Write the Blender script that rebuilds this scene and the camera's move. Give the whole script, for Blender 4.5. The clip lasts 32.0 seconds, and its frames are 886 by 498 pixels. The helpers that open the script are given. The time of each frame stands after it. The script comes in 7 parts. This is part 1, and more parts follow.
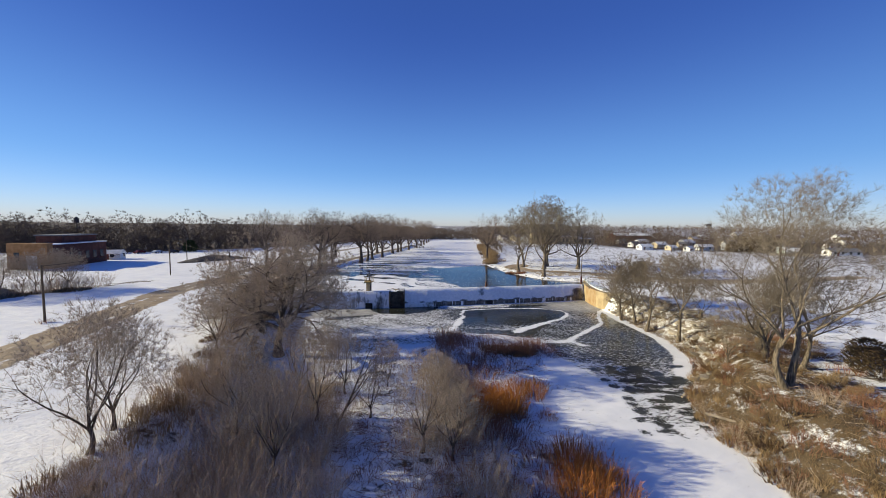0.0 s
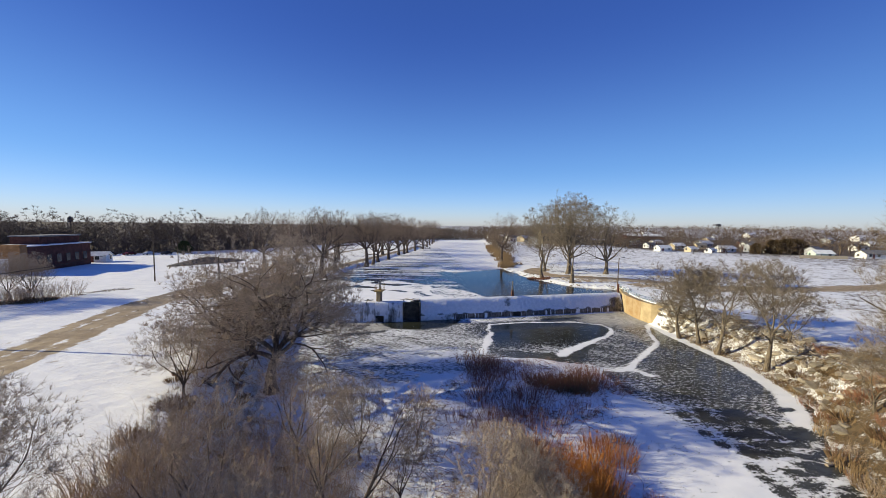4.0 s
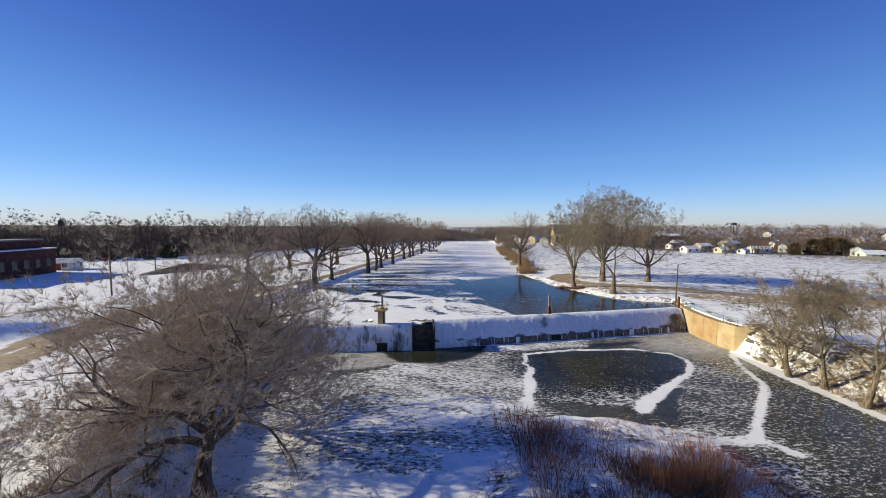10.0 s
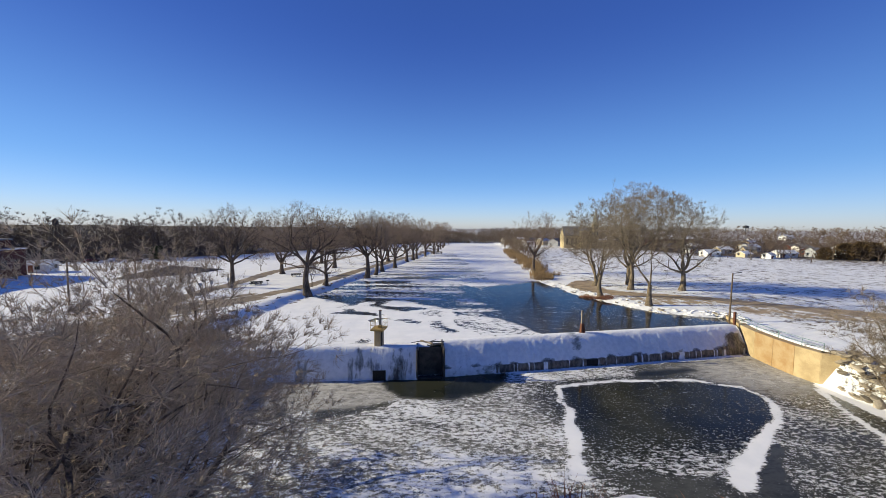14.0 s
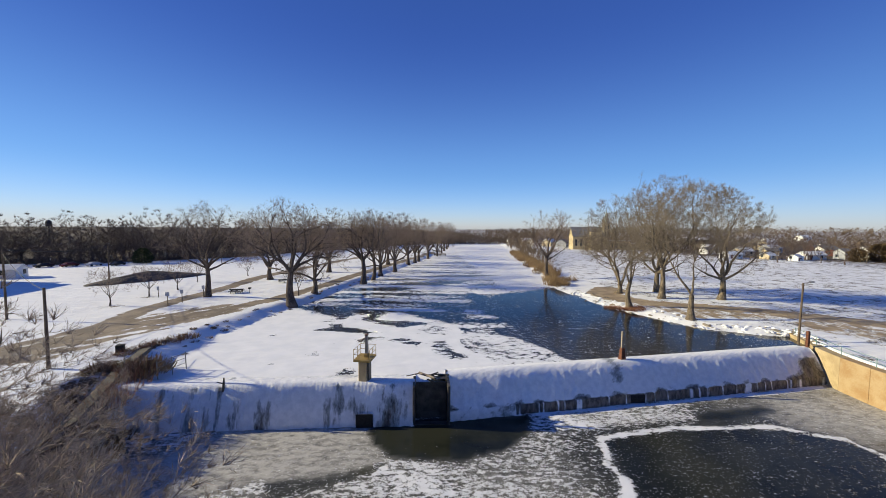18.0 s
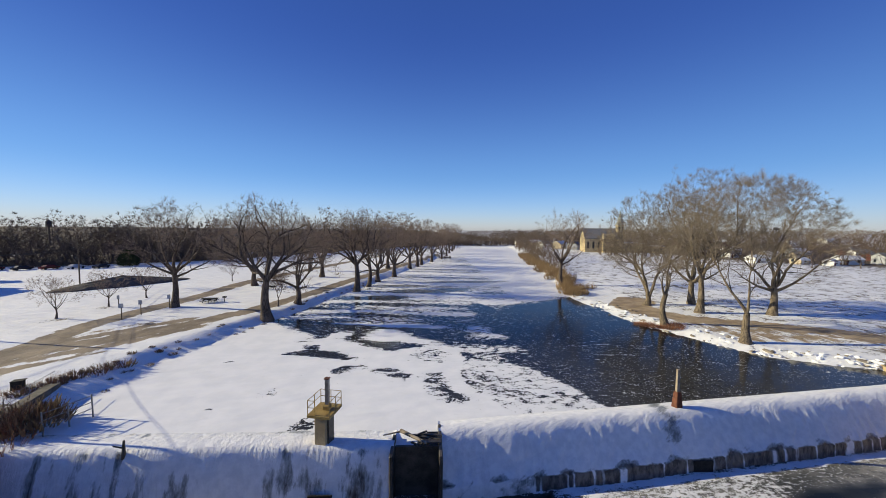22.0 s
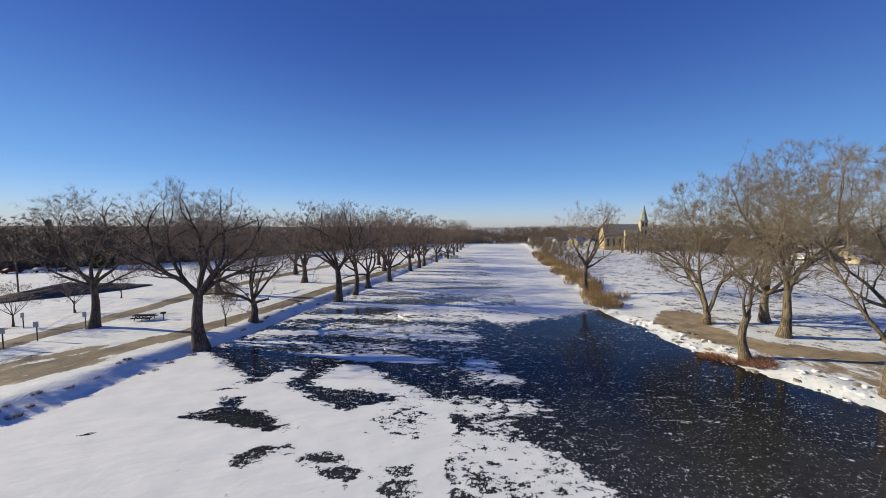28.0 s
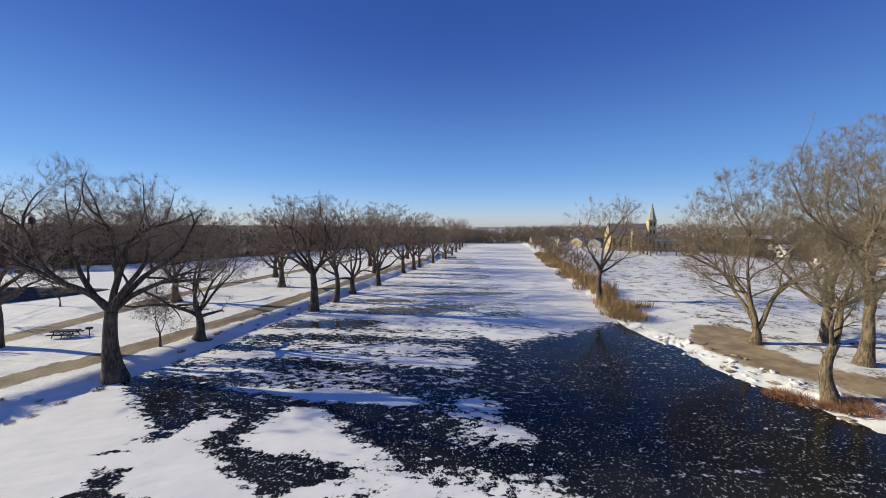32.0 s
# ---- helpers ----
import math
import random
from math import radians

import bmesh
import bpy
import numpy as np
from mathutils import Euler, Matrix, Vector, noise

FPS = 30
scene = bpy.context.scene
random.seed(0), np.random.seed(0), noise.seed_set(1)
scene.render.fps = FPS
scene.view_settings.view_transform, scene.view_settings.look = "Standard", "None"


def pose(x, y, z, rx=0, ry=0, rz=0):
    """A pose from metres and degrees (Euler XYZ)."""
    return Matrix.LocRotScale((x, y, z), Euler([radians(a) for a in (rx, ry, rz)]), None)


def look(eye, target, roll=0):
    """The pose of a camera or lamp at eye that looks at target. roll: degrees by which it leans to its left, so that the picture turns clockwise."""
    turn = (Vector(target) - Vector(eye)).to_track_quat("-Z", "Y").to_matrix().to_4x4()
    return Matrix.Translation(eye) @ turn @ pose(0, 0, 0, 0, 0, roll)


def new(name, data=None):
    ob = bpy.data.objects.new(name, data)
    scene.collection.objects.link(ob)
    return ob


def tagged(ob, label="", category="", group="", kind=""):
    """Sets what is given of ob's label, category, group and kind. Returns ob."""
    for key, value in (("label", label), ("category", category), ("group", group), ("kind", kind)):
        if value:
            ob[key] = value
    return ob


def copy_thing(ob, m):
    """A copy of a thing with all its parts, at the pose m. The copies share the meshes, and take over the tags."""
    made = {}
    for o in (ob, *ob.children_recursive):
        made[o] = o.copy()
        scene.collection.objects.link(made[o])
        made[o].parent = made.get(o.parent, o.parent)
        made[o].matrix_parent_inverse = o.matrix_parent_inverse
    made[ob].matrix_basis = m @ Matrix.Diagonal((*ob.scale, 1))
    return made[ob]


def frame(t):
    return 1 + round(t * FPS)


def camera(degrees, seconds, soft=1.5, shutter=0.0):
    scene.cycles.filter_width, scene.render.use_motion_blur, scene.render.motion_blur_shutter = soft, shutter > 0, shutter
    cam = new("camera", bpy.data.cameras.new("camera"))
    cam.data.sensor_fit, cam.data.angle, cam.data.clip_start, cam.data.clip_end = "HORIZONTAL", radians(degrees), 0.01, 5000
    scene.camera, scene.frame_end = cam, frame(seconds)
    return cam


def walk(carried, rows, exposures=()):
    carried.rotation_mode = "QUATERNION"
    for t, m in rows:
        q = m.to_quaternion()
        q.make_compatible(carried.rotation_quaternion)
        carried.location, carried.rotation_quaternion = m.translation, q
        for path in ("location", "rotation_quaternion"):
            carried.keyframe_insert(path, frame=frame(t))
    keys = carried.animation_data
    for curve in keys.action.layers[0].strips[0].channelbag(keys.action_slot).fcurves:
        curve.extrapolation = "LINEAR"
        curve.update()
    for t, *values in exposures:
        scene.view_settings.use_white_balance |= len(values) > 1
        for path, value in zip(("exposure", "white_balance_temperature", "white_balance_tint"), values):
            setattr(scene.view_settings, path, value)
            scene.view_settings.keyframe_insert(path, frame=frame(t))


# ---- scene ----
cam = camera(103.9, 32.0, 0.8)
PATH = [
    (0, -0.986, -0.815, 14.892, -5.49, -3.88, 0.61),
    (0.5, -1.232, 0.495, 14.918, -5.45, -3.85, 0.64),
    (1, -1.608, 1.777, 14.998, -5.43, -3.86, 0.62),
    (1.5, -1.974, 3.099, 15.064, -5.50, -3.86, 0.66),
    (2, -2.396, 4.417, 15.106, -5.46, -3.89, 0.69),
    (2.5, -2.792, 5.769, 15.077, -5.46, -3.88, 0.70),
    (3, -3.195, 7.148, 15.018, -5.44, -3.87, 0.72),
    (3.5, -3.593, 8.528, 14.955, -5.34, -3.88, 0.73),
    (5.5, -4.916, 13.834, 15.070, -5.25, -3.97, 0.55),
    (6, -5.116, 15.167, 15.109, -5.17, -3.99, 0.49),
    (6.5, -5.232, 16.396, 15.134, -5.08, -3.93, 0.46),
    (7, -5.357, 17.594, 15.126, -5.03, -3.88, 0.44),
    (7.5, -5.362, 18.810, 15.135, -4.92, -3.86, 0.44),
    (8, -5.350, 20.020, 15.087, -4.85, -3.80, 0.40),
    (8.5, -5.324, 21.213, 15.055, -4.82, -3.79, 0.32),
    (9, -5.224, 22.420, 14.991, -4.75, -3.75, 0.32),
    (9.5, -5.141, 23.641, 14.917, -4.71, -3.75, 0.26),
    (10, -5.009, 24.867, 14.851, -4.67, -3.77, 0.27),
    (10.5, -4.869, 26.108, 14.794, -4.60, -3.77, 0.27),
    (11, -4.786, 27.326, 14.776, -4.51, -3.78, 0.33),
    (11.5, -4.798, 28.583, 14.739, -4.48, -3.72, 0.34),
    (12, -4.835, 29.824, 14.701, -4.40, -3.69, 0.39),
    (12.5, -4.887, 31.083, 14.656, -4.32, -3.63, 0.46),
    (13, -5.011, 32.336, 14.635, -4.26, -3.58, 0.48),
    (13.5, -5.194, 33.538, 14.622, -4.22, -3.54, 0.55),
    (14, -5.322, 34.729, 14.600, -4.15, -3.51, 0.56),
    (14.5, -5.473, 35.948, 14.548, -4.08, -3.47, 0.54),
    (16.5, -5.512, 40.863, 14.383, -3.88, -3.34, 0.41),
    (17, -5.307, 41.973, 14.382, -3.83, -3.32, 0.44),
    (17.5, -4.937, 43.143, 14.460, -3.72, -3.34, 0.37),
    (18, -4.714, 44.266, 14.512, -3.56, -3.37, 0.43),
    (18.5, -4.443, 45.380, 14.539, -3.42, -3.40, 0.53),
    (19, -4.128, 46.571, 14.570, -3.37, -3.44, 0.51),
    (19.5, -3.953, 47.685, 14.533, -3.21, -3.38, 0.51),
    (20, -3.738, 48.827, 14.538, -3.05, -3.34, 0.53),
    (20.5, -3.555, 49.954, 14.566, -2.81, -3.29, 0.52),
    (21, -3.396, 51.089, 14.594, -2.69, -3.23, 0.56),
    (21.5, -3.222, 52.291, 14.615, -2.56, -3.21, 0.57),
    (22, -3.069, 53.544, 14.607, -2.40, -3.20, 0.59),
    (22.5, -2.986, 54.682, 14.552, -2.11, -3.18, 0.61),
    (23, -2.926, 55.838, 14.490, -2.02, -3.16, 0.60),
    (23.5, -2.941, 57.018, 14.466, -1.95, -3.15, 0.62),
    (24, -2.878, 58.169, 14.448, -1.85, -3.14, 0.63),
    (24.5, -2.860, 59.228, 14.409, -1.78, -3.11, 0.61),
    (25, -2.763, 60.425, 14.409, -1.72, -3.11, 0.62),
    (25.5, -2.417, 61.668, 14.434, -1.45, -3.21, 0.54),
    (27.5, -0.562, 66.629, 14.563, -0.64, -3.60, 0.33),
    (28, 0.018, 67.925, 14.583, -0.47, -3.69, 0.23),
    (28.5, 0.324, 69.155, 14.571, -0.48, -3.73, 0.20),
    (29, 0.621, 70.364, 14.510, -0.48, -3.76, 0.21),
    (29.5, 0.844, 71.544, 14.464, -0.47, -3.80, 0.24),
    (30, 0.989, 72.750, 14.450, -0.53, -3.84, 0.30),
    (30.5, 1.208, 73.917, 14.394, -0.48, -3.82, 0.31),
    (31, 1.338, 75.056, 14.369, -0.43, -3.81, 0.35),
    (31.5, 1.412, 76.189, 14.334, -0.40, -3.81, 0.38),
    (32, 1.414, 77.327, 14.284, -0.39, -3.79, 0.40),
]
walk(cam, [(t, pose(x, y, z, 90 + pitch, 0, yaw) @ pose(0, 0, 0, 0, 0, roll)) for t, x, y, z, yaw, pitch, roll in PATH],
     exposures=((0, 0.14, 6800, 5), (6, 0.18, 6800, 5), (13, 0.16, 6800, 5), (20, 0.11, 6850, 5), (25, -0.02, 6850, 5), (29, -0.04, 6850, 5), (32, 0.02, 6850, 5)))

# ---- light: a clear winter sky and a low sun from the west ----
SUN_ELEV, SUN_AZ = 20.5, 171.0      # height, and the heading of the sun seen from above (180 = towards -x)
world = bpy.data.worlds.new("sky")
scene.world = world
world.use_nodes = True
wn = world.node_tree.nodes
sky = wn.new("ShaderNodeTexSky")
sky.sky_type, sky.sun_disc = "NISHITA", False
sky.sun_elevation, sky.sun_rotation = radians(SUN_ELEV), radians(90 - SUN_AZ)
sky.air_density, sky.dust_density, sky.ozone_density, sky.altitude = 1.0, 0.35, 3.0, 500
tint = wn.new("ShaderNodeMix")          # the cold white balance of the day
tint.data_type, tint.blend_type = "RGBA", "MULTIPLY"
tint.inputs[0].default_value = 1.0
world.node_tree.links.new(sky.outputs[0], tint.inputs[6])
# dry winter air scatters little: the sky is nearly the same all round, so most of its change is with height
where = wn.new("ShaderNodeTexCoord")
split = wn.new("ShaderNodeSeparateXYZ")
world.node_tree.links.new(where.outputs["Generated"], split.inputs[0])


def sky_math(op, a, b=0.0):
    node = wn.new("ShaderNodeMath")
    node.operation = op
    for value, socket in ((a, node.inputs[0]), (b, node.inputs[1])):
        if isinstance(value, bpy.types.NodeSocket):
            world.node_tree.links.new(value, socket)
        else:
            socket.default_value = value
    return node.outputs[0]


level = sky_math("SQRT", sky_math("SUBTRACT", 1.0, sky_math("MULTIPLY", split.outputs[2], split.outputs[2])))
even = wn.new("ShaderNodeCombineXYZ")
world.node_tree.links.new(sky_math("MULTIPLY", sky_math("MINIMUM", split.outputs[0], 0.0), 0.32), even.inputs[0])
world.node_tree.links.new(level, even.inputs[1])
world.node_tree.links.new(split.outputs[2], even.inputs[2])
world.node_tree.links.new(even.outputs[0], sky.inputs[0])
# clear air: deep blue overhead, paler through the thicker air low down
air = wn.new("ShaderNodeValToRGB")
world.node_tree.links.new(split.outputs[2], air.inputs[0])
world.node_tree.links.new(air.outputs[0], tint.inputs[7])
air.color_ramp.interpolation = "EASE"
air.color_ramp.elements[0].position, air.color_ramp.elements[0].color = 0.0, (1.02, 1.12, 1.74, 1)
air.color_ramp.elements[1].position, air.color_ramp.elements[1].color = 0.5, (0.43, 0.64, 1.40, 1)
mid_air = air.color_ramp.elements.new(0.16)
mid_air.color = (0.72, 1.00, 1.56, 1)
world.node_tree.links.new(tint.outputs[2], wn["Background"].inputs[0])
wn["Background"].inputs[1].default_value = 0.102
sun = new("sun", bpy.data.lights.new("sun", "SUN"))
sun.data.energy, sun.data.angle, sun.data.color = 5.9, radians(0.5), (1.0, 0.895, 0.65)
sun_way = Vector((math.cos(radians(SUN_AZ)) * math.cos(radians(SUN_ELEV)), math.sin(radians(SUN_AZ)) * math.cos(radians(SUN_ELEV)), math.sin(radians(SUN_ELEV))))
sun.matrix_world = look(sun_way * 300, (0, 0, 0))


# ---- materials ----
class Nodes:
    """A small helper round a node tree."""

    def __init__(self, name):
        self.mat = bpy.data.materials.new(name)
        self.mat.use_nodes = True
        self.t = self.mat.node_tree
        self.bsdf = self.t.nodes["Principled BSDF"]
        self.bsdf.inputs["Specular IOR Level"].default_value = 0.3
        self.pos = self.add("ShaderNodeTexCoord").outputs["Object"]

    def add(self, kind):
        return self.t.nodes.new(kind)

    def put(self, value, socket):
        if isinstance(value, bpy.types.NodeSocket):
            self.t.links.new(value, socket)
        else:
            socket.default_value = value

    def noise(self, scale, detail=4.0, stretch=None, rough=0.55, where=None, slant=None):
        n = self.add("ShaderNodeTexNoise")
        n.inputs["Scale"].default_value, n.inputs["Detail"].default_value, n.inputs["Roughness"].default_value = scale, detail, rough
        src = where or self.pos
        if stretch:
            m = self.add("ShaderNodeMapping")
            m.inputs["Scale"].default_value = stretch
            if slant is not None:       # streaks along a slanting line, stretched by the given lengths
                m.vector_type = "TEXTURE"
                m.inputs["Rotation"].default_value = (0, 0, radians(slant))
            self.t.links.new(src, m.inputs[0])
            src = m.outputs[0]
        self.t.links.new(src, n.inputs["Vector"])
        return n.outputs["Fac"]

    def math(self, op, a, b=0.0, clamp=False):
        n = self.add("ShaderNodeMath")
        n.operation, n.use_clamp = op, clamp
        self.put(a, n.inputs[0])
        self.put(b, n.inputs[1])
        return n.outputs[0]

    def ramp(self, value, lo, hi, to_lo=0.0, to_hi=1.0):
        n = self.add("ShaderNodeMapRange")
        n.interpolation_type = "SMOOTHSTEP"
        self.put(value, n.inputs[0])
        for i, v in enumerate((lo, hi, to_lo, to_hi)):
            self.put(v, n.inputs[1 + i])
        return n.outputs[0]

    def mix(self, fac, a, b):
        n = self.add("ShaderNodeMix")
        n.data_type = "RGBA"
        self.put(fac, n.inputs[0])
        self.put((*a, 1) if isinstance(a, tuple) else a, n.inputs[6])
        self.put((*b, 1) if isinstance(b, tuple) else b, n.inputs[7])
        return n.outputs[2]

    def attr(self, name):
        n = self.add("ShaderNodeAttribute")
        n.attribute_name = name
        return n.outputs["Fac"]

    def rand(self):
        return self.add("ShaderNodeObjectInfo").outputs["Random"]

    def island(self):
        return self.add("ShaderNodeNewGeometry").outputs["Random Per Island"]

    def bump(self, height, strength=0.5, distance=0.05, normal=None):
        n = self.add("ShaderNodeBump")
        n.inputs["Strength"].default_value, n.inputs["Distance"].default_value = strength, distance
        self.t.links.new(height, n.inputs["Height"])
        if normal:
            self.t.links.new(normal, n.inputs["Normal"])
        return n.outputs[0]

    def done(self, color, rough=0.8, normal=None, metal=0.0):
        self.put((*color, 1) if isinstance(color, tuple) else color, self.bsdf.inputs["Base Color"])
        self.put(rough, self.bsdf.inputs["Roughness"])
        self.bsdf.inputs["Metallic"].default_value = metal
        if normal:
            self.t.links.new(normal, self.bsdf.inputs["Normal"])
        return self.mat


def plain(name, a, b, scale=3.0, rough=0.8, bump=0.3, fine=12.0, metal=0.0, vary=0.0):
    """A surface of two near colours: stains at one scale, grain at a finer one."""
    n = Nodes(name)
    big, small = n.noise(scale, 5), n.noise(scale * fine, 3)
    fac = n.ramp(n.math("ADD", n.math("MULTIPLY", big, 0.7), n.math("MULTIPLY", small, 0.3)), 0.35, 0.65)
    col = n.mix(fac, a, b)
    if vary:
        h = n.add("ShaderNodeHueSaturation")
        n.put(n.ramp(n.rand(), 0, 1, 1 - vary, 1 + vary), h.inputs["Value"])
        n.t.links.new(col, h.inputs["Color"])
        col = h.outputs[0]
    return n.done(col, rough, n.bump(small, bump, 0.03), metal)


def bark(name, a, b, scale=6.0):
    n = Nodes(name)
    ridges = n.noise(scale * 1.5, 5, (1, 1, 0.16), 0.65)
    blotch = n.noise(0.8, 3)
    col = n.mix(n.ramp(n.math("ADD", n.math("MULTIPLY", ridges, 0.75), n.math("MULTIPLY", blotch, 0.25)), 0.40, 0.60), a, b)
    return n.done(col, 0.92, n.bump(ridges, 1.0, 0.12))


def stems_material(name, a, b, c):
    """Thin twigs and stems: each piece has its own tint."""
    n = Nodes(name)
    col = n.mix(n.island(), a, b)
    col = n.mix(n.ramp(n.noise(0.6, 2), 0.4, 0.7), col, c)
    return n.done(col, 0.85)


def snow_ground():
    n = Nodes("snow_and_bare_ground")
    gravel, grass = n.attr("gravel"), n.attr("grass")
    drift = n.noise(0.35, 6, (1, 2.2, 1))
    grain = n.noise(5.0, 4)
    snow = n.mix(n.ramp(drift, 0.3, 0.7), (0.78, 0.79, 0.81), (0.86, 0.86, 0.86))
    # tufts that poke through thin snow
    tuft = n.ramp(n.noise(1.6, 6, (1, 1.6, 1), 0.7), 0.63, 0.75)
    thin = n.ramp(n.noise(0.03, 3, (1, 1.8, 1)), 0.42, 0.62)
    snow = n.mix(n.math("MULTIPLY", n.math("MULTIPLY", tuft, thin), 0.5), snow, (0.42, 0.36, 0.27))
    dirt = n.mix(n.ramp(n.noise(1.2, 5), 0.35, 0.65), (0.055, 0.039, 0.022), (0.135, 0.095, 0.052))
    dirt = n.mix(n.ramp(grain, 0.35, 0.7), dirt, (0.115, 0.08, 0.045))
    sand = n.mix(n.ramp(n.noise(0.5, 5, (1, 0.6, 1)), 0.35, 0.65), (0.19, 0.15, 0.105), (0.30, 0.24, 0.17))
    sand = n.mix(n.ramp(grain, 0.5, 0.8, 0, 0.5), sand, (0.19, 0.145, 0.095))
    across = n.add("ShaderNodeSeparateXYZ")         # the right bank's path is paler sand than the park drive
    n.t.links.new(n.pos, across.inputs[0])
    pale = n.mix(n.ramp(n.noise(0.6, 5), 0.35, 0.65), (0.27, 0.20, 0.125), (0.40, 0.31, 0.20))
    sand = n.mix(n.math("MAXIMUM", n.ramp(across.outputs[0], 5, 15), n.ramp(across.outputs[1], 82, 60)), sand, pale)
    wob = n.math("MULTIPLY", n.math("SUBTRACT", n.noise(0.8, 6, (1, 0.6, 1), 0.65), 0.5), 1.5)
    m_grass = n.ramp(n.math("ADD", grass, n.math("ADD", n.math("MULTIPLY", n.math("SUBTRACT", n.noise(3.0, 6, None, 0.75), 0.5), 1.2), n.math("MULTIPLY", n.math("SUBTRACT", n.noise(0.55, 4, None, 0.6), 0.5), 1.3))), 0.40, 0.64)
    m_sand = n.ramp(n.math("ADD", gravel, wob), 0.42, 0.66)
    col = n.mix(m_grass, snow, dirt)
    col = n.mix(m_sand, col, sand)
    ripple = n.noise(1.1, 5, (2.6, 0.8, 1), 0.6, slant=12)
    height = n.math("ADD", n.math("MULTIPLY", drift, 1.4), n.math("ADD", n.math("MULTIPLY", grain, 0.28), n.math("MULTIPLY", ripple, 0.7)))
    height = n.math("ADD", height, n.math("MULTIPLY", m_grass, -0.4))
    return n.done(col, 0.75, n.bump(height, 0.85, 0.2))


def ice_sheet(name, dark, dark2, stretch, speck, soft, base_rough=0.12):
    """Lake ice: clear dark ice, snow where the "snow" attribute and the drift pattern leave it."""
    n = Nodes(name)
    cover, frost = n.attr("snow"), n.attr("frost")
    pat = n.noise(speck, 7, stretch, 0.68)
    fine = n.noise(speck * 4.5, 4, (1.0, 1.35, 1), 0.7, slant=-20)
    pattern = n.math("ADD", n.math("MULTIPLY", pat, 0.88), n.math("SUBTRACT", n.math("MULTIPLY", fine, 0.46), 0.17))
    broad = n.noise(0.5, 5, (3.0, 0.9, 1), 0.6, slant=-24)
    gate = n.math("MULTIPLY", n.math("MULTIPLY", n.math("MULTIPLY", cover, cover), n.math("SUBTRACT", 1.0, cover)), 7.0)
    cover = n.math("ADD", cover, n.math("MULTIPLY", gate, n.math("SUBTRACT", broad, 0.5)), True)
    edge = n.math("SUBTRACT", 0.72, n.math("MULTIPLY", cover, 0.46))
    mask = n.ramp(n.math("SUBTRACT", pattern, edge), -soft, soft)
    dots = n.math("ADD", n.noise(5.5, 2, None, 0.6), n.math("MULTIPLY", n.math("SUBTRACT", n.noise(0.35, 4, (1, 1.6, 1)), 0.5), 0.24))
    speck_fac = n.math("MULTIPLY", n.ramp(dots, 0.635, 0.675), n.ramp(n.attr("snow"), 0.08, 0.25))
    mask = n.math("MAXIMUM", mask, n.math("MULTIPLY", speck_fac, 0.9))
    snow = n.mix(n.ramp(n.noise(0.5, 5), 0.3, 0.7), (0.78, 0.79, 0.81), (0.86, 0.86, 0.87))
    water = n.mix(n.ramp(n.noise(0.18, 4), 0.35, 0.65), dark, dark2)
    dust = n.math("MULTIPLY", frost, n.ramp(n.noise(1.3, 8, stretch, 0.75), 0.33, 0.6, 0.35, 1.0))
    water = n.mix(dust, water, (0.50, 0.485, 0.455))
    col = n.mix(mask, water, snow)
    rough = n.ramp(n.math("MAXIMUM", mask, dust), 0.0, 1.0, base_rough, 0.8)
    relief = n.math("ADD", n.math("MULTIPLY", n.noise(3.0, 5), 0.2), n.math("MULTIPLY", n.noise(0.5, 4, (2.6, 0.9, 1), 0.5, slant=15), 2.0))
    hgt = n.math("ADD", mask, n.math("MULTIPLY", n.math("MULTIPLY", relief, mask), 1.2))
    m = n.done(col, rough, n.bump(hgt, 0.7, 0.07))
    n.bsdf.inputs["IOR"].default_value = 1.31
    n.bsdf.inputs["Specular IOR Level"].default_value = 0.32
    return m


def icy_concrete(name, runs_scale, bump, slant=None):
    """The weir's face: dark wet concrete under runs of snow and ice."""
    n = Nodes(name)
    runs = n.noise(0.9, 6, runs_scale, 0.65, slant=slant)
    patch = n.noise(0.3, 5)
    cover = n.attr("snow")
    amount = n.math("ADD", n.math("ADD", n.math("MULTIPLY", runs, 1.1), n.math("MULTIPLY", patch, 0.5)), cover)
    iced, mask = n.ramp(amount, 1.10, 1.26), n.ramp(amount, 1.27, 1.44)
    wet = n.mix(n.ramp(n.noise(3, 5, (1, 1, 0.4)), 0.35, 0.65), (0.05, 0.045, 0.042), (0.17, 0.15, 0.135))
    snow = n.mix(n.ramp(n.noise(2.0, 5), 0.3, 0.7), (0.72, 0.73, 0.76), (0.85, 0.85, 0.87))
    ice = n.mix(n.ramp(n.noise(5, 4, (1, 1, 0.3)), 0.35, 0.65), (0.20, 0.215, 0.22), (0.40, 0.42, 0.43))
    return n.done(n.mix(mask, n.mix(iced, wet, ice), snow), n.ramp(mask, 0, 1, 0.3, 0.7), n.bump(n.math("ADD", runs, n.math("ADD", n.math("MULTIPLY", n.noise(2.4, 5, (1.6, 1.3, 0.35), 0.6), 0.4), n.math("MULTIPLY", n.noise(9.0, 3), 0.12))), bump, 0.25))


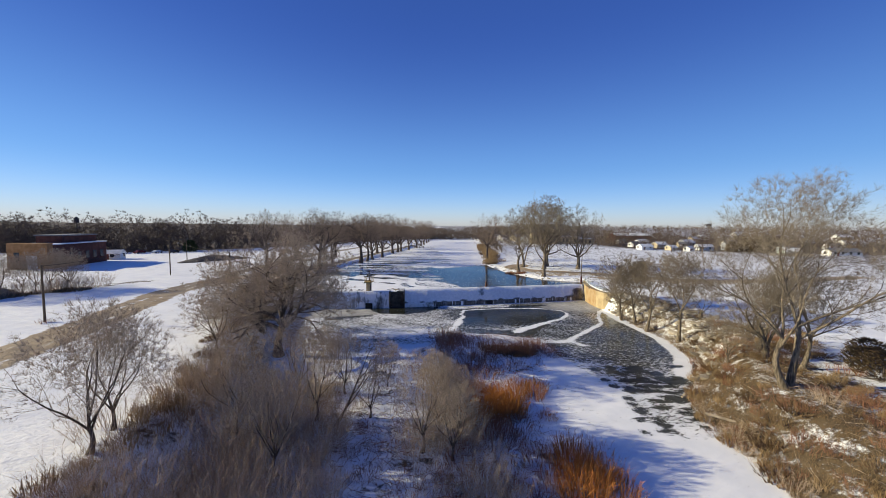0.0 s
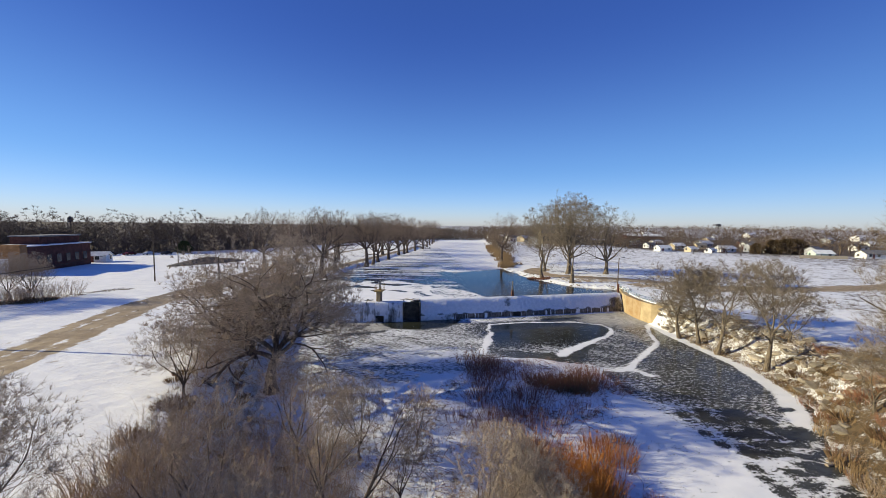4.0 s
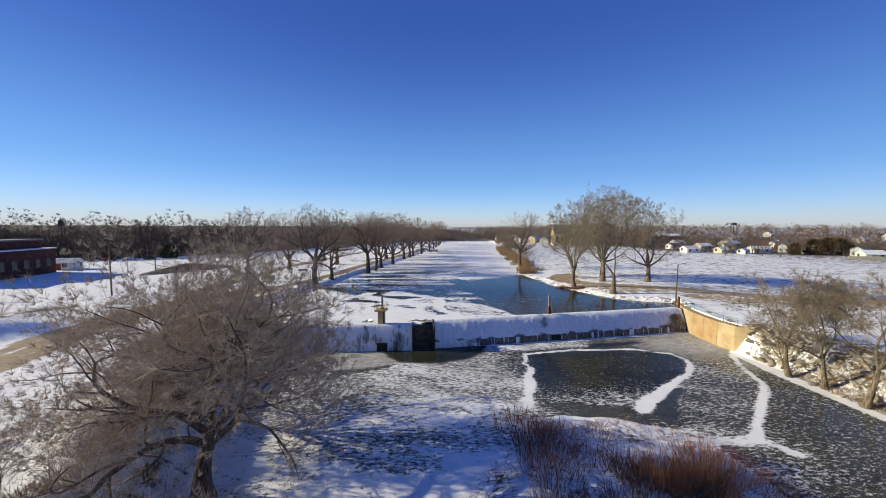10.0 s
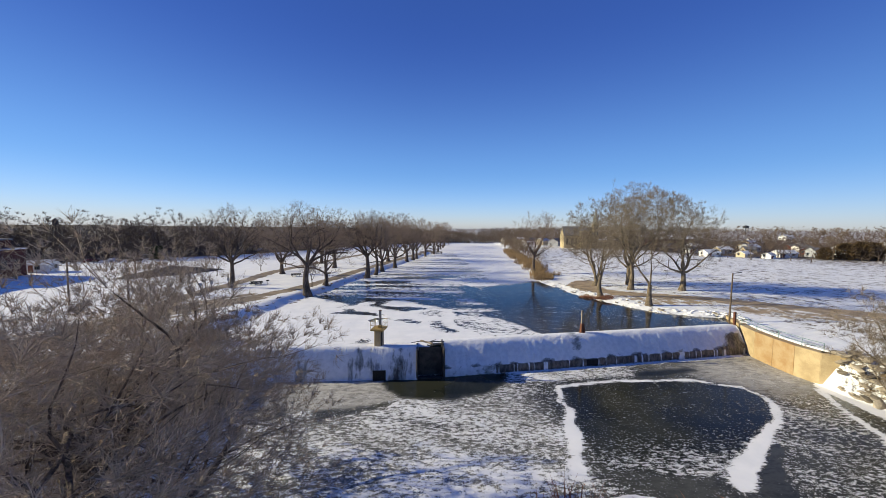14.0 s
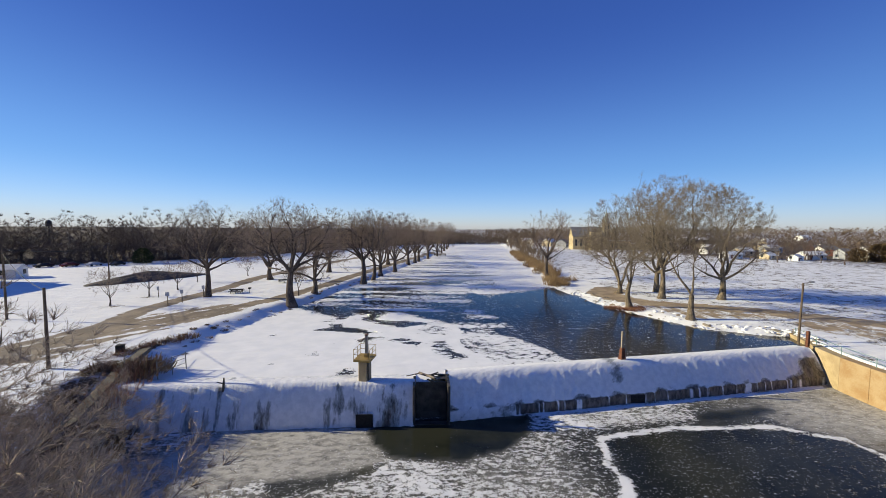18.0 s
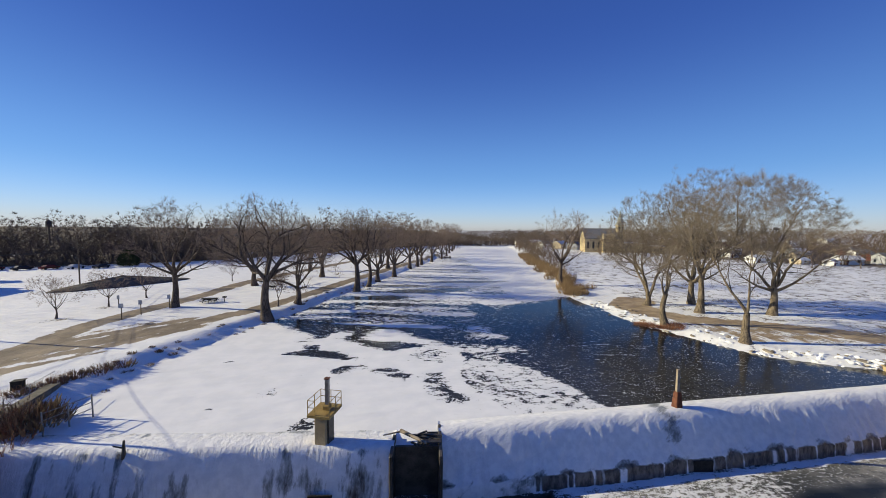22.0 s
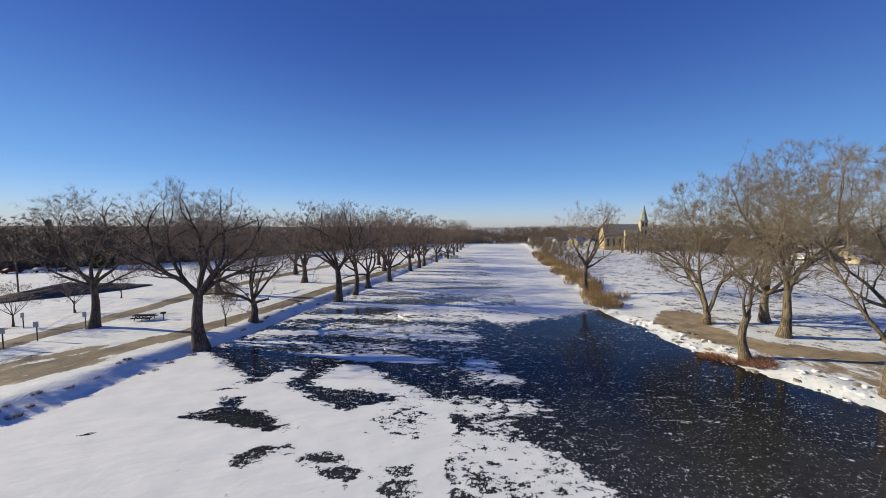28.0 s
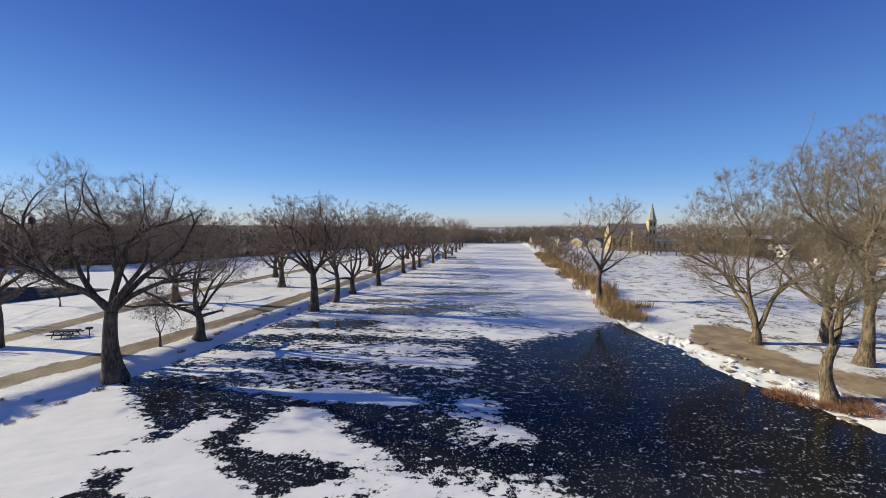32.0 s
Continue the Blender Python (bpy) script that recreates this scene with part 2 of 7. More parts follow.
M_GROUND = snow_ground()
M_UPPER = ice_sheet("upper_ice", (0.005, 0.007, 0.010), (0.015, 0.016, 0.014), (0.85, 1.5, 1.0), 1.25, 0.012)
M_LOWER = ice_sheet("lower_ice", (0.010, 0.013, 0.010), (0.030, 0.032, 0.022), (0.8, 1.7, 1.0), 2.1, 0.05)
M_ICYDAM = icy_concrete("icy_concrete", (1.6, 1.0, 0.3), 0.55)
M_DRIFT = icy_concrete("drifted_snow_on_concrete", (3.2, 0.55, 1.0), 0.6, 32)
M_TAN = plain("tan_concrete", (0.36, 0.27, 0.15), (0.50, 0.39, 0.23), 0.7, 0.85, 0.4)
M_GREYC = plain("grey_concrete", (0.06, 0.052, 0.044), (0.16, 0.14, 0.115), 1.0, 0.85, 0.4)
M_DARKC = plain("dark_wet_concrete", (0.03, 0.027, 0.025), (0.09, 0.08, 0.07), 1.2, 0.5, 0.5)
M_SNOW = plain("fresh_snow", (0.78, 0.79, 0.81), (0.87, 0.87, 0.87), 1.2, 0.7, 0.5)
M_RUST = plain("rusty_steel", (0.07, 0.025, 0.015), (0.17, 0.065, 0.035), 3.0, 0.7, 0.3)
M_STEEL = plain("galvanised_steel", (0.16, 0.16, 0.16), (0.30, 0.30, 0.30), 4.0, 0.45, 0.2, metal=0.6)
M_YELLOW = plain("faded_yellow_paint", (0.26, 0.17, 0.05), (0.38, 0.27, 0.10), 2.0, 0.6, 0.2)
M_POLE = plain("weathered_pole_wood", (0.07, 0.05, 0.035), (0.16, 0.12, 0.085), 2.0, 0.9, 0.4)
M_WOOD = plain("grey_driftwood", (0.20, 0.16, 0.12), (0.36, 0.30, 0.23), 3.0, 0.9, 0.4)
M_BLACK = plain("black_coated_metal", (0.010, 0.010, 0.010), (0.022, 0.022, 0.022), 5.0, 0.8, 0.2)
M_BARK_L = bark("dark_brown_bark", (0.05, 0.037, 0.03), (0.165, 0.125, 0.098))
M_BARK_R = bark("grey_tan_bark", (0.075, 0.059, 0.042), (0.24, 0.19, 0.135))
M_TWIG_L = stems_material("brown_twigs", (0.17, 0.122, 0.09), (0.34, 0.26, 0.20), (0.24, 0.175, 0.13))
M_TWIG_OLD = stems_material("grey_brown_twigs", (0.17, 0.13, 0.092), (0.60, 0.485, 0.375), (0.36, 0.288, 0.215))
M_TWIG_R = stems_material("tan_twigs", (0.12, 0.097, 0.072), (0.34, 0.278, 0.21), (0.205, 0.167, 0.125))
M_WILLOW = stems_material("orange_willow_stems", (0.30, 0.11, 0.028), (0.50, 0.21, 0.055), (0.40, 0.155, 0.04))
M_THICKET = stems_material("grey_brown_stems", (0.34, 0.25, 0.175), (0.60, 0.48, 0.36), (0.45, 0.345, 0.25))
M_REDTWIG = stems_material("red_brown_stems", (0.19, 0.085, 0.05), (0.34, 0.17, 0.10), (0.25, 0.12, 0.07))
M_GRASS = stems_material("dry_grass", (0.11, 0.07, 0.036), (0.27, 0.185, 0.098), (0.17, 0.10, 0.05))
M_REED = stems_material("tan_reeds", (0.19, 0.125, 0.065), (0.36, 0.255, 0.14), (0.27, 0.18, 0.095))
M_ROCK = plain("rubble_stone", (0.20, 0.17, 0.13), (0.40, 0.35, 0.28), 0.9, 0.9, 0.5, vary=0.3)
M_EVERGREEN = stems_material("juniper_needles", (0.02, 0.035, 0.012), (0.05, 0.06, 0.02), (0.035, 0.045, 0.018))
M_RUSTGREEN = stems_material("brown_juniper", (0.07, 0.046, 0.024), (0.13, 0.085, 0.042), (0.095, 0.066, 0.034))


# ---- mesh helpers ----
def link_mesh(name, verts, faces, material, parent=None, label="", smooth=False):
    me = bpy.data.meshes.new(name)
    me.from_pydata(verts, [], faces)
    me.materials.append(material)
    if smooth:
        me.polygons.foreach_set("use_smooth", [True] * len(me.polygons))
    ob = new(name, me)
    if parent:
        ob.parent = parent
    if label:
        ob["label"] = label
    return ob


def part(name, bm, material, parent=None, label="", smooth=False):
    me = bpy.data.meshes.new(name)
    bm.to_mesh(me)
    bm.free()
    me.materials.append(material)
    if smooth:
        me.polygons.foreach_set("use_smooth", [True] * len(me.polygons))
    ob = new(name, me)
    if parent:
        ob.parent = parent
    if label:
        ob["label"] = label
    return ob


def box_bm(cx, cy, z0, z1, wx, wy, turn=0.0, bevel=0.0, taper=1.0, bm=None):
    """A box that stands on z0; taper shrinks its top."""
    own = bm or bmesh.new()
    made = bmesh.ops.create_cube(own, size=1.0)["verts"]
    for v in made:
        k = taper if v.co.z > 0 else 1.0
        v.co = Vector((v.co.x * wx * k, v.co.y * wy * k, z0 + (v.co.z + 0.5) * (z1 - z0)))
    bmesh.ops.rotate(own, verts=made, cent=(0, 0, 0), matrix=Matrix.Rotation(radians(turn), 3, "Z"))
    bmesh.ops.translate(own, verts=made, vec=(cx, cy, 0))
    if bevel:
        edges = list({e for v in made for e in v.link_edges})
        bmesh.ops.bevel(own, geom=edges, offset=bevel, segments=1, affect="EDGES")
    return own


def rod_bm(a, b, r0, r1=None, sides=8, bm=None):
    """A round bar from a to b."""
    own = bm or bmesh.new()
    a, b = Vector(a), Vector(b)
    made = bmesh.ops.create_cone(own, cap_ends=True, segments=sides, radius1=r0, radius2=r0 if r1 is None else r1, depth=(b - a).length)["verts"]
    m = Matrix.Translation((a + b) / 2) @ (b - a).to_track_quat("Z", "Y").to_matrix().to_4x4()
    bmesh.ops.transform(own, matrix=m, verts=made)
    return own


def thing(name, x, y, z, label, category, group="", turn=0.0):
    ob = new(name)
    ob.matrix_basis = pose(x, y, z, 0, 0, turn)
    return tagged(ob, label, category, group)


# ---- the plan: banks, water levels, ground heights ----
def table(*pairs):
    ys, xs = zip(*pairs)
    return lambda y: np.interp(y, ys, xs)


LEFT_TOE = table((-400, -14), (0, -12), (25, -12), (40, -15), (50, -20), (60, -25), (68, -30), (76, -33), (83, -31.3), (92, -31), (105, -28),
                 (116, -25), (137, -20), (174, -11), (238, 4), (300, 15), (345, 18), (380, -20), (460, -160))
LEFT_TOP = table((-400, -21), (0, -20), (30, -20), (42, -24), (50, -28), (60, -31), (68, -32), (76, -36), (83, -36), (92, -35), (105, -31.5),
                 (116, -28), (137, -23), (174, -14), (238, 1), (300, 12), (345, 14), (375, -24), (455, -170))
RIGHT_TOE = table((-400, 20), (0, 23), (20, 24.7), (29, 26.4), (34, 30), (40, 36.5), (44, 38), (50, 40), (60, 40.5), (68, 41.4), (77, 42), (81, 42.6), (84, 44),
                  (88, 46), (89.6, 40.5), (92, 36.2), (96, 34.4), (104, 30.6), (112, 28.6), (126, 27.5), (138, 29.6), (158, 33.3), (222, 44), (304, 59), (345, 66), (400, 70), (470, 60))
RIGHT_TOP = table((-400, 29), (0, 31), (20, 32), (29, 34), (34, 38), (44, 46), (50, 48), (60, 49), (66, 48), (69, 43.2), (77, 43.0), (81, 43.6), (84, 45),
                  (88, 47), (89.6, 44), (92, 40), (96, 38), (104, 34), (112, 32.5), (126, 31), (138, 33), (158, 36.5), (222, 47), (304, 62), (345, 69), (400, 73), (470, 63))
ISLE_R = table((-400, 13), (10, 14), (20, 13.5), (30, 13), (38, 14.5), (45, 20), (52, 22), (56, 15), (58.5, 2))
ISLE_L = table((-400, -20), (34, -18), (40, -9), (46, -3), (53, 2), (58.5, 4))
LOWER, UPPER, FIELD = -3.3, 0.0, 0.9


def crest_y(x):
    return np.where(x < -3.6, 75.9 + 0 * x, 77.6 + (x + 2.0) * 0.126)


def smooth(a, b, v):
    t = np.clip((v - a) / (b - a), 0, 1)
    return t * t * (3 - 2 * t)


def wave(x, y, seed=0.0):
    """Soft uneven ground, a few decimetres over ten metres."""
    return (np.sin(x * 0.23 + 1.3 * np.sin(y * 0.11 + seed)) * np.sin(y * 0.19 + seed * 2 + 1.1 * np.sin(x * 0.07)) * 0.6
            + np.sin(x * 0.71 + 2.0 * np.sin(y * 0.37) + seed) * np.sin(y * 0.63 + seed) * 0.3 + np.sin(x * 1.9 + y * 0.8 + seed) * np.sin(y * 1.7 - x * 0.5) * 0.1)


def ground_z(x, y):
    x, y = np.asarray(x, float), np.asarray(y, float)
    water = np.where(y < crest_y(x) + 0.3, LOWER, UPPER)
    lt, lb, rb, rt = LEFT_TOP(y), LEFT_TOE(y), RIGHT_TOE(y), RIGHT_TOP(y)
    bank_l, bank_r = smooth(0, 1, (lb - x) / (lb - lt)), smooth(0, 1, (x - rb) / (rt - rb))
    bed = water - 1.2 * smooth(0, 2.5, np.minimum(x - lb, rb - x))
    far = np.hypot(x, y - 60)
    hill = 8.0 * smooth(150, 900, far) * smooth(20, 160, x - 0.2 * y) + 4.0 * smooth(350, 1500, far)
    right_field = 0.55 + 0.45 * smooth(0, 25, x - rt)
    top = np.where(x < 0, FIELD, right_field) + hill
    rim = (water - 0.05)
    z = np.where(x < lb, rim + (top - rim) * bank_l, np.where(x > rb, rim + (top - rim) * bank_r, bed))
    isle = smooth(0, 3.5, ISLE_R(y) - x) * smooth(0, 3.0, x - ISLE_L(y)) * smooth(58.5, 54, y)
    isle_z = LOWER - 0.25 + 0.40 * isle + 0.12 * wave(x * 1.6, y * 1.6, 2.0)
    z = np.where((water < -1) & (x > lb) & (x < rb) & (isle > 0), np.maximum(z, np.where(isle > 0.02, isle_z, z)), z)
    slope = np.maximum(bank_l * (1 - bank_l), bank_r * (1 - bank_r)) * 4
    z = z + 0.10 * wave(x, y) * np.maximum(bank_l, bank_r) + 0.30 * wave(x * 1.7, y * 1.7, 1.0) * slope
    return z


def near_line(x, y, pts):
    """Distance to a line of points."""
    best = np.full(np.broadcast(x, y).shape, 1e9)
    for (ax, ay), (bx, by) in zip(pts, pts[1:]):
        t = np.clip(((x - ax) * (bx - ax) + (y - ay) * (by - ay)) / ((bx - ax) ** 2 + (by - ay) ** 2), 0, 1)
        best = np.minimum(best, np.hypot(x - ax - t * (bx - ax), y - ay - t * (by - ay)))
    return best


def grid_sheet(name, xs, ys, z, material, attrs, label, category, keep=None):
    gx, gy = np.meshgrid(xs, ys)
    zz = z(gx, gy) if callable(z) else np.full(gx.shape, float(z))
    n, m = len(ys), len(xs)
    idx = np.arange(n * m).reshape(n, m)
    quads = np.stack([idx[:-1, :-1], idx[:-1, 1:], idx[1:, 1:], idx[1:, :-1]], -1).reshape(-1, 4)
    if keep is not None:
        mask = keep((gx[:-1, :-1] + gx[1:, 1:]) / 2, (gy[:-1, :-1] + gy[1:, 1:]) / 2).ravel()
        quads = quads[mask]
    me = bpy.data.meshes.new(name)
    me.vertices.add(n * m)
    me.vertices.foreach_set("co", np.stack([gx, gy, zz], -1).ravel())
    me.loops.add(quads.size)
    me.loops.foreach_set("vertex_index", quads.ravel().astype(np.int32))
    me.polygons.add(len(quads))
    me.polygons.foreach_set("loop_start", np.arange(0, quads.size, 4, dtype=np.int32))
    me.polygons.foreach_set("use_smooth", np.ones(len(quads), bool))
    for key, fn in attrs.items():
        a = me.attributes.new(key, "FLOAT", "POINT")
        a.data.foreach_set("value", np.clip(fn(gx, gy), 0, 1).ravel().astype(np.float32))
    me.update(calc_edges=True)
    me.materials.append(material)
    return tagged(new(name, me), label, category, kind="structure")


def stretched(lo, hi, step, far_lo, far_hi, grow=1.16):
    """Even steps from lo to hi, then ever longer ones out to the far ends."""
    mid = list(np.arange(lo, hi + 1e-6, step))
    s, v, up = step, hi, []
    while v < far_hi:
        s *= grow
        v += s
        up.append(v)
    s, v, down = step, lo, []
    while v > far_lo:
        s *= grow
        v -= s
        down.append(v)
    return np.array(down[::-1] + mid + up)


ROAD_MAIN = [(-30, -160), (-36, -60), (-41, 10), (-42, 30), (-43.5, 44), (-46.5, 58), (-49, 72), (-49, 84), (-46.5, 93)]
ROAD_FAR = [(-47.5, 93), (-50, 102), (-49.5, 112), (-48.5, 124), (-48.5, 142), (-44, 165), (-34, 205), (-15, 280), (-5, 330)]
ROAD_NEAR = [(-46, 92), (-41.5, 97), (-36.5, 104), (-32.5, 112), (-28.5, 124), (-24.5, 142), (-18, 168), (-8, 205), (6, 262)]
PATH_RIGHT = [(130, 88), (95, 82), (72, 84), (60, 93), (53, 99), (46, 103.2), (39.5, 106.5), (35.5, 110.5), (35.5, 117), (38.5, 121.5)]


def gravel_at(x, y):
    off = near_line(x, y, ROAD_MAIN)
    g = smooth(2.4, -2.0, off - 3.6) * (0.80 + 0.20 * np.cos(off * 2.6 + 0.8 * wave(x * 0.4, y * 0.4, 2.0)))
    lot = smooth(1.7, -1.7, near_line(x, y, [(-47, 84), (-45, 91), (-41.5, 98), (-38.5, 102)]) - 5.2) * (0.66 + 0.22 * np.cos(near_line(x, y, ROAD_NEAR) * 2.3 + 0.9 * wave(x * 0.5, y * 0.5, 1.0)))
    g = np.maximum(np.maximum(g, lot), smooth(1.2, -1.2, near_line(x, y, ROAD_FAR) - 2.0))
    g = np.maximum(g, smooth(1.2, -1.2, near_line(x, y, ROAD_NEAR) - 1.9))
    g = np.maximum(g, 0.9 * smooth(1.6, -1.6, near_line(x, y, PATH_RIGHT) - 2.7 - 1.2 * smooth(108, 116, y)))
    g = np.maximum(g, 0.62 * smooth(4.0, -1.0, near_line(x, y, [(54, 90), (64, 84), (78, 81), (110, 84)]) - 3.0))
    track = np.minimum(near_line(x, y, [(-41.8, 28), (-42.2, 43.5), (-41.2, 62), (-42.5, 74)]), near_line(x, y, [(-36.5, 22), (-37.5, 45), (-39.0, 66)]))
    g = np.maximum(g, 0.42 * smooth(0.7, 0.1, track))
    return np.maximum(g, 0.60 * smooth(7.0, 0.0, near_line(x, y, [(38, 105), (42, 99), (52, 98), (60, 90)]) - 1.0))


def grass_at(x, y):
    lt, lb, rb, rt = LEFT_TOP(y), LEFT_TOE(y), RIGHT_TOE(y), RIGHT_TOP(y)
    # left bank, y 58 to 81: bare earth, spread wider to paint in the slope's shade
    left = smooth(lt - 2.5, lt + 0.5, x) * smooth(lb + 1.0, lb - 2, x) * np.where(y < 58, 0.36, np.where(y < 81, 0.62, 0.12))
    right = smooth(rb - 0.2, rb + 1.2, x) * smooth(rt + np.where(y < 46, 26, 9), rt - 1, x) * np.where(y < 40, 0.66, np.where(y < 71, 0.46, 0.32))
    far_r = 0.40 * smooth(3, 8, x - rt) * smooth(106, 92, y) * smooth(70, 78, y) * smooth(110, 70, x)
    isle = 0.32 * smooth(0, 2.5, ISLE_R(y) - x) * smooth(0, 2.0, x - ISLE_L(y)) * smooth(58, 54, y) * (x > lb)
    trees = sum(0.42 * smooth(3.4, 0.6, np.hypot(x - tx, y - ty)) for tx, ty in ((37.7, 95.7), (54.5, 108.5), (33, 104.2), (38.8, 117.6), (43.8, 110.8), (-57.5, 106), (-57.3, 114)))
    field = 0.38 * smooth(3, 9, x - rt) * (y > 60) + 0.32 * smooth(150, 300, -x) + 0.17 * smooth(140, 200, x) + 0.5 * smooth(195, 225, y + 0.45 * (x - 150)) * smooth(130, 160, x) * smooth(520, 330, np.hypot(x, y)) + 0.34 * smooth(345, 420, y) * smooth(140, 60, x)
    woods_floor = 0.85 * smooth(-6, 4, y - np.interp(x, (-420, -250, -130, -90, -48, 20), (118, 158, 174, 203, 278, 383))) * smooth(24, 10, x)
    lot = 0.5 * smooth(4.0, 1.0, near_line(x, y, [(-80, 62), (-73, 74), (-64, 87)]))
    left, right, isle = (v * smooth(-8, 8, y) for v in (left, right, isle))
    return np.maximum(np.maximum(np.maximum(left, right), np.maximum(far_r, isle)), np.maximum(np.maximum(trees, field), np.maximum(lot, woods_floor)))


grid_sheet("ground", stretched(-62, 70, 0.6, -3500, 3500), stretched(-2, 134, 0.6, -500, 4500), ground_z, M_GROUND,
           {"gravel": gravel_at, "grass": grass_at}, "snow-covered flat ground with gravel drives and dry grass", "ground")


# ---- ice above and below the weir ----
def blob(x, y, cx, cy, rx, ry, turn=0.0, soft=0.6):
    """1 inside an uneven oval, 0 outside."""
    c, s = math.cos(radians(turn)), math.sin(radians(turn))
    u, v = ((x - cx) * c + (y - cy) * s) / rx, (-(x - cx) * s + (y - cy) * c) / ry
    return smooth(1 + soft, 1 - soft, np.hypot(u, v) + 0.25 * wave(x * 3.1, y * 3.1, cx))


def inside(x, y, pts):
    hit = np.zeros(np.broadcast(x, y).shape, bool)
    for (ax, ay), (bx, by) in zip(pts, pts[1:]):
        cross = ((ay > y) != (by > y)) & (x < (bx - ax) * (y - ay) / (by - ay + 1e-9) + ax)
        hit ^= cross
    return hit


BARE_EAST = [(-9.4, 88.9), (-8.5, 89.7), (-6.2, 89.4), (-6.4, 88.2), (-3.8, 88.6), (-4.6, 87.5), (-5.1, 85.9), (-5.6, 85.9), (-5.8, 87.3), (-7.4, 87.1), (-7.0, 88.2), (-8.4, 88.9), (-9.4, 88.9)]
BARE_SOUTH = [(-3.4, 88.0), (-2.7, 88.6), (-1.4, 88.6), (-1.5, 87.0), (-2.2, 85.7), (-0.6, 84.4), (1.0, 83.2), (-0.2, 81.6), (-1.6, 83.0), (-3.4, 85.2), (-3.3, 86.2), (-2.8, 87.0), (-3.4, 88.0)]
BARE_WEST = [(-19.8, 93.7), (-17.9, 95.2), (-18.4, 97.1), (-16.3, 96.9), (-16.3, 94.8), (-15.1, 95.0), (-12.3, 93.9), (-12.0, 92.8), (-10.3, 92.4), (-10.4, 91.9), (-12.9, 91.7), (-15.8, 92.9), (-18.3, 93.2), (-19.8, 93.7)]
BARE_STRIP = [(-12.9, 89.3), (-11.3, 90.4), (-9.7, 90.6), (-11.0, 89.1), (-11.5, 88.0), (-12.8, 87.9), (-12.9, 89.3)]
BARE_SMALL = [[(-16.2, 87.6), (-15.4, 88.5), (-14.8, 87.7), (-16.2, 87.6)], [(-12.0, 85.6), (-11.7, 86.3), (-11.0, 86.9), (-11.2, 85.9), (-12.0, 85.6)], [(-17.8, 83.2), (-17.3, 84.6), (-16.2, 85.0), (-16.7, 83.1), (-17.8, 83.2)]]
BARE_GATE = [(-13.4, 78.2), (-12.9, 79.5), (-12.0, 80.9), (-10.9, 78.4), (-13.4, 78.2)]
# the dark channel that runs out from the old cottonwood, and the white floe in it
CHANNEL = [(-26.7, 107.1), (-23.0, 104.2), (-20.9, 102.0), (-18.3, 100.6), (-19.2, 98.9), (-16.5, 99.6), (-15.1, 103.4), (-13.8, 101.6), (-15.1, 99.5), (-12.7, 98.1), (-10.6, 96.1), (-9.6, 95.9), (-8.7, 94.6), (-7.4, 94.6),
           (-4.2, 95.9), (-0.5, 96.9), (2.4, 98.4), (2.7, 106.8), (-2.2, 104.6), (-8.6, 104.6), (-11.8, 105.7), (-17.1, 106.6), (-22.8, 107.7), (-26.7, 107.1)]
FLOE = [(-11.3, 98.9), (-11.2, 100.5), (-10.8, 103.4), (-8.2, 103.7), (-6.9, 102.2), (-5.2, 100.2), (-3.6, 99.0), (-1.4, 98.4), (-1.9, 97.3), (-4.7, 97.6), (-7.4, 98.4), (-9.1, 98.2), (-11.3, 98.9)]
FLOE_STRIP = [(-11.8, 105.7), (-9.3, 106.7), (-2.8, 105.7), (1.0, 104.6), (-2.1, 104.1), (-7.8, 104.9), (-11.8, 105.7)]
TORN = [(-3.9, 98.1), (-1.4, 98.1), (-0.3, 95.2), (-0.7, 92.0), (-2.2, 90.1), (-5.6, 92.0), (-5.6, 93.9), (-4.0, 95.2), (-3.9, 98.1)]
SHEET = [(1.3, 92.0), (3.0, 93.2), (5.1, 92.8), (6.9, 90.1), (9.0, 87.9), (10.6, 84.6), (12.4, 80.0), (13.4, 78.0), (6, 77.5), (2.3, 80.0), (0.7, 85.7), (0.5, 89.5), (1.3, 92.0)]
STREAM = [(-21, 113.6), (-14, 110.6), (-10, 112.4), (-14, 114.2), (-21, 113.6)]


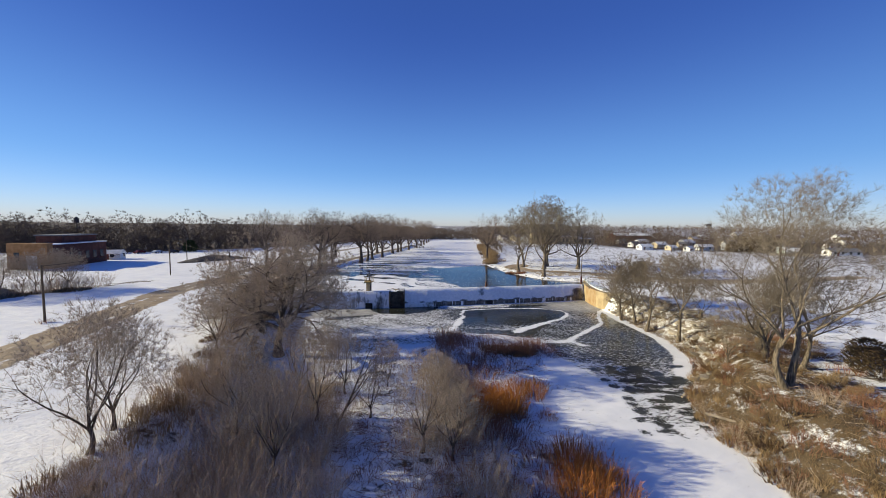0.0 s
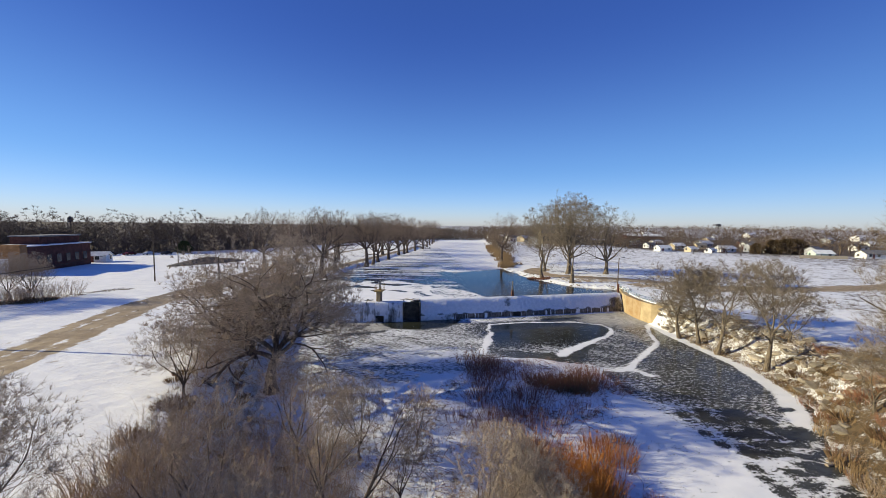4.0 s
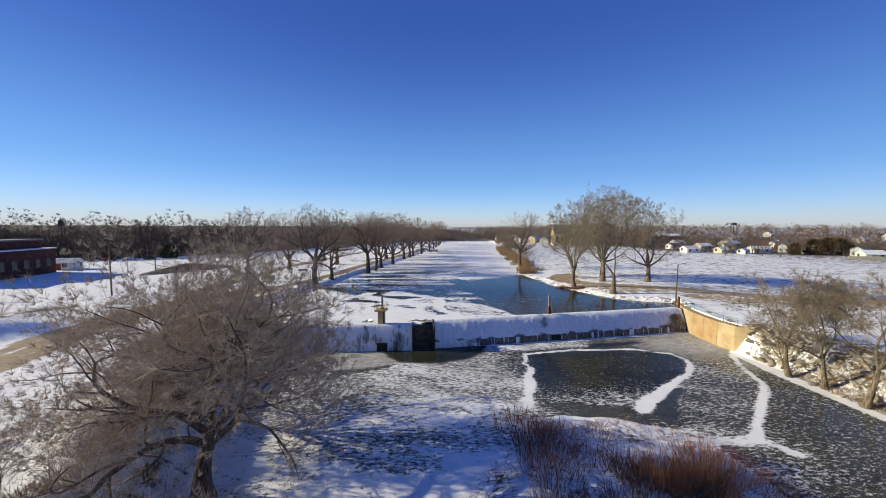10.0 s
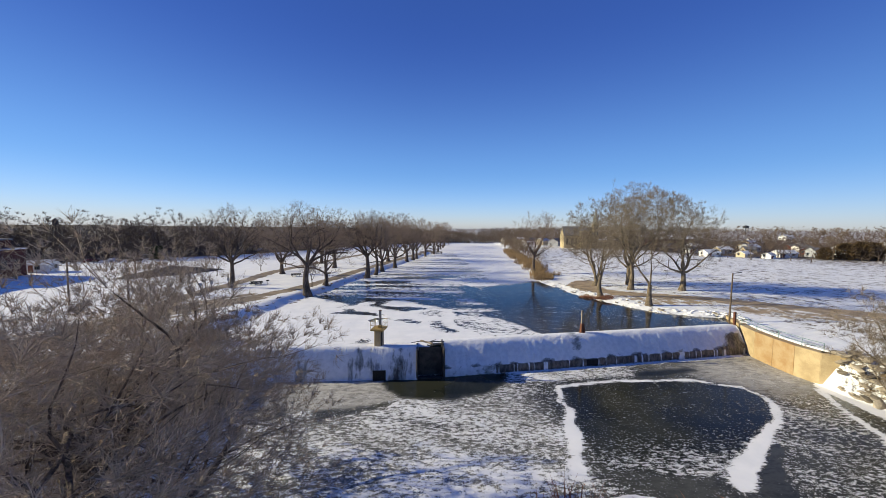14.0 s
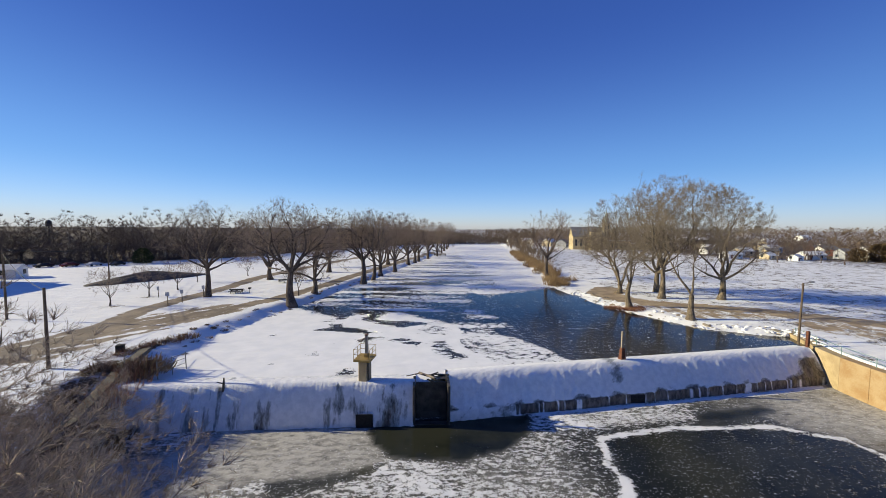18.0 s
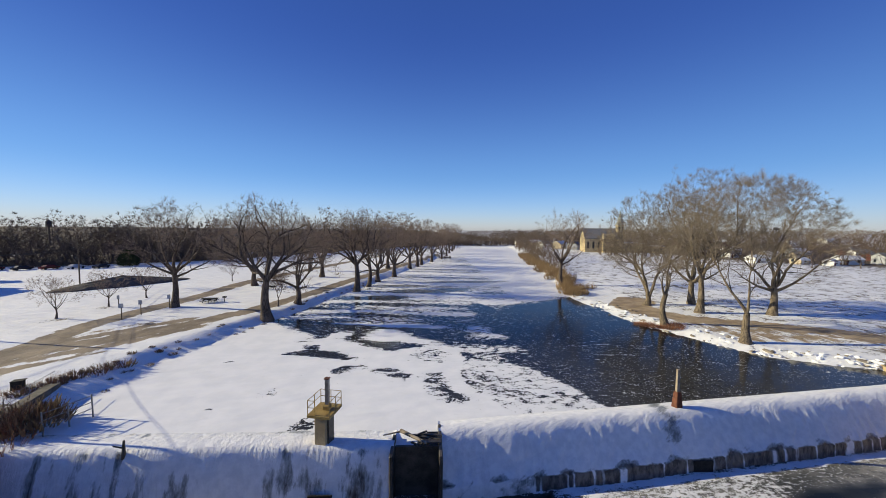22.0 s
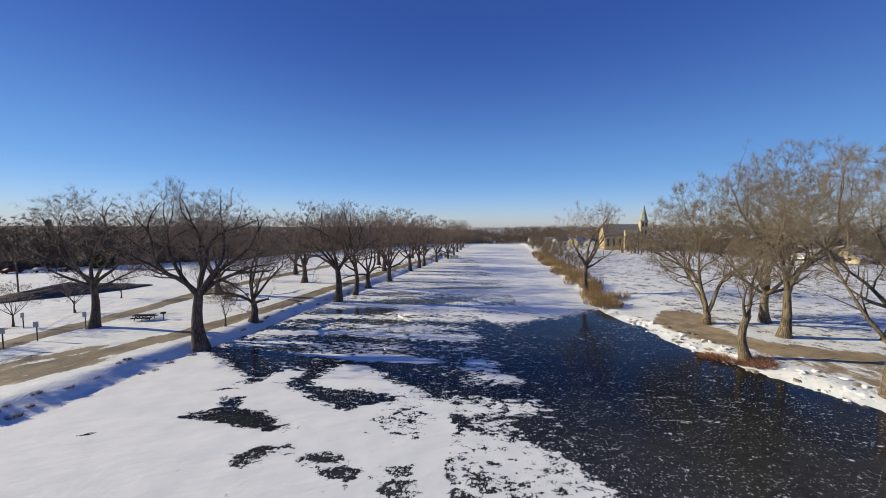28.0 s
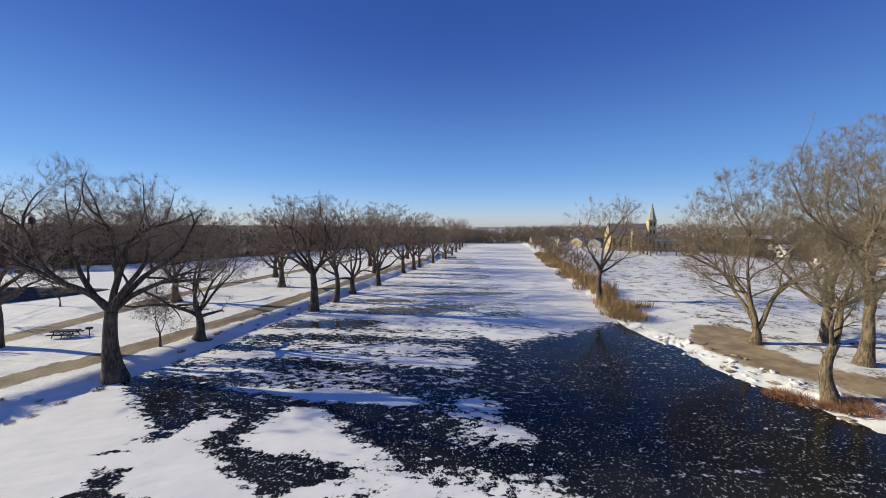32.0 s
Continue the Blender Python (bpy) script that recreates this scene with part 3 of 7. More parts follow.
def upper_snow(x, y):
    wx, wy = x + 0.6 * wave(x * 2.6, y * 2.6, 5.0) + 0.45 * wave(x * 6.1, y * 6.1, 2.0), y + 0.5 * wave(x * 2.2, y * 2.9, 8.0) + 0.5 * wave(x * 5.7, y * 6.3, 1.0)
    ex, ey = x + 0.45 * (wx - x), y + 0.45 * (wy - y)
    line = np.interp(ey, (77, 80, 84, 86, 89.5, 92, 95.2, 98.1, 99.2, 100, 102, 104, 107.7, 112), (7, 4.4, 1.4, 0.6, 0.5, 1.1, 0.6, -1.5, -4, -8, -14, -20, -27, -30))    # the drift's edge
    snow = 0.99 * smooth(0.5, -0.5, ex - line)
    streaks = 0.50 + 0.14 * np.sin(y * 0.62 + 0.9 * np.sin(x * 0.17)) + 0.12 * np.sin(y * 1.45 + 1.3 * np.sin(x * 0.13 + 1.0)) + 0.08 * wave(x * 0.8, y * 3.0, 3.0)
    snow = np.maximum(snow, streaks * smooth(1.5, -1.5, wx - np.interp(y, (97, 99, 105, 117, 125, 132), (9.0, 8.5, 6.0, 5.0, 6.5, 10))) * smooth(91.5, 94.5, wy))
    snow = np.maximum(snow, 0.60 * inside(ex, ey, SHEET))
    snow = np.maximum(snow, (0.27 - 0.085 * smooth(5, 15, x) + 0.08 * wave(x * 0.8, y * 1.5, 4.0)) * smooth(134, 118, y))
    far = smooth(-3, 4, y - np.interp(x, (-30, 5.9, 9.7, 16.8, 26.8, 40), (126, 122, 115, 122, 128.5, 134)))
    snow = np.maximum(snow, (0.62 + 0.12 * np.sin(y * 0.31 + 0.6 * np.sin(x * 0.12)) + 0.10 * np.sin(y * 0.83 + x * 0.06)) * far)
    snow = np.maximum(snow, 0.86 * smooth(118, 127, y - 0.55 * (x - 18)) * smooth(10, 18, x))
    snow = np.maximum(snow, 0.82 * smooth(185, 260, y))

    def lay(patch, value):
        hole = sum(0.2 * inside(ex + dx, ey + dy, patch) for dx, dy in ((-0.95, 0.15), (0.95, -0.15), (0.4, 0.32), (-0.4, -0.32), (0, 0)))
        return snow + (value - snow) * hole

    snow = lay(CHANNEL, 0.25 + 0.10 * wave(x * 1.5, y * 3.0, 6.0))
    snow = lay(FLOE, 0.97)
    snow = lay(FLOE_STRIP, 0.9)
    snow = lay(TORN, 0.60)
    snow = lay(STREAM, 0.34)
    for patch in (BARE_EAST, BARE_SOUTH, BARE_WEST, BARE_STRIP, BARE_GATE, *BARE_SMALL):
        snow = lay(patch, 0.14)
    for cx, cy, rx, ry, turn in ((-19.3, 98.2, 1.2, 0.22, 10), (-24.5, 91.5, 0.7, 0.15, 10), (-20.5, 81.4, 0.4, 0.15, 0),
                                 (-14, 127, 7, 2.2, 6), (-4, 135, 9, 2.0, 3), (-9, 143, 5, 1.4, 0), (8, 150, 10, 1.6, 4), (3, 138, 5, 1.2, 8)):
        snow = snow * (1 - 0.72 * blob(x, y, cx, cy, rx, ry, turn))
    return snow


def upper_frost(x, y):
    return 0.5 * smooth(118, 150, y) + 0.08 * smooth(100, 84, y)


POOL = [(10.8, 72.1), (10.3, 68), (9.3, 63.8), (8.4, 59.0), (13.4, 57.6), (19.5, 57.6), (24, 61.0), (28.6, 63.6), (31.2, 66.6), (32.4, 69.4), (30.2, 72.1), (20.9, 73.3), (10.8, 72.1)]
RIM_LEFT = [(10.8, 72.1), (10.4, 70.4), (9.7, 68.6), (9.9, 67.0), (8.4, 64.8), (8.4, 63.0), (7.3, 60.6), (6.8, 58.4)]
RIM_RIGHT = [(10.8, 72.1), (18.5, 73.2), (27.0, 72.9), (31.6, 70.8), (32.0, 68.6), (31.2, 66.8), (28.9, 64.2), (26.6, 62.9), (23.6, 60.9), (21.6, 59.4), (19.4, 58.2), (17.7, 56.6)]
OUTFLOW = [(-9.9, 75.4), (-9.0, 71.9), (-6.6, 70.2), (-1.5, 69.7), (1.9, 70.6), (4.6, 72.9), (5.8, 76.2), (-9.9, 75.4)]


def open_leads(x, y):
    """Open dark water below the sluice and along the apron."""
    wob = 0.45 * wave(x * 2.7, y * 2.7, 6.0)
    return np.maximum(1.0 * inside(x + wob, y + wob, OUTFLOW), blob(x, y, 26, 75.3, 4.4, 0.8, 8, 0.2))


def lower_snow(x, y):
    wob = 0.35 * wave(x * 2.5, y * 2.5, 4.0)
    snow = 0.20 + (0.31 - 0.10 * smooth(-4, 8, x) + 0.08 * smooth(66, 54, y)) * smooth(12, 6, x) + 0.12 * wave(x * 0.9, y * 2.6, 7.0)     # wind-swept left half
    snow = np.maximum(snow, 0.70 * smooth(62, 50, y) * smooth(-6, -13, x))
    snow = np.maximum(snow, 0.80 * smooth(0, 4, 54.5 + 0.05 * x - y) * smooth(16, 4, x) * smooth(-18, -10, x) * (1 - 0.75 * blob(x, y, -6.0, 50.5, 3.4, 1.1, 6, 0.5)))
    snow = np.maximum(snow, 0.95 * smooth(34, 28, y - 0.35 * (x - 20)) * smooth(6, 10, x))             # the white lower reach
    snow = np.maximum(snow, 0.85 * smooth(54, 50, y - 0.12 * (x - 10)) * smooth(4, 9, x) * smooth(27, 21, x))
    channel = inside(x, y + wob, [(20, 53), (38, 66), (41, 60), (40, 52), (35.5, 42), (31, 34), (26, 25), (21.5, 26), (21.5, 36), (20, 45), (20, 53)])
    snow = np.where(channel, 0.27 + 0.14 * smooth(30, 22, x + 0.3 * (50 - y)) + 0.42 * smooth(47, 32, y), snow)
    second = inside(x, y + wob, [(18.7, 55.6), (33, 69), (38.5, 68), (36, 62), (30, 56.5), (25, 52), (18.7, 55.6)])
    snow = np.where(second, 0.36, snow)
    slush = inside(x, y, [(22, 74), (33, 72), (39, 67), (42, 70), (42.5, 80), (24, 78), (22, 74)])
    snow = np.where(slush, 0.22, snow)
    pool = inside(x + wob, y + wob, POOL)
    snow = np.where(pool, 0.14 + 0.36 * smooth(64, 57.5, y), snow)
    left = near_line(x + 1.2 * wob, y, RIM_LEFT)
    wide_l = 0.30 + 0.48 * smooth(69, 63, y) + 0.25 * wave(x * 4, y * 4, 1.0)
    snow = np.maximum(snow, smooth(wide_l, 0.55 * wide_l, left))
    right = near_line(x + 0.8 * wob, y + 0.5 * wob, RIM_RIGHT)
    wide_r = 0.32 + 0.10 * smooth(70, 66, y) + 0.5 * smooth(63, 60, y) * smooth(27, 22, x) + 0.3 * smooth(24, 30, x) * smooth(71, 74, y) + 0.12 * wave(x * 4, y * 4, 3.0)
    snow = np.maximum(snow, smooth(wide_r, 0.55 * wide_r, right))
    bar = near_line(x + 0.7 * wob, y + 0.4 * wob, [(40.1, 70.0), (37.0, 64.5), (35.4, 61.0), (33.2, 58.8), (30.0, 56.2), (27.0, 53.7), (24.2, 51.2)])
    wide_b = 0.26 + 0.18 * smooth(66, 60, y) + 0.10 * smooth(55, 51.5, y) + 0.15 * wave(x * 4, y * 4, 5.0)
    snow = np.maximum(snow, smooth(wide_b, 0.6 * wide_b, bar))
    south = near_line(x + wob, y + wob, [(14, 54.4), (16.9, 53.1), (20.3, 51.2), (24.4, 51.1), (25.6, 49.0)])
    snow = np.maximum(snow, 0.8 * smooth(0.8, 0.3, south))
    shore = near_line(x + 0.5 * wob, y, [(41.5, 70), (40.3, 64), (40.5, 58), (40, 51), (37.4, 43.5), (33, 38)])
    snow = np.maximum(snow, smooth(1.3, 0.8, shore))
    toe = near_line(x, y + 0.4 * wob, [(-25, 74.4), (-2, 75.4), (20, 77.5), (41, 80.2)])
    snow = np.maximum(snow, 0.9 * smooth(0.5, 0.2, toe) * (x > 4))
    snow = np.where(inside(x, y, FROST) | inside(x, y, FROST_LEAD), 0.18, snow)
    open_water = open_leads(x, y)
    snow = np.maximum(snow, 0.56 * smooth(71.5, 74.0, y - 0.1 * (x - 8)) * smooth(4, 8, x) * smooth(27, 20, x))
    snow = snow * (1 - open_water)
    lead = inside(x, y, [(18.2, 56.0), (18.5, 53.9), (20.4, 55.2), (22.4, 58.3), (25.2, 60.3), (24.0, 60.8), (21.6, 58.6), (18.2, 56.0)])
    snow = np.where(lead & (right > 0.5), 0.02, snow)
    for k in range(84):
        a, b = math.sin(k * 12.9898) * 43758.5453 % 1, math.sin(k * 78.233) * 12543.123 % 1
        snow = snow * (1 - 0.97 * blob(x, y, 20 + 13 * a + 0.2 * (b * 14), 27 + 14 * b, 0.55 + 0.8 * a, 0.24 + 0.24 * b, -30 + 40 * a, 0.25))
    return snow


FROST = [(-30, 70.4), (-24.7, 71.5), (-21.1, 76), (-9.8, 76), (-9.3, 73.2), (-7.3, 70.0), (-9.0, 69.5), (-12.5, 68.0), (-14.6, 67.3), (-15.9, 68.5), (-18.6, 67.5), (-21.7, 66.6), (-27, 66), (-30, 70.4)]
FROST_LEAD = [(-15.6, 68.4), (-12.5, 68.5), (-7.3, 69.8), (-8.5, 68.6), (-13.4, 67.0), (-14.5, 66.2), (-15.6, 68.4)]


def lower_frost(x, y):
    f = smooth(10, 5, x) * (0.36 + 0.2 * wave(x * 0.9, y * 2.2, 9.0)) + 0.75 * smooth(31, 36, x) * smooth(66, 71, y)
    wob = 0.5 * wave(x * 1.7, y * 1.7, 3.0)
    f = np.maximum(f, 0.95 * inside(x + wob, y + 0.6 * wob, FROST))
    f = f * (1 - inside(x + 0.6 * wob, y + 0.4 * wob, FROST_LEAD))
    f = np.maximum(f, 0.55 * smooth(72.8, 74, y - 0.1 * (x - 10)) * smooth(4, 9, x) * (0.7 + 0.6 * wave(x * 1.3, y * 3, 2.0)))
    f = np.maximum(f, 1.0 * blob(x, y, 37.0, 74.5, 7.0, 5.5))
    return np.maximum(f, 0.10) * np.where(inside(x, y, POOL), 0.15, 1.0) * (1 - open_leads(x, y))


def softened(fn, r):
    """The mean of a cover pattern over a small patch."""
    return lambda x, y: sum(fn(x + r * a, y + r * b) for a, b in ((0, 0), (1, 0.3), (-1, -0.3), (0.3, -1), (-0.3, 1))) / 5


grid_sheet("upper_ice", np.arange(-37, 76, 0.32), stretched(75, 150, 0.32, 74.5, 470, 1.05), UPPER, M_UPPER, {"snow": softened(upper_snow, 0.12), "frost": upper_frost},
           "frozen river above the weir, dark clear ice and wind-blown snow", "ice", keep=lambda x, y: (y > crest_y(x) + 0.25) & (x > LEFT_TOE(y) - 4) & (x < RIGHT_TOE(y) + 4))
grid_sheet("lower_ice", np.arange(-34, 46, 0.35), stretched(12, 82, 0.35, -420, 82.2, 1.1), LOWER, M_LOWER, {"snow": softened(lower_snow, 0.22), "frost": softened(lower_frost, 0.3)},
           "frozen pool below the weir with dark open water and snow ridges", "ice", keep=lambda x, y: (y < crest_y(x) + 0.1) & (x > LEFT_TOE(y) - 3) & (x < RIGHT_TOE(y) + 3))


# ---- the weir, its walls and gate ----
def weir_section(name, x0, x1, step, profile, parent, snow, label, material):
    """A length of the weir: a cross-section of (distance downstream of the crest, height) swept along the crest line."""
    xs = np.linspace(x0, x1, max(2, int((x1 - x0) / step) + 1))
    verts, faces, cover = [], [], []
    n = len(profile)
    for x in xs:
        yc = float(crest_y(np.array(x)))
        for j, (d, h) in enumerate(profile):
            lump = (0.12 * float(wave(np.array(x * 2.3), np.array(j * 1.7), 3.0)) + (0.0 if d < 1.0 else 0.04 * math.sin(x * 5.1 + 2 * math.sin(x * 1.3)))) if 0 < h + 3.6 and j not in (0, n - 1) else 0.0
            verts.append((x, yc - d - lump, h + 0.5 * lump))
            cover.append(snow(x, d, h))
    for i in range(len(xs) - 1):
        for j in range(n - 1):
            a = i * n + j
            faces.append((a, a + 1, a + n + 1, a + n))
    faces += [tuple(range(n)), tuple(range((len(xs) - 1) * n, len(xs) * n))[::-1]]
    ob = link_mesh(name, verts, faces, material, parent, label, smooth=True)
    a = ob.data.attributes.new("snow", "FLOAT", "POINT")
    a.data.foreach_set("value", np.array(cover, np.float32))
    return ob


weir = tagged(new("weir"), "low concrete weir across the river, coated with ice and blown snow", "weir", kind="structure")
# left of the sluice the face is steep, right of it a snowy apron ends in a low dark lip
STEEP = [(-2.2, -4.5), (-2.2, 0.02), (-1.0, 0.22), (-0.3, 0.34), (0.05, 0.30), (0.25, 0.05), (0.45, -0.5), (0.65, -1.1), (0.85, -1.7), (1.0, -2.3), (1.1, -2.8), (1.2, -3.35), (1.2, -4.5)]
APRON = [(-1.6, -4.5), (-1.6, 0.02), (-0.7, 0.22), (0.0, 0.36), (0.4, 0.24), (0.8, -0.15), (1.15, -0.7), (1.5, -1.3), (1.85, -1.85), (2.2, -2.3), (2.3, -2.45), (2.36, -2.9), (2.4, -3.35), (2.4, -4.5)]


def steep_snow(x, d, h):
    bare = 0.22 * math.exp(-((x + 12.0) / 1.7) ** 2) * (h > -1.8) + 0.16 * math.exp(-((x + 7.2) / 1.3) ** 2) + 0.5 * math.exp(-((x + 22.6) / 0.22) ** 2) + 0.25 * math.exp(-((x + 27.5) / 0.4) ** 2) + 0.2 * math.exp(-((x + 25.0) / 0.5) ** 2) + 0.16 * math.exp(-((x + 19.0) / 0.8) ** 2) * (h < -1) + 0.15 * math.exp(-((x + 15.6) / 0.5) ** 2)
    wet = 0.10 * math.exp(-((x + 9.3) / 3.4) ** 4) + 0.07 * (x > -24) + 0.10 * math.sin(x * 1.7 + 2.0 * math.sin(x * 0.6))
    # snow thins towards x -26: the trees' shade put into the colour, plus brown ice
    return 0.80 - (bare + 0.10 * smooth(-20, -26, x) + wet * (0.4 + 0.6 * (h < -0.6))) * (1 if h < 0.15 else 0.1)


def apron_snow(x, d, h):
    if h < -2.4:
        drip = abs(math.sin(x * 1.9 + 2.2 * math.sin(x * 0.83) + 1.3 * math.sin(x * 2.71)))
        return 0.08 + 0.6 * max(0.0, drip - 0.86) / 0.14 if x > 4.5 else 0.6
    bare = 0.40 * math.exp(-((x - 15.8) / 1.1) ** 2) * (h > -1.6) + 0.75 * math.exp(-((x - 41.0) / (1.0 - 0.5 * h)) ** 2) * (h < -0.3)
    return (0.85 if h > -2.0 else 0.52 + 0.3 * math.sin(x * 2.1 + math.sin(x * 0.9)) * math.sin(x * 0.7)) - bare


weir_section("left_spillway", -33.5, -5.25, 0.3, STEEP, weir, steep_snow, "steep icy face streaked with frozen runs", M_ICYDAM)
weir_section("right_apron", -2.25, 42.6, 0.22, APRON, weir, apron_snow, "sloping apron under drifted snow with a dark lip", M_DRIFT)
bm = box_bm(-3.75, 77.0, -4.5, -0.9, 3.1, 1.6)
part("sluice_back", bm, M_DARKC, weir, "dark wet back wall of the sluice")
for x in (-5.33, -2.17):
    part("sluice_jamb", box_bm(x, 75.9 + (x > -3) * 0.6, -4.5, 0.30, 0.24, 2.5 + (x > -3) * 1.2, bevel=0.05), M_DARKC, weir)
part("sluice_sill", box_bm(-3.75, 75.0, -4.5, -3.2, 3.0, 0.5), M_DARKC, weir)
part("sluice_gate", box_bm(-3.75, 76.1, -3.4, 0.1, 2.84, 0.18), M_DARKC, weir, "black iron sluice gate")
# drain openings: solid panels on the face, the hole's shade painted black
for x in (-9.75, 17.6):
    yc = float(crest_y(np.array(x)))
    off = 1.32 if x < 0 else 2.42
    bm = box_bm(x, yc - off + 0.06, -3.45, -2.1 if x < 0 else -2.45, 1.5, 0.10)
    bmesh.ops.inset_region(bm, faces=[f for f in bm.faces if f.normal.y < -0.9], thickness=0.14, depth=0.0)
    part("drain_opening", bm, M_BLACK, weir, "square black panel with a drain opening's shade as its colour")
# debris caught on the sluice
logs = thing("driftwood_log", -4.2, 76.6, 0.42, "bare pale log lying across the sluice", "log")
part("log", rod_bm((-0.7, 0.5, 0.15), (1.1, -0.9, 0.12), 0.13, 0.10), M_WOOD, logs)
part("branch_stub", rod_bm((-0.6, 0.45, 0.14), (-1.9, 0.2, 0.0), 0.07, 0.04), M_WOOD, logs)
snag = thing("debris_pile", -3.3, 76.3, 0.2, "dark broken planks and frozen debris on the sluice", "debris")
rng = random.Random(4)
for k in range(7):
    a = rng.uniform(-40, 40)
    bm = box_bm(0, 0, 0, 0.07, rng.uniform(0.7, 1.6), rng.uniform(0.12, 0.3), bevel=0.01)
    bmesh.ops.transform(bm, matrix=pose(rng.uniform(-0.7, 0.7), rng.uniform(-0.4, 0.3), 0.05 + 0.07 * k, rng.uniform(-12, 12), rng.uniform(-18, 18), a), verts=bm.verts)
    part("plank", bm, M_DARKC, snag)

# gate tower on the crest
tower = thing("gate_tower", -10.0, 76.55, 0.1, "concrete gate tower with railed platform and steel stem on the weir", "gate tower", turn=-12)
part("column", box_bm(0, 0, -0.4, 2.1, 0.8, 1.15, bevel=0.04), M_TAN, tower, "tan concrete column")
deck = part("platform", box_bm(0, 0.1, 2.1, 2.3, 1.6, 1.8, bevel=0.02), M_YELLOW, tower, "rusty yellow platform")
for sx, sy in ((-0.76, -0.75), (0.76, -0.75), (-0.76, 0.95), (0.76, 0.95), (0, 0.95), (-0.25, -0.75), (-0.76, 0.1), (0.76, 0.1)):
    part("rail_post", rod_bm((sx, sy, 2.3), (sx, sy, 3.25), 0.026, sides=6), M_YELLOW, deck)
for z in (2.78, 3.25):
    for a, b in (((-0.76, -0.75), (-0.76, 0.95)), ((0.76, -0.75), (0.76, 0.95)), ((-0.76, 0.95), (0.76, 0.95)), ((-0.76, -0.75), (-0.25, -0.75))):
        part("rail", rod_bm((*a, z), (*b, z), 0.022, sides=6), M_YELLOW, deck)
stem = part("stem", box_bm(0.1, 0.25, 2.3, 4.35, 0.26, 0.26, bevel=0.03), M_STEEL, tower, "grey steel gate stem")
part("stem_cap", box_bm(0.1, 0.25, 4.35, 4.42, 0.32, 0.32), M_RUST, stem)
part("lift_gear", box_bm(0.1, 0.2, 2.3, 2.62, 0.46, 0.5, bevel=0.05), M_YELLOW, tower, "yellow lifting gear")
part("guide", box_bm(0.46, 0.0, -0.4, 2.1, 0.12, 0.7), M_DARKC, tower)
# post on the apron's crest
marker = thing("weir_post", 17.36, 80.35, 0.25, "rust-red tapered post with pale upper pole on the weir crest", "post")
part("base", box_bm(0, 0, -0.3, 1.35, 0.62, 0.7, bevel=0.04, taper=0.62), M_RUST, marker, "rust-red steel base")
part("pole", box_bm(-0.03, 0, 1.35, 3.2, 0.24, 0.24, bevel=0.02, taper=0.85), M_WOOD, marker, "pale weathered pole")


def wall_run(name, pts, z0, z1, thick, side, material, parent):
    """Wall panels along a line of points; side +1 thickens to the left of the way."""
    for (ax, ay), (bx, by) in zip(pts, pts[1:]):
        d = Vector((bx - ax, by - ay, 0))
        n = Vector((-d.y, d.x, 0)).normalized() * thick * side
        turn = math.degrees(math.atan2(d.y, d.x))
        c = Vector((ax, ay, 0)) + d / 2 + n / 2
        part(name, box_bm(c.x, c.y, z0, z1, d.length - 0.02, thick, turn, 0.03), material, parent)


wall_r = tagged(new("wall_right"), "tan concrete wing wall beside the weir, rust-stained panels", "retaining wall", kind="structure")
WALL_R = [(47.6, 91.6), (46.3, 89.0), (44.6, 85.6), (42.9, 82.2), (42.0, 79.4), (41.5, 76.4), (41.3, 73.6), (41.6, 71.0), (43.4, 69.0)]
M_ORANGE = plain("orange_stained_concrete", (0.33, 0.205, 0.095), (0.42, 0.31, 0.175), 0.8, 0.85, 0.4)
for k, (a, b) in enumerate(zip(WALL_R, WALL_R[1:])):
    wall_run("panel", [a, b], -4.5, 0.45, 1.1, 1, M_ORANGE if k in (4, 5) else M_TAN, wall_r)
wall_l = tagged(new("wall_left"), "dark concrete abutment wall on the shaded bank", "retaining wall", kind="structure")
WALL_L = [(-29.2, 66.4), (-30.0, 69.0), (-31.4, 74.0), (-33.0, 79.0), (-34.6, 84.0)]
WALL_TOP = table((0, -1.5), (1, -0.5), (2, 0.35), (3, 1.15), (4, 1.15))


def sloped_panel(a, b, za, zb, thick):
    """One wall panel whose top falls from za to zb, roughened by frost."""
    a, b = Vector((*a, 0)), Vector((*b, 0))
    side = Vector((a.y - b.y, b.x - a.x, 0)).normalized() * thick
    corners = [(p.x, p.y, z) for p in (a, b, b + side, a + side) for z in (-4.5,)] + [(a.x, a.y, za), (b.x, b.y, zb), (b.x + side.x, b.y + side.y, zb - 0.05), (a.x + side.x, a.y + side.y, za - 0.05)]
    return link_mesh("panel", corners, [(3, 2, 1, 0), (4, 5, 6, 7), (0, 1, 5, 4), (1, 2, 6, 5), (2, 3, 7, 6), (3, 0, 4, 7)], M_GREYC, wall_l)


for k in range(8):      # the wall falls towards the pool
    a, b = (tuple(np.interp(j / 2, range(5), [p[i] for p in WALL_L]) for i in (0, 1)) for j in (k, k + 1))
    sloped_panel(a, b, float(WALL_TOP(k / 2)), float(WALL_TOP((k + 1) / 2)), 0.9)
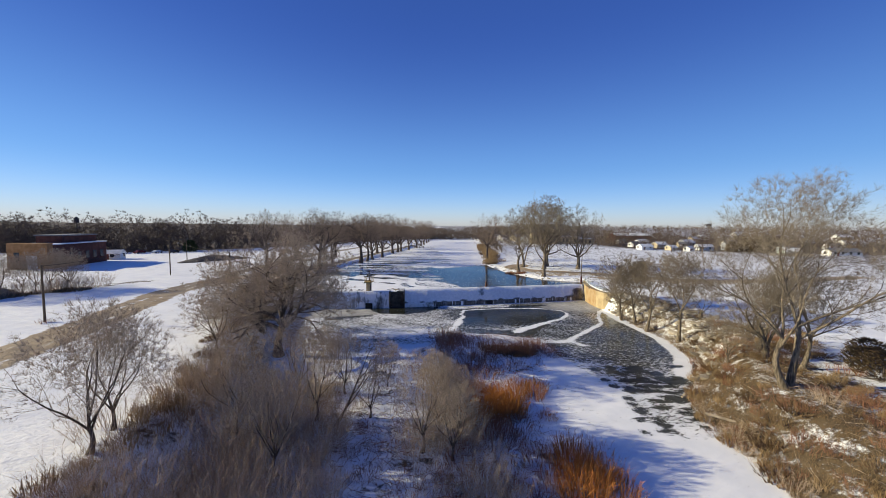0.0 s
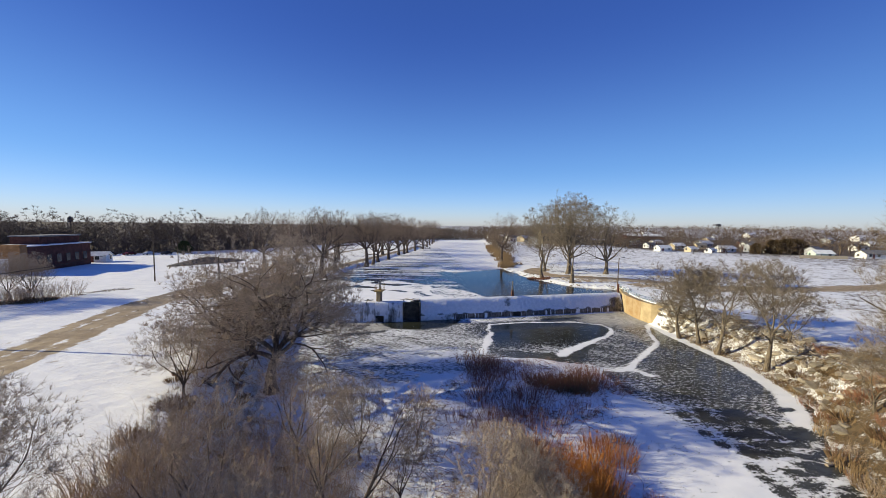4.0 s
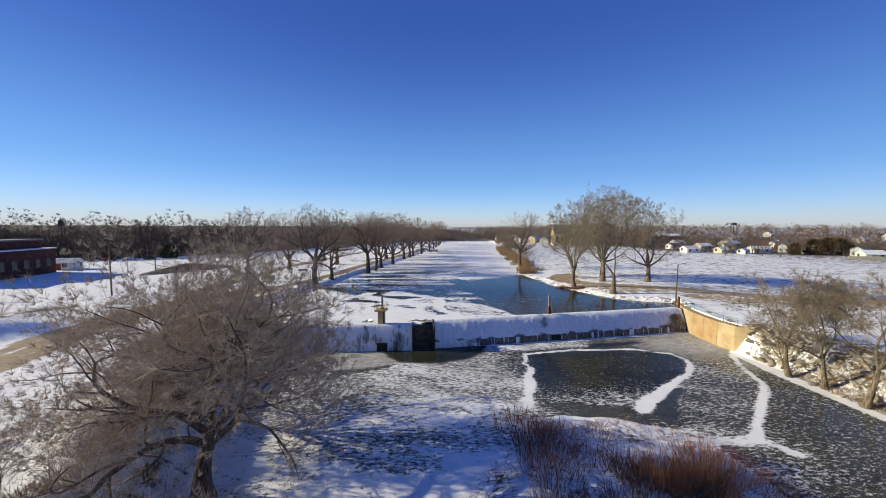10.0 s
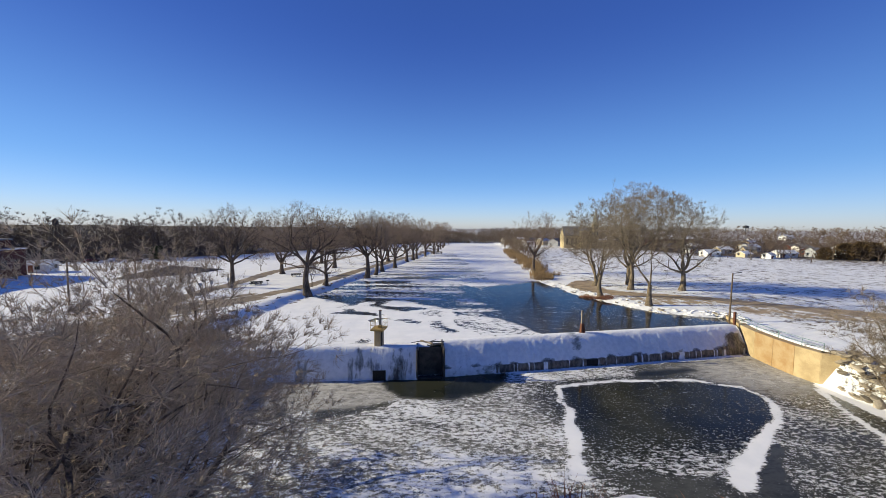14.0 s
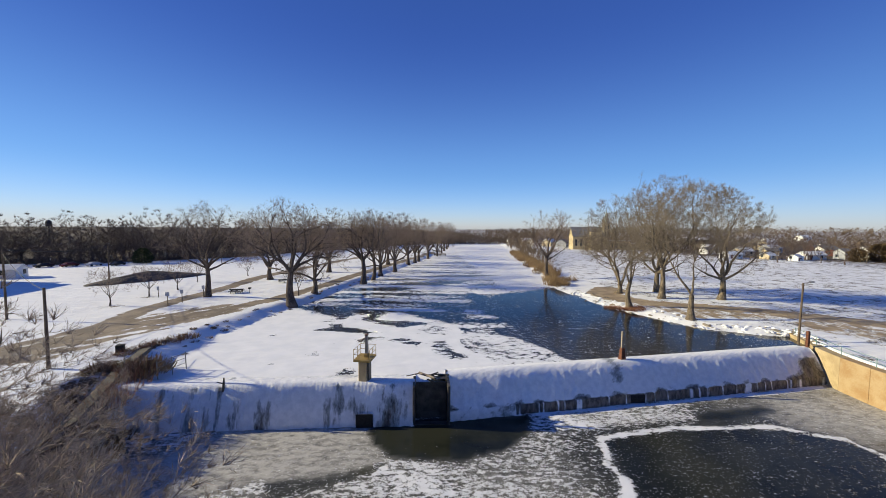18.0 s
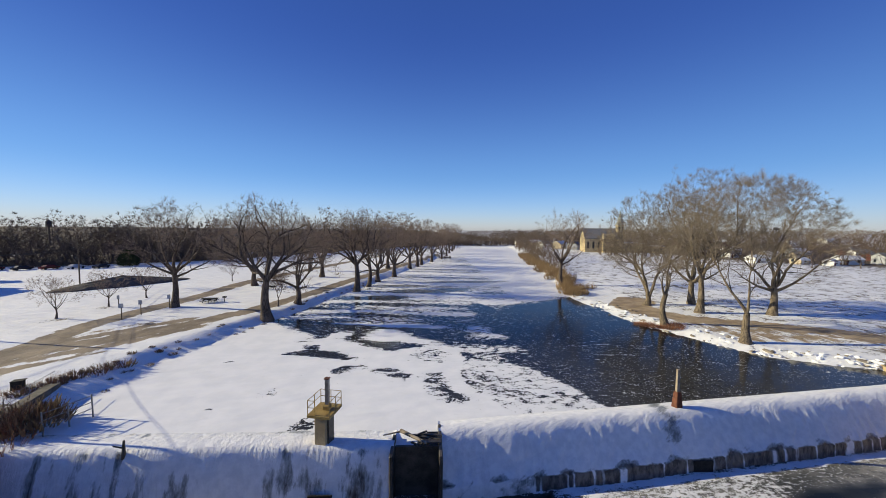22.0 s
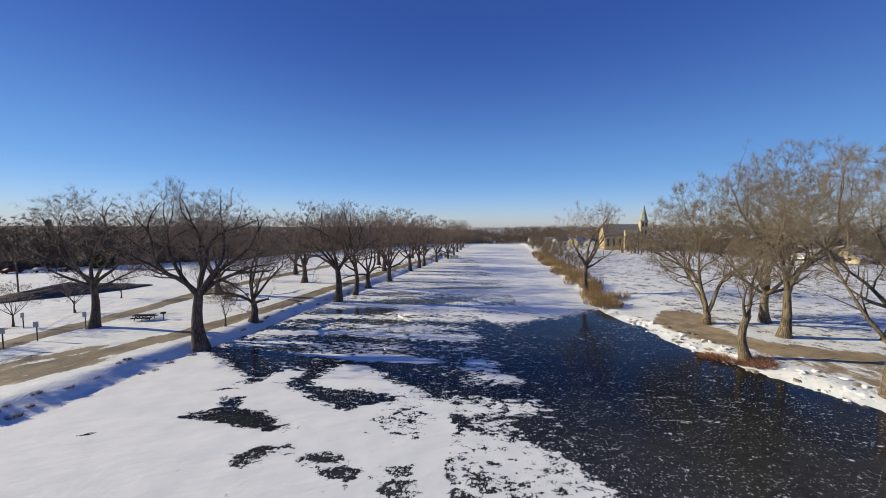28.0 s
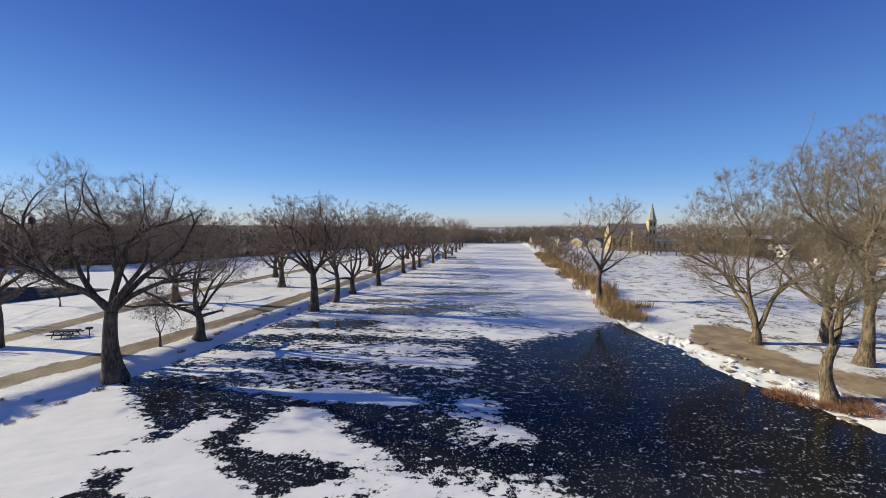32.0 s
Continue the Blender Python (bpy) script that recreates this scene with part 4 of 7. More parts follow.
# pipe railing on the right wall
rail = thing("wall_railing", 0, 0, 0.45, "blue-green pipe railing leaning along the concrete wall", "railing")
M_TEAL = plain("faded_teal_paint", (0.10, 0.20, 0.20), (0.22, 0.32, 0.31), 3.0, 0.55, 0.2)
walk_line = [(45.9, 87.5), (44.0, 83.4), (42.9, 80.0), (42.3, 76.5), (42.1, 73.5), (42.4, 71.4)]
for k, ((ax, ay), (bx, by)) in enumerate(zip(walk_line, walk_line[1:])):
    part("post", rod_bm((ax, ay, -0.1), (ax, ay, 1.0), 0.035, sides=6), M_TEAL, rail)
    for z in (0.5, 1.0):
        part("rail", rod_bm((ax, ay, z), (bx, by, z), 0.03, sides=6), M_TEAL, rail)
part("post", rod_bm((42.4, 71.4, -0.1), (42.4, 71.4, 1.0), 0.035, sides=6), M_TEAL, rail)
fence = thing("abutment_railing", -29.5, 77.8, 0.1, "short tilted steel railing on the snowy crest", "railing")
for x in (0, 1.0, 2.0):
    part("post", rod_bm((x * 0.45, x * 1.3, -0.2), (x * 0.45 - 0.05, x * 1.3, 1.7), 0.05, sides=6), M_STEEL, fence)
for z in (0.6, 1.1, 1.6):
    part("rail", rod_bm((0, 0, z), (0.9, 2.6, z), 0.03, sides=6), M_STEEL, fence)


def street_lamp(x, y, z, h):
    ob = thing("street_lamp", x, y, z, "dark weathered lamp pole with a short arm", "street lamp")
    part("pole", rod_bm((0, 0, -0.3), (0.12, 0, h), 0.13, 0.09), M_POLE, ob)
    arm = part("arm", rod_bm((0.12, 0, h - 0.1), (0.95, -0.1, h + 0.12), 0.035), M_STEEL, ob)
    part("lamp_head", box_bm(1.15, -0.12, h + 0.04, h + 0.2, 0.6, 0.26, bevel=0.05), M_STEEL, arm, "small grey lamp head")
    return ob


street_lamp(43.4, 84.9, 0.4, 7.6)
stub = thing("gauge_post", 42.6, 83.2, 0.4, "short rust-brown steel post beside the lamp pole", "post")
part("shaft", box_bm(0, 0, -0.4, 1.9, 0.3, 0.3, bevel=0.03), M_RUST, stub)


def utility_pole(x, y, h, arms=True):
    ob = thing("utility_pole", x, y, float(ground_z(x, y)), "weathered wooden utility pole in the snow", "utility pole", "utility poles")
    part("pole", rod_bm((0, 0, -0.4), (0, 0, h), 0.15, 0.10), M_POLE, ob)
    if arms:
        part("cross_arm", box_bm(0, 0, h - 0.55, h - 0.43, 2.2, 0.1), M_POLE, ob)
        for dx in (-0.95, 0, 0.95):
            part("insulator", rod_bm((dx, 0, h - 0.43), (dx, 0, h - 0.25), 0.04, 0.025), M_STEEL, ob)
    return ob


valve = thing("valve_box", -37.4, 83.4, float(ground_z(-37.4, 83.4)), "dark steel valve box on the snowy bank", "valve box", turn=20)
part("box", box_bm(0, 0, -0.2, 0.7, 0.7, 0.55, bevel=0.04), M_BLACK, valve)
part("lid", box_bm(0.05, 0, 0.7, 0.77, 0.8, 0.62, bevel=0.02), M_BLACK, valve)
wall_rail = thing("abutment_fence", 0, 0, 1.15, "thin steel railing on the abutment wall", "railing")
for (ax, ay), (bx, by) in zip(WALL_L[3:], WALL_L[4:]):
    ax, bx = ax - 0.4, bx - 0.4
    part("post", rod_bm((ax, ay, -0.1), (ax, ay, 1.0), 0.03, sides=6), M_STEEL, wall_rail)
    for z in (0.5, 1.0):
        part("rail", rod_bm((ax, ay, z), (bx, by, z), 0.02, sides=6), M_STEEL, wall_rail)

snag_post = thing("driftwood_snag", -22.4, 75.7, 0.3, "dark upright driftwood snag frozen into the crest", "log")
part("stump", rod_bm((0, 0, -0.5), (0.15, -0.1, 0.75), 0.14, 0.06), M_DARKC, snag_post)
part("branch_stub", rod_bm((0.05, 0, 0.2), (-0.45, -0.2, 0.45), 0.06, 0.03), M_DARKC, snag_post)


# ---- bare winter trees ----
class Mass:
    """Vertices and faces of many tapered stems."""

    def __init__(self):
        self.v, self.f = [], []

    def tube(self, pts, radii, sides):
        base, n = len(self.v), len(pts)
        prev = None
        for i, p in enumerate(pts):
            d = (pts[min(i + 1, n - 1)] - pts[max(i - 1, 0)])
            if d.length < 1e-6:
                d = Vector((0, 0, 1))
            d.normalize()
            a = prev if prev is not None else (Vector((1, 0, 0)) if abs(d.x) < 0.8 else Vector((0, 1, 0)))
            a = (a - d * a.dot(d)).normalized()
            prev = a
            b = d.cross(a)
            if i == n - 1 and radii[i] < 0.02:
                self.v.append(p)
            else:
                for k in range(sides):
                    w = 2 * math.pi * k / sides
                    self.v.append(p + (a * math.cos(w) + b * math.sin(w)) * radii[i])
        tip = radii[-1] < 0.02
        for i in range(n - 1):
            for k in range(sides):
                q, r = base + i * sides + k, base + i * sides + (k + 1) % sides
                if i == n - 2 and tip:
                    self.f.append((q, r, base + (n - 1) * sides))
                else:
                    self.f.append((q, r, r + sides, q + sides))

    def sliver(self, p, d, length, r):
        """A hair-thin twig or blade that runs out into a tip."""
        base = len(self.v)
        w = 2.4 * base
        a = d.orthogonal().normalized()
        a = (a * math.cos(w) + d.cross(a) * math.sin(w)) * r * 1.25
        self.v += [p + a, p - a, p + d * length]
        self.f += [(base, base + 1, base + 2)]


def turned(rng, d, angle, spin):
    """d leaned over by angle, towards the side that spin names."""
    side = d.orthogonal().normalized()
    side = Matrix.Rotation(spin, 3, d) @ side
    return (d * math.cos(angle) + side * math.sin(angle)).normalized()


def link_tris(name, verts, tris, material, parent=None, label=""):
    """A mesh from arrays of vertices and triangles."""
    me = bpy.data.meshes.new(name)
    me.vertices.add(len(verts))
    me.vertices.foreach_set("co", np.asarray(verts, float).ravel())
    me.loops.add(tris.size)
    me.loops.foreach_set("vertex_index", tris.ravel().astype(np.int32))
    me.polygons.add(len(tris))
    me.polygons.foreach_set("loop_start", np.arange(0, tris.size, 3, dtype=np.int32))
    me.update(calc_edges=True)
    me.materials.append(material)
    ob = new(name, me)
    if parent:
        ob.parent = parent
    if label:
        ob["label"] = label
    return ob


def unit(v):
    return v / (np.linalg.norm(v, axis=1)[:, None] + 1e-9)


def leaned(rng, d, lo, hi):
    """Directions leaned away from d by lo to hi degrees, to any side."""
    side = rng.normal(size=d.shape)
    side = unit(side - (side * d).sum(1)[:, None] * d)
    a = np.radians(rng.uniform(lo, hi, len(d)))[:, None]
    return unit(d * np.cos(a) + side * np.sin(a))


def twig_spray(rng, at, way, each, side, length, thin, up):
    """Hair-thin twigs on fine branches: each of them carries side twigs of its own. Returns vertices and triangles."""
    at, way = np.repeat(at, each, 0), np.repeat(way, each, 0)
    way = leaned(rng, way, 10, 55)
    way[:, 2] += up
    way = unit(way)
    ln = length * rng.uniform(0.5, 1.3, len(at))
    tip = at + way * ln[:, None]
    sets = [(at, way, ln, thin)]
    for j in range(side):
        f = rng.uniform(0.15, 0.8, len(at))[:, None]
        w = leaned(rng, way, 18, 48)
        w[:, 2] += up * 0.7
        sets.append((at + (tip - at) * f, unit(w), ln * rng.uniform(0.35, 0.7, len(at)), thin * 0.75))
    verts = []
    for p, w, l, r in sets:
        a = leaned(rng, w, 90, 90.001) * r * 1.25
        verts.append(np.stack([p + a, p - a, p + w * l[:, None]], 1).reshape(-1, 3))
    verts = np.vstack(verts)
    return verts, np.arange(len(verts)).reshape(-1, 3)


# how a tree branches: spacing of side branches at each level, crookedness, upward pull, where branches turn into twigs, twigs at a node, side twigs, their length and thickness
BIG = dict(gap=(1.1, 0.7, 0.45, 0.4), crook=0.13, up=(0.03, 0.05, 0.055, 0.05), fine=0.8, twigs=3, side=2, twig=0.62, thin=0.006, rise=0.2, fork=0.5, sides=0)
OLD = dict(BIG, gap=(0.85, 0.6, 0.42, 0.36), crook=0.17, up=(-0.035, 0.005, 0.03, 0.04), twigs=4, side=2, twig=0.42, thin=0.0066, rise=0.2, fork=0.55)
FULL = dict(BIG, gap=(1.0, 0.66, 0.45, 0.4), crook=0.10, up=(0.045, 0.055, 0.06, 0.06), twigs=4, side=3, twig=0.66, thin=0.0056, rise=0.22, fork=0.56)
HERO = dict(BIG, crook=0.15, up=(0.005, 0.035, 0.05, 0.05))
LIGHT = dict(BIG, gap=(1.35, 0.9, 0.75, 0.7), fine=1.1, twigs=3, side=2, twig=0.9, thin=0.0125)
SLIM = dict(BIG, gap=(0.62, 0.45, 0.34, 0.3), crook=0.09, up=(0.05, 0.06, 0.06, 0.05), fine=0.6, twigs=4, side=3, twig=0.5, thin=0.007)
YOUNG = dict(BIG, gap=(0.42, 0.32, 0.26, 0.2), crook=0.08, up=(0.05, 0.06, 0.06, 0.05), fine=0.45, twigs=3, side=2, twig=0.38, thin=0.0055)


def tree_mesh(seed, h, trunk_h, trunk_r, limbs, kit, bark_mat, twig_mat, label, name="tree", lean=(0.0, 0.0), droop=0.0, wide=0.46, deep=0.46):
    """A bare tree of height h. limbs: what each grows from (-1: the trunk, else an earlier limb), how far up it, its heading, its lean from upright, its length as a share of h."""
    py, rng = random.Random(seed), np.random.default_rng(seed)
    ob = tagged(new(name), label, "tree", "bare riverside trees")
    runs = []           # points, radii, level of each stem
    n0 = max(6, int(trunk_h / 0.45))
    bow = [py.gauss(0, 0.05) * trunk_h for k in range(2)]
    pts = [Vector((0, 0, -0.4))] + [Vector((lean[0] * trunk_h * f + bow[0] * math.sin(3.1 * f), lean[1] * trunk_h * f + bow[1] * math.sin(3.1 * f), trunk_h * f)) for f in (k / n0 for k in range(n0 + 1))]
    flare = [1.75] + [1.0 + 0.62 * math.exp(-5.0 * k / n0) - 0.3 * k / n0 for k in range(n0 + 1)]
    runs.append((pts, [trunk_r * f for f in flare], 0))
    made, jobs = [], []
    share = max(l[4] for l in limbs)

    def stem(p, d, length, r, level, up):
        step = (0.75, 0.6, 0.45, 0.35, 0.3)[min(level - 1, 4)] * (1 if h > 10 else 0.55)
        n = max(3, int(length / step))
        w, out, radii = Vector((0, 0, 0)), [p.copy()], [r]
        for i in range(n):
            w = w * 0.55 + Vector((py.gauss(0, 1), py.gauss(0, 1), py.gauss(0, 0.8))) * kit["crook"]
            d = (d + w + Vector((0, 0, up))).normalized()
            p = p + d * (length / n)
            out.append(p)
            radii.append(r * (1 - 0.68 * ((i + 1) / n) ** 0.8))
        return out, radii

    def room(p, d, length):
        """The length at which a branch ends inside the crown's dome."""
        for turn in range(12):
            q = p + d * length
            if math.hypot(q.x / (wide * h), q.y / (wide * h), (q.z - (1 - deep) * h) / (deep * h)) < 1 or length < 0.25:
                break
            length *= 0.8
        return length

    for src, at, az, tilt, share_l in limbs:
        base, radii = (pts, runs[0][1]) if src < 0 else made[src]
        k = min(len(base) - 1, max(1, round(at * (len(base) - 1))))
        a, t = radians(az + py.uniform(-8, 8)), radians(tilt)
        d = Vector((math.cos(a) * math.sin(t), math.sin(a) * math.sin(t), math.cos(t)))
        r = radii[k] * (0.50 + 0.2 * share_l / share if src < 0 else 0.78)
        up = kit["up"][0] + (0.02 if 30 < tilt < 60 else 0) - (droop if tilt > 55 else 0)
        share_l = room(base[k], d, share_l * h) / h
        run = stem(base[k], d, share_l * h, r, 1, up)
        made.append(run)
        runs.append((*run, 1))
        jobs.append((*run, share_l * h, 1, -droop if tilt > 55 else 0.0))
    knots, ways = [], []
    while jobs:
        line, radii, length, level, sag = jobs.pop()
        n = len(line) - 1
        gap = kit["gap"][min(level - 1, 3)] * (h / 18 if h > 12 else 1)
        spots = [0.2 + 0.76 * (k + py.uniform(-0.3, 0.3)) / max(1, int(length * 0.78 / gap)) for k in range(1, int(length * 0.78 / gap) + 1)]
        spin = py.uniform(0, 6.28)
        kids = [(min(s, 0.99), py.uniform(30, 64), (0.66 - 0.24 * s) * py.uniform(0.65, 1.2), 0.55) for s in spots]
        kids += [(1.0, py.uniform(10, 32), kit["fork"] * py.uniform(0.75, 1.15), 0.9) for k in range(2)]
        for s, angle, part_l, thick in kids:
            k = min(n, max(1, round(s * n)))
            spin += 2.4 + py.uniform(-0.5, 0.5)
            d = turned(py, (line[k] - line[k - 1]).normalized(), radians(angle), spin)
            if d.z < -0.25 and sag == 0:
                d = Vector((d.x, d.y, d.z * 0.3)).normalized()
            ln = room(line[k], d, length * part_l)
            if level > 3 or ln < kit["fine"]:
                knots.append(line[k])
                ways.append(d)
                continue
            r = max(radii[k] * thick, 0.007)
            out, rr = stem(line[k], d, ln, r, level + 1, kit["up"][min(level, 3)] + sag)
            runs.append((out, rr, level + 1))
            jobs.append((out, rr, ln, level + 1, sag))
            if level >= 2:
                for j in range(1 + len(out) % 2, len(out), 2):
                    if rr[j] < 0.03:
                        knots.append(out[j])
                        ways.append((out[j] - out[j - 1]).normalized())
    grown = h / max(p.z for line, r, level in runs for p in line)
    grown = min(1.4, max(0.75, grown))
    work, fine, shown = Mass(), Mass(), 0
    for line, radii, level in runs:
        line = [p * grown for p in line]
        radii = list(radii)
        if level:
            line[0] = line[0] - (line[1] - line[0]).normalized() * min(radii[0] * 0.4, 0.15)
        if level == 0 or (level == 1 and shown < 9):
            one = Mass()
            one.tube(line, radii, kit["sides"] or (14 if level == 0 else 9))
            link_mesh("trunk" if level == 0 else "limb", one.v, one.f, bark_mat, ob, smooth=True)
            shown += level
        elif radii[0] > 0.03:
            radii[-1] = min(radii[-1], 0.018)
            work.tube(line, radii, kit["sides"] or (6 if level < 3 else 4))
        else:
            radii[-1] = 0.005
            fine.tube(line[::2] if len(line) > 4 and len(line) % 2 else line, radii[::2] if len(line) > 4 and len(line) % 2 else radii, 3)
    if work.v:
        tagged(link_mesh("branchwork", work.v, work.f, bark_mat, ob), "crooked bare branches", kind="stuff")
    verts, tris = twig_spray(rng, np.array(knots) * grown, np.array(ways), kit["twigs"], kit["side"], kit["twig"], kit["thin"], kit["rise"])
    if fine.v:
        extra = np.array([t for f in fine.f for t in ([f] if len(f) == 3 else [(f[0], f[1], f[2]), (f[0], f[2], f[3])])])
        tris = np.vstack([tris, extra + len(verts)])
        verts = np.vstack([verts, np.array(fine.v)])
    link_tris("crown", verts, tris, twig_mat, ob, "bare twigs")
    return ob


def round_limbs(seed, n, tilt, length, low=0, leader=True, start=0.82):
    """Limbs all round a trunk, with an upright leader and perhaps a few low wide ones."""
    r = random.Random(seed)
    out, a = [], r.uniform(0, 360)
    if leader:
        out.append((-1, 1.0, a, r.uniform(4, 12), length * 1.08))
    for k in range(n):
        a += 360 / n + r.uniform(-25, 25)
        out.append((-1, r.uniform(start, 1.0), a, tilt * r.uniform(0.7, 1.25), length * r.uniform(0.85, 1.1)))
    for k in range(low):
        a += 137 + r.uniform(-30, 30)
        out.append((-1, r.uniform(start - 0.1, 0.95), a, r.uniform(58, 72), length * r.uniform(0.7, 0.95)))
    return out


LBL_L = "bare dark-barked cottonwood standing in park snow"
LBL_R = "tall bare cottonwood with tan twigs on the bank"
LBL_B = "slender leaning bare tree on the rubble bank"
HERO_L = [(-1, 1.0, 219, 22, 0.52), (-1, 0.97, 212, 46, 0.46), (-1, 1.0, 70, 4, 0.54), (-1, 0.97, 39, 38, 0.46), (-1, 1.0, 45, 14, 0.54), (-1, 0.97, 130, 28, 0.46), (-1, 0.97, 310, 32, 0.46), (0, 0.45, 219, 56, 0.34), (3, 0.5, 20, 60, 0.30)]
WIDE_R = [(-1, 1.0, 136, 28, 0.38), (-1, 1.0, -44, 12, 0.26), (1, 1.0, 136, 18, 0.46), (1, 1.0, -44, 30, 0.50), (1, 0.95, -55, 54, 0.46), (0, 0.9, 150, 56, 0.38), (0, 0.8, 100, 22, 0.42), (0, 0.8, 226, 42, 0.38), (1, 1.0, 46, 36, 0.42)]
STEMS_R = [(-1, 0.6, 150, 15, 0.56), (-1, 0.7, -30, 16, 0.54), (-1, 0.8, 60, 10, 0.56), (-1, 0.9, 240, 14, 0.52), (0, 0.5, 160, 42, 0.36), (1, 0.5, -25, 44, 0.36), (2, 0.6, 90, 36, 0.3), (3, 0.5, 250, 42, 0.34)]
VASE_R = [(-1, 0.75, 150, 10, 0.60), (-1, 0.9, -30, 17, 0.60), (-1, 1.0, 60, 12, 0.60), (-1, 0.85, 240, 19, 0.58), (-1, 1.0, -70, 27, 0.52), (0, 0.4, 170, 32, 0.4), (1, 0.45, -20, 38, 0.38), (2, 0.5, 90, 30, 0.36), (3, 0.5, 235, 38, 0.36)]
TWIN_A = [(-1, 1.0, 150, 26, 0.46), (-1, 1.0, 190, 58, 0.46), (-1, 0.9, 20, 18, 0.5), (-1, 0.8, 250, 46, 0.42), (0, 0.4, 170, 60, 0.36), (2, 0.5, 80, 45, 0.36)]
TWIN_B = [(-1, 1.0, 30, 24, 0.48), (-1, 1.0, -20, 52, 0.46), (-1, 0.9, 160, 12, 0.5), (-1, 0.8, 300, 48, 0.42), (0, 0.4, 0, 60, 0.36), (2, 0.5, 100, 48, 0.36)]
OLD_LIMBS = [(-1, 1.0, 205, 34, 0.56), (-1, 1.0, 190, 8, 0.58), (-1, 0.95, 30, 16, 0.58), (-1, 1.0, 20, 36, 0.58), (-1, 0.9, 10, 44, 0.56), (-1, 0.95, 120, 28, 0.52), (-1, 0.9, 290, 32, 0.54), (-1, 1.0, 330, 20, 0.54), (-1, 0.9, 180, 42, 0.56)]
LEFT_SET = [tree_mesh(11, 15.5, 4.9, 0.52, HERO_L, HERO, M_BARK_L, M_TWIG_L, LBL_L), tree_mesh(12, 14.0, 2.6, 0.42, round_limbs(3, 4, 40, 0.46, 1), BIG, M_BARK_L, M_TWIG_L, LBL_L),
            tree_mesh(13, 16.0, 5.8, 0.40, round_limbs(7, 4, 38, 0.44, 2), BIG, M_BARK_L, M_TWIG_L, LBL_L)]
RIGHT_SET = [tree_mesh(21, 20.5, 3.7, 0.44, WIDE_R, FULL, M_BARK_R, M_TWIG_R, LBL_R, droop=0.04), tree_mesh(22, 20.0, 4.6, 0.42, VASE_R, FULL, M_BARK_R, M_TWIG_R, LBL_R, wide=0.36, deep=0.5),
             tree_mesh(23, 17.0, 1.6, 0.42, STEMS_R, FULL, M_BARK_R, M_TWIG_R, LBL_R, wide=0.40), tree_mesh(24, 12.0, 4.6, 0.40, [(-1, 1.0, 40, 10, 0.46), (-1, 0.95, 170, 34, 0.36), (-1, 0.9, 330, 40, 0.32), (-1, 0.62, 200, 42, 0.08)], dict(SLIM, thin=0.007), M_BARK_R, M_TWIG_R, LBL_R),
             tree_mesh(26, 19.0, 4.4, 0.48, round_limbs(15, 4, 46, 0.46, 2), FULL, M_BARK_R, M_TWIG_R, LBL_R, droop=0.05, wide=0.40)]
FAR_SET = [tree_mesh(31, 15.0, 3.4, 0.46, round_limbs(21, 4, 40, 0.46, 1), LIGHT, M_BARK_L, M_TWIG_L, LBL_L), tree_mesh(32, 14.5, 3.0, 0.46, round_limbs(22, 4, 42, 0.46), LIGHT, M_BARK_L, M_TWIG_L, LBL_L)]
LEAN_SET = [tree_mesh(41, 11.5, 3.4, 0.21, round_limbs(31, 3, 28, 0.46, 1), SLIM, M_BARK_R, M_TWIG_R, LBL_B, lean=(-0.16, 0.05)), tree_mesh(42, 12.0, 3.8, 0.22, round_limbs(32, 2, 26, 0.48, 1), SLIM, M_BARK_R, M_TWIG_R, LBL_B, lean=(-0.24, -0.05)),
            tree_mesh(43, 9.0, 1.2, 0.16, round_limbs(33, 4, 40, 0.5), SLIM, M_BARK_R, M_TWIG_R, LBL_B, lean=(0.1, 0.0))]
YOUNG_SET = [tree_mesh(51, 6.2, 1.4, 0.11, round_limbs(41, 5, 44, 0.46), YOUNG, M_BARK_L, M_TWIG_L, "young round-crowned bare tree in the snowy park"), tree_mesh(52, 9.0, 2.2, 0.13, round_limbs(42, 3, 28, 0.46), YOUNG, M_BARK_L, M_TWIG_L, "slim bare sapling in the park row"),
             tree_mesh(53, 9.0, 1.6, 0.13, round_limbs(43, 5, 30, 0.5), dict(YOUNG, gap=(0.5, 0.4, 0.3, 0.25), fine=0.6), M_BARK_L, M_TWIG_OLD, "slim grey-brown bare sapling in the bank thicket")]
used = set()


def plant(model, x, y, h, turn, label="", base=None, z=None):
    """Stand a tree of height h at x, y; base is the height at which its model was drawn."""
    k = h / base
    m = pose(x, y, float(ground_z(x, y)) if z is None else z, 0, 0, turn)
    if model.name in used:
        ob = copy_thing(model, m)
    else:
        ob = model
        used.add(model.name)
        ob.matrix_basis = m
    ob.scale = (k, k, k)
    if label:
        ob["label"] = label
    return ob


# left row, from the weir upstream
plant(LEFT_SET[0], -28.3, 108.4, 19.3, 0, "old bare cottonwood with thick flared trunk at the ice edge", 15.5)
plant(LEFT_SET[2], -46.3, 114.0, 18.2, 10, "", 16)
plant(LEFT_SET[1], -27.0, 117.6, 15.6, 200, "", 14)
plant(YOUNG_SET[1], -29.3, 114.8, 7.0, 30, "thin leaning bare tree between two cottonwoods", 9)
plant(LEFT_SET[1], -44.2, 137.0, 18.5, 80, "", 14)
plant(LEFT_SET[0], -19.8, 134.8, 19.6, 150, "", 15.5)
plant(LEFT_SET[2], -18.2, 141.5, 19.0, 250, "", 16)
plant(LEFT_SET[1], -17.0, 149.5, 19.0, 310, "", 14)
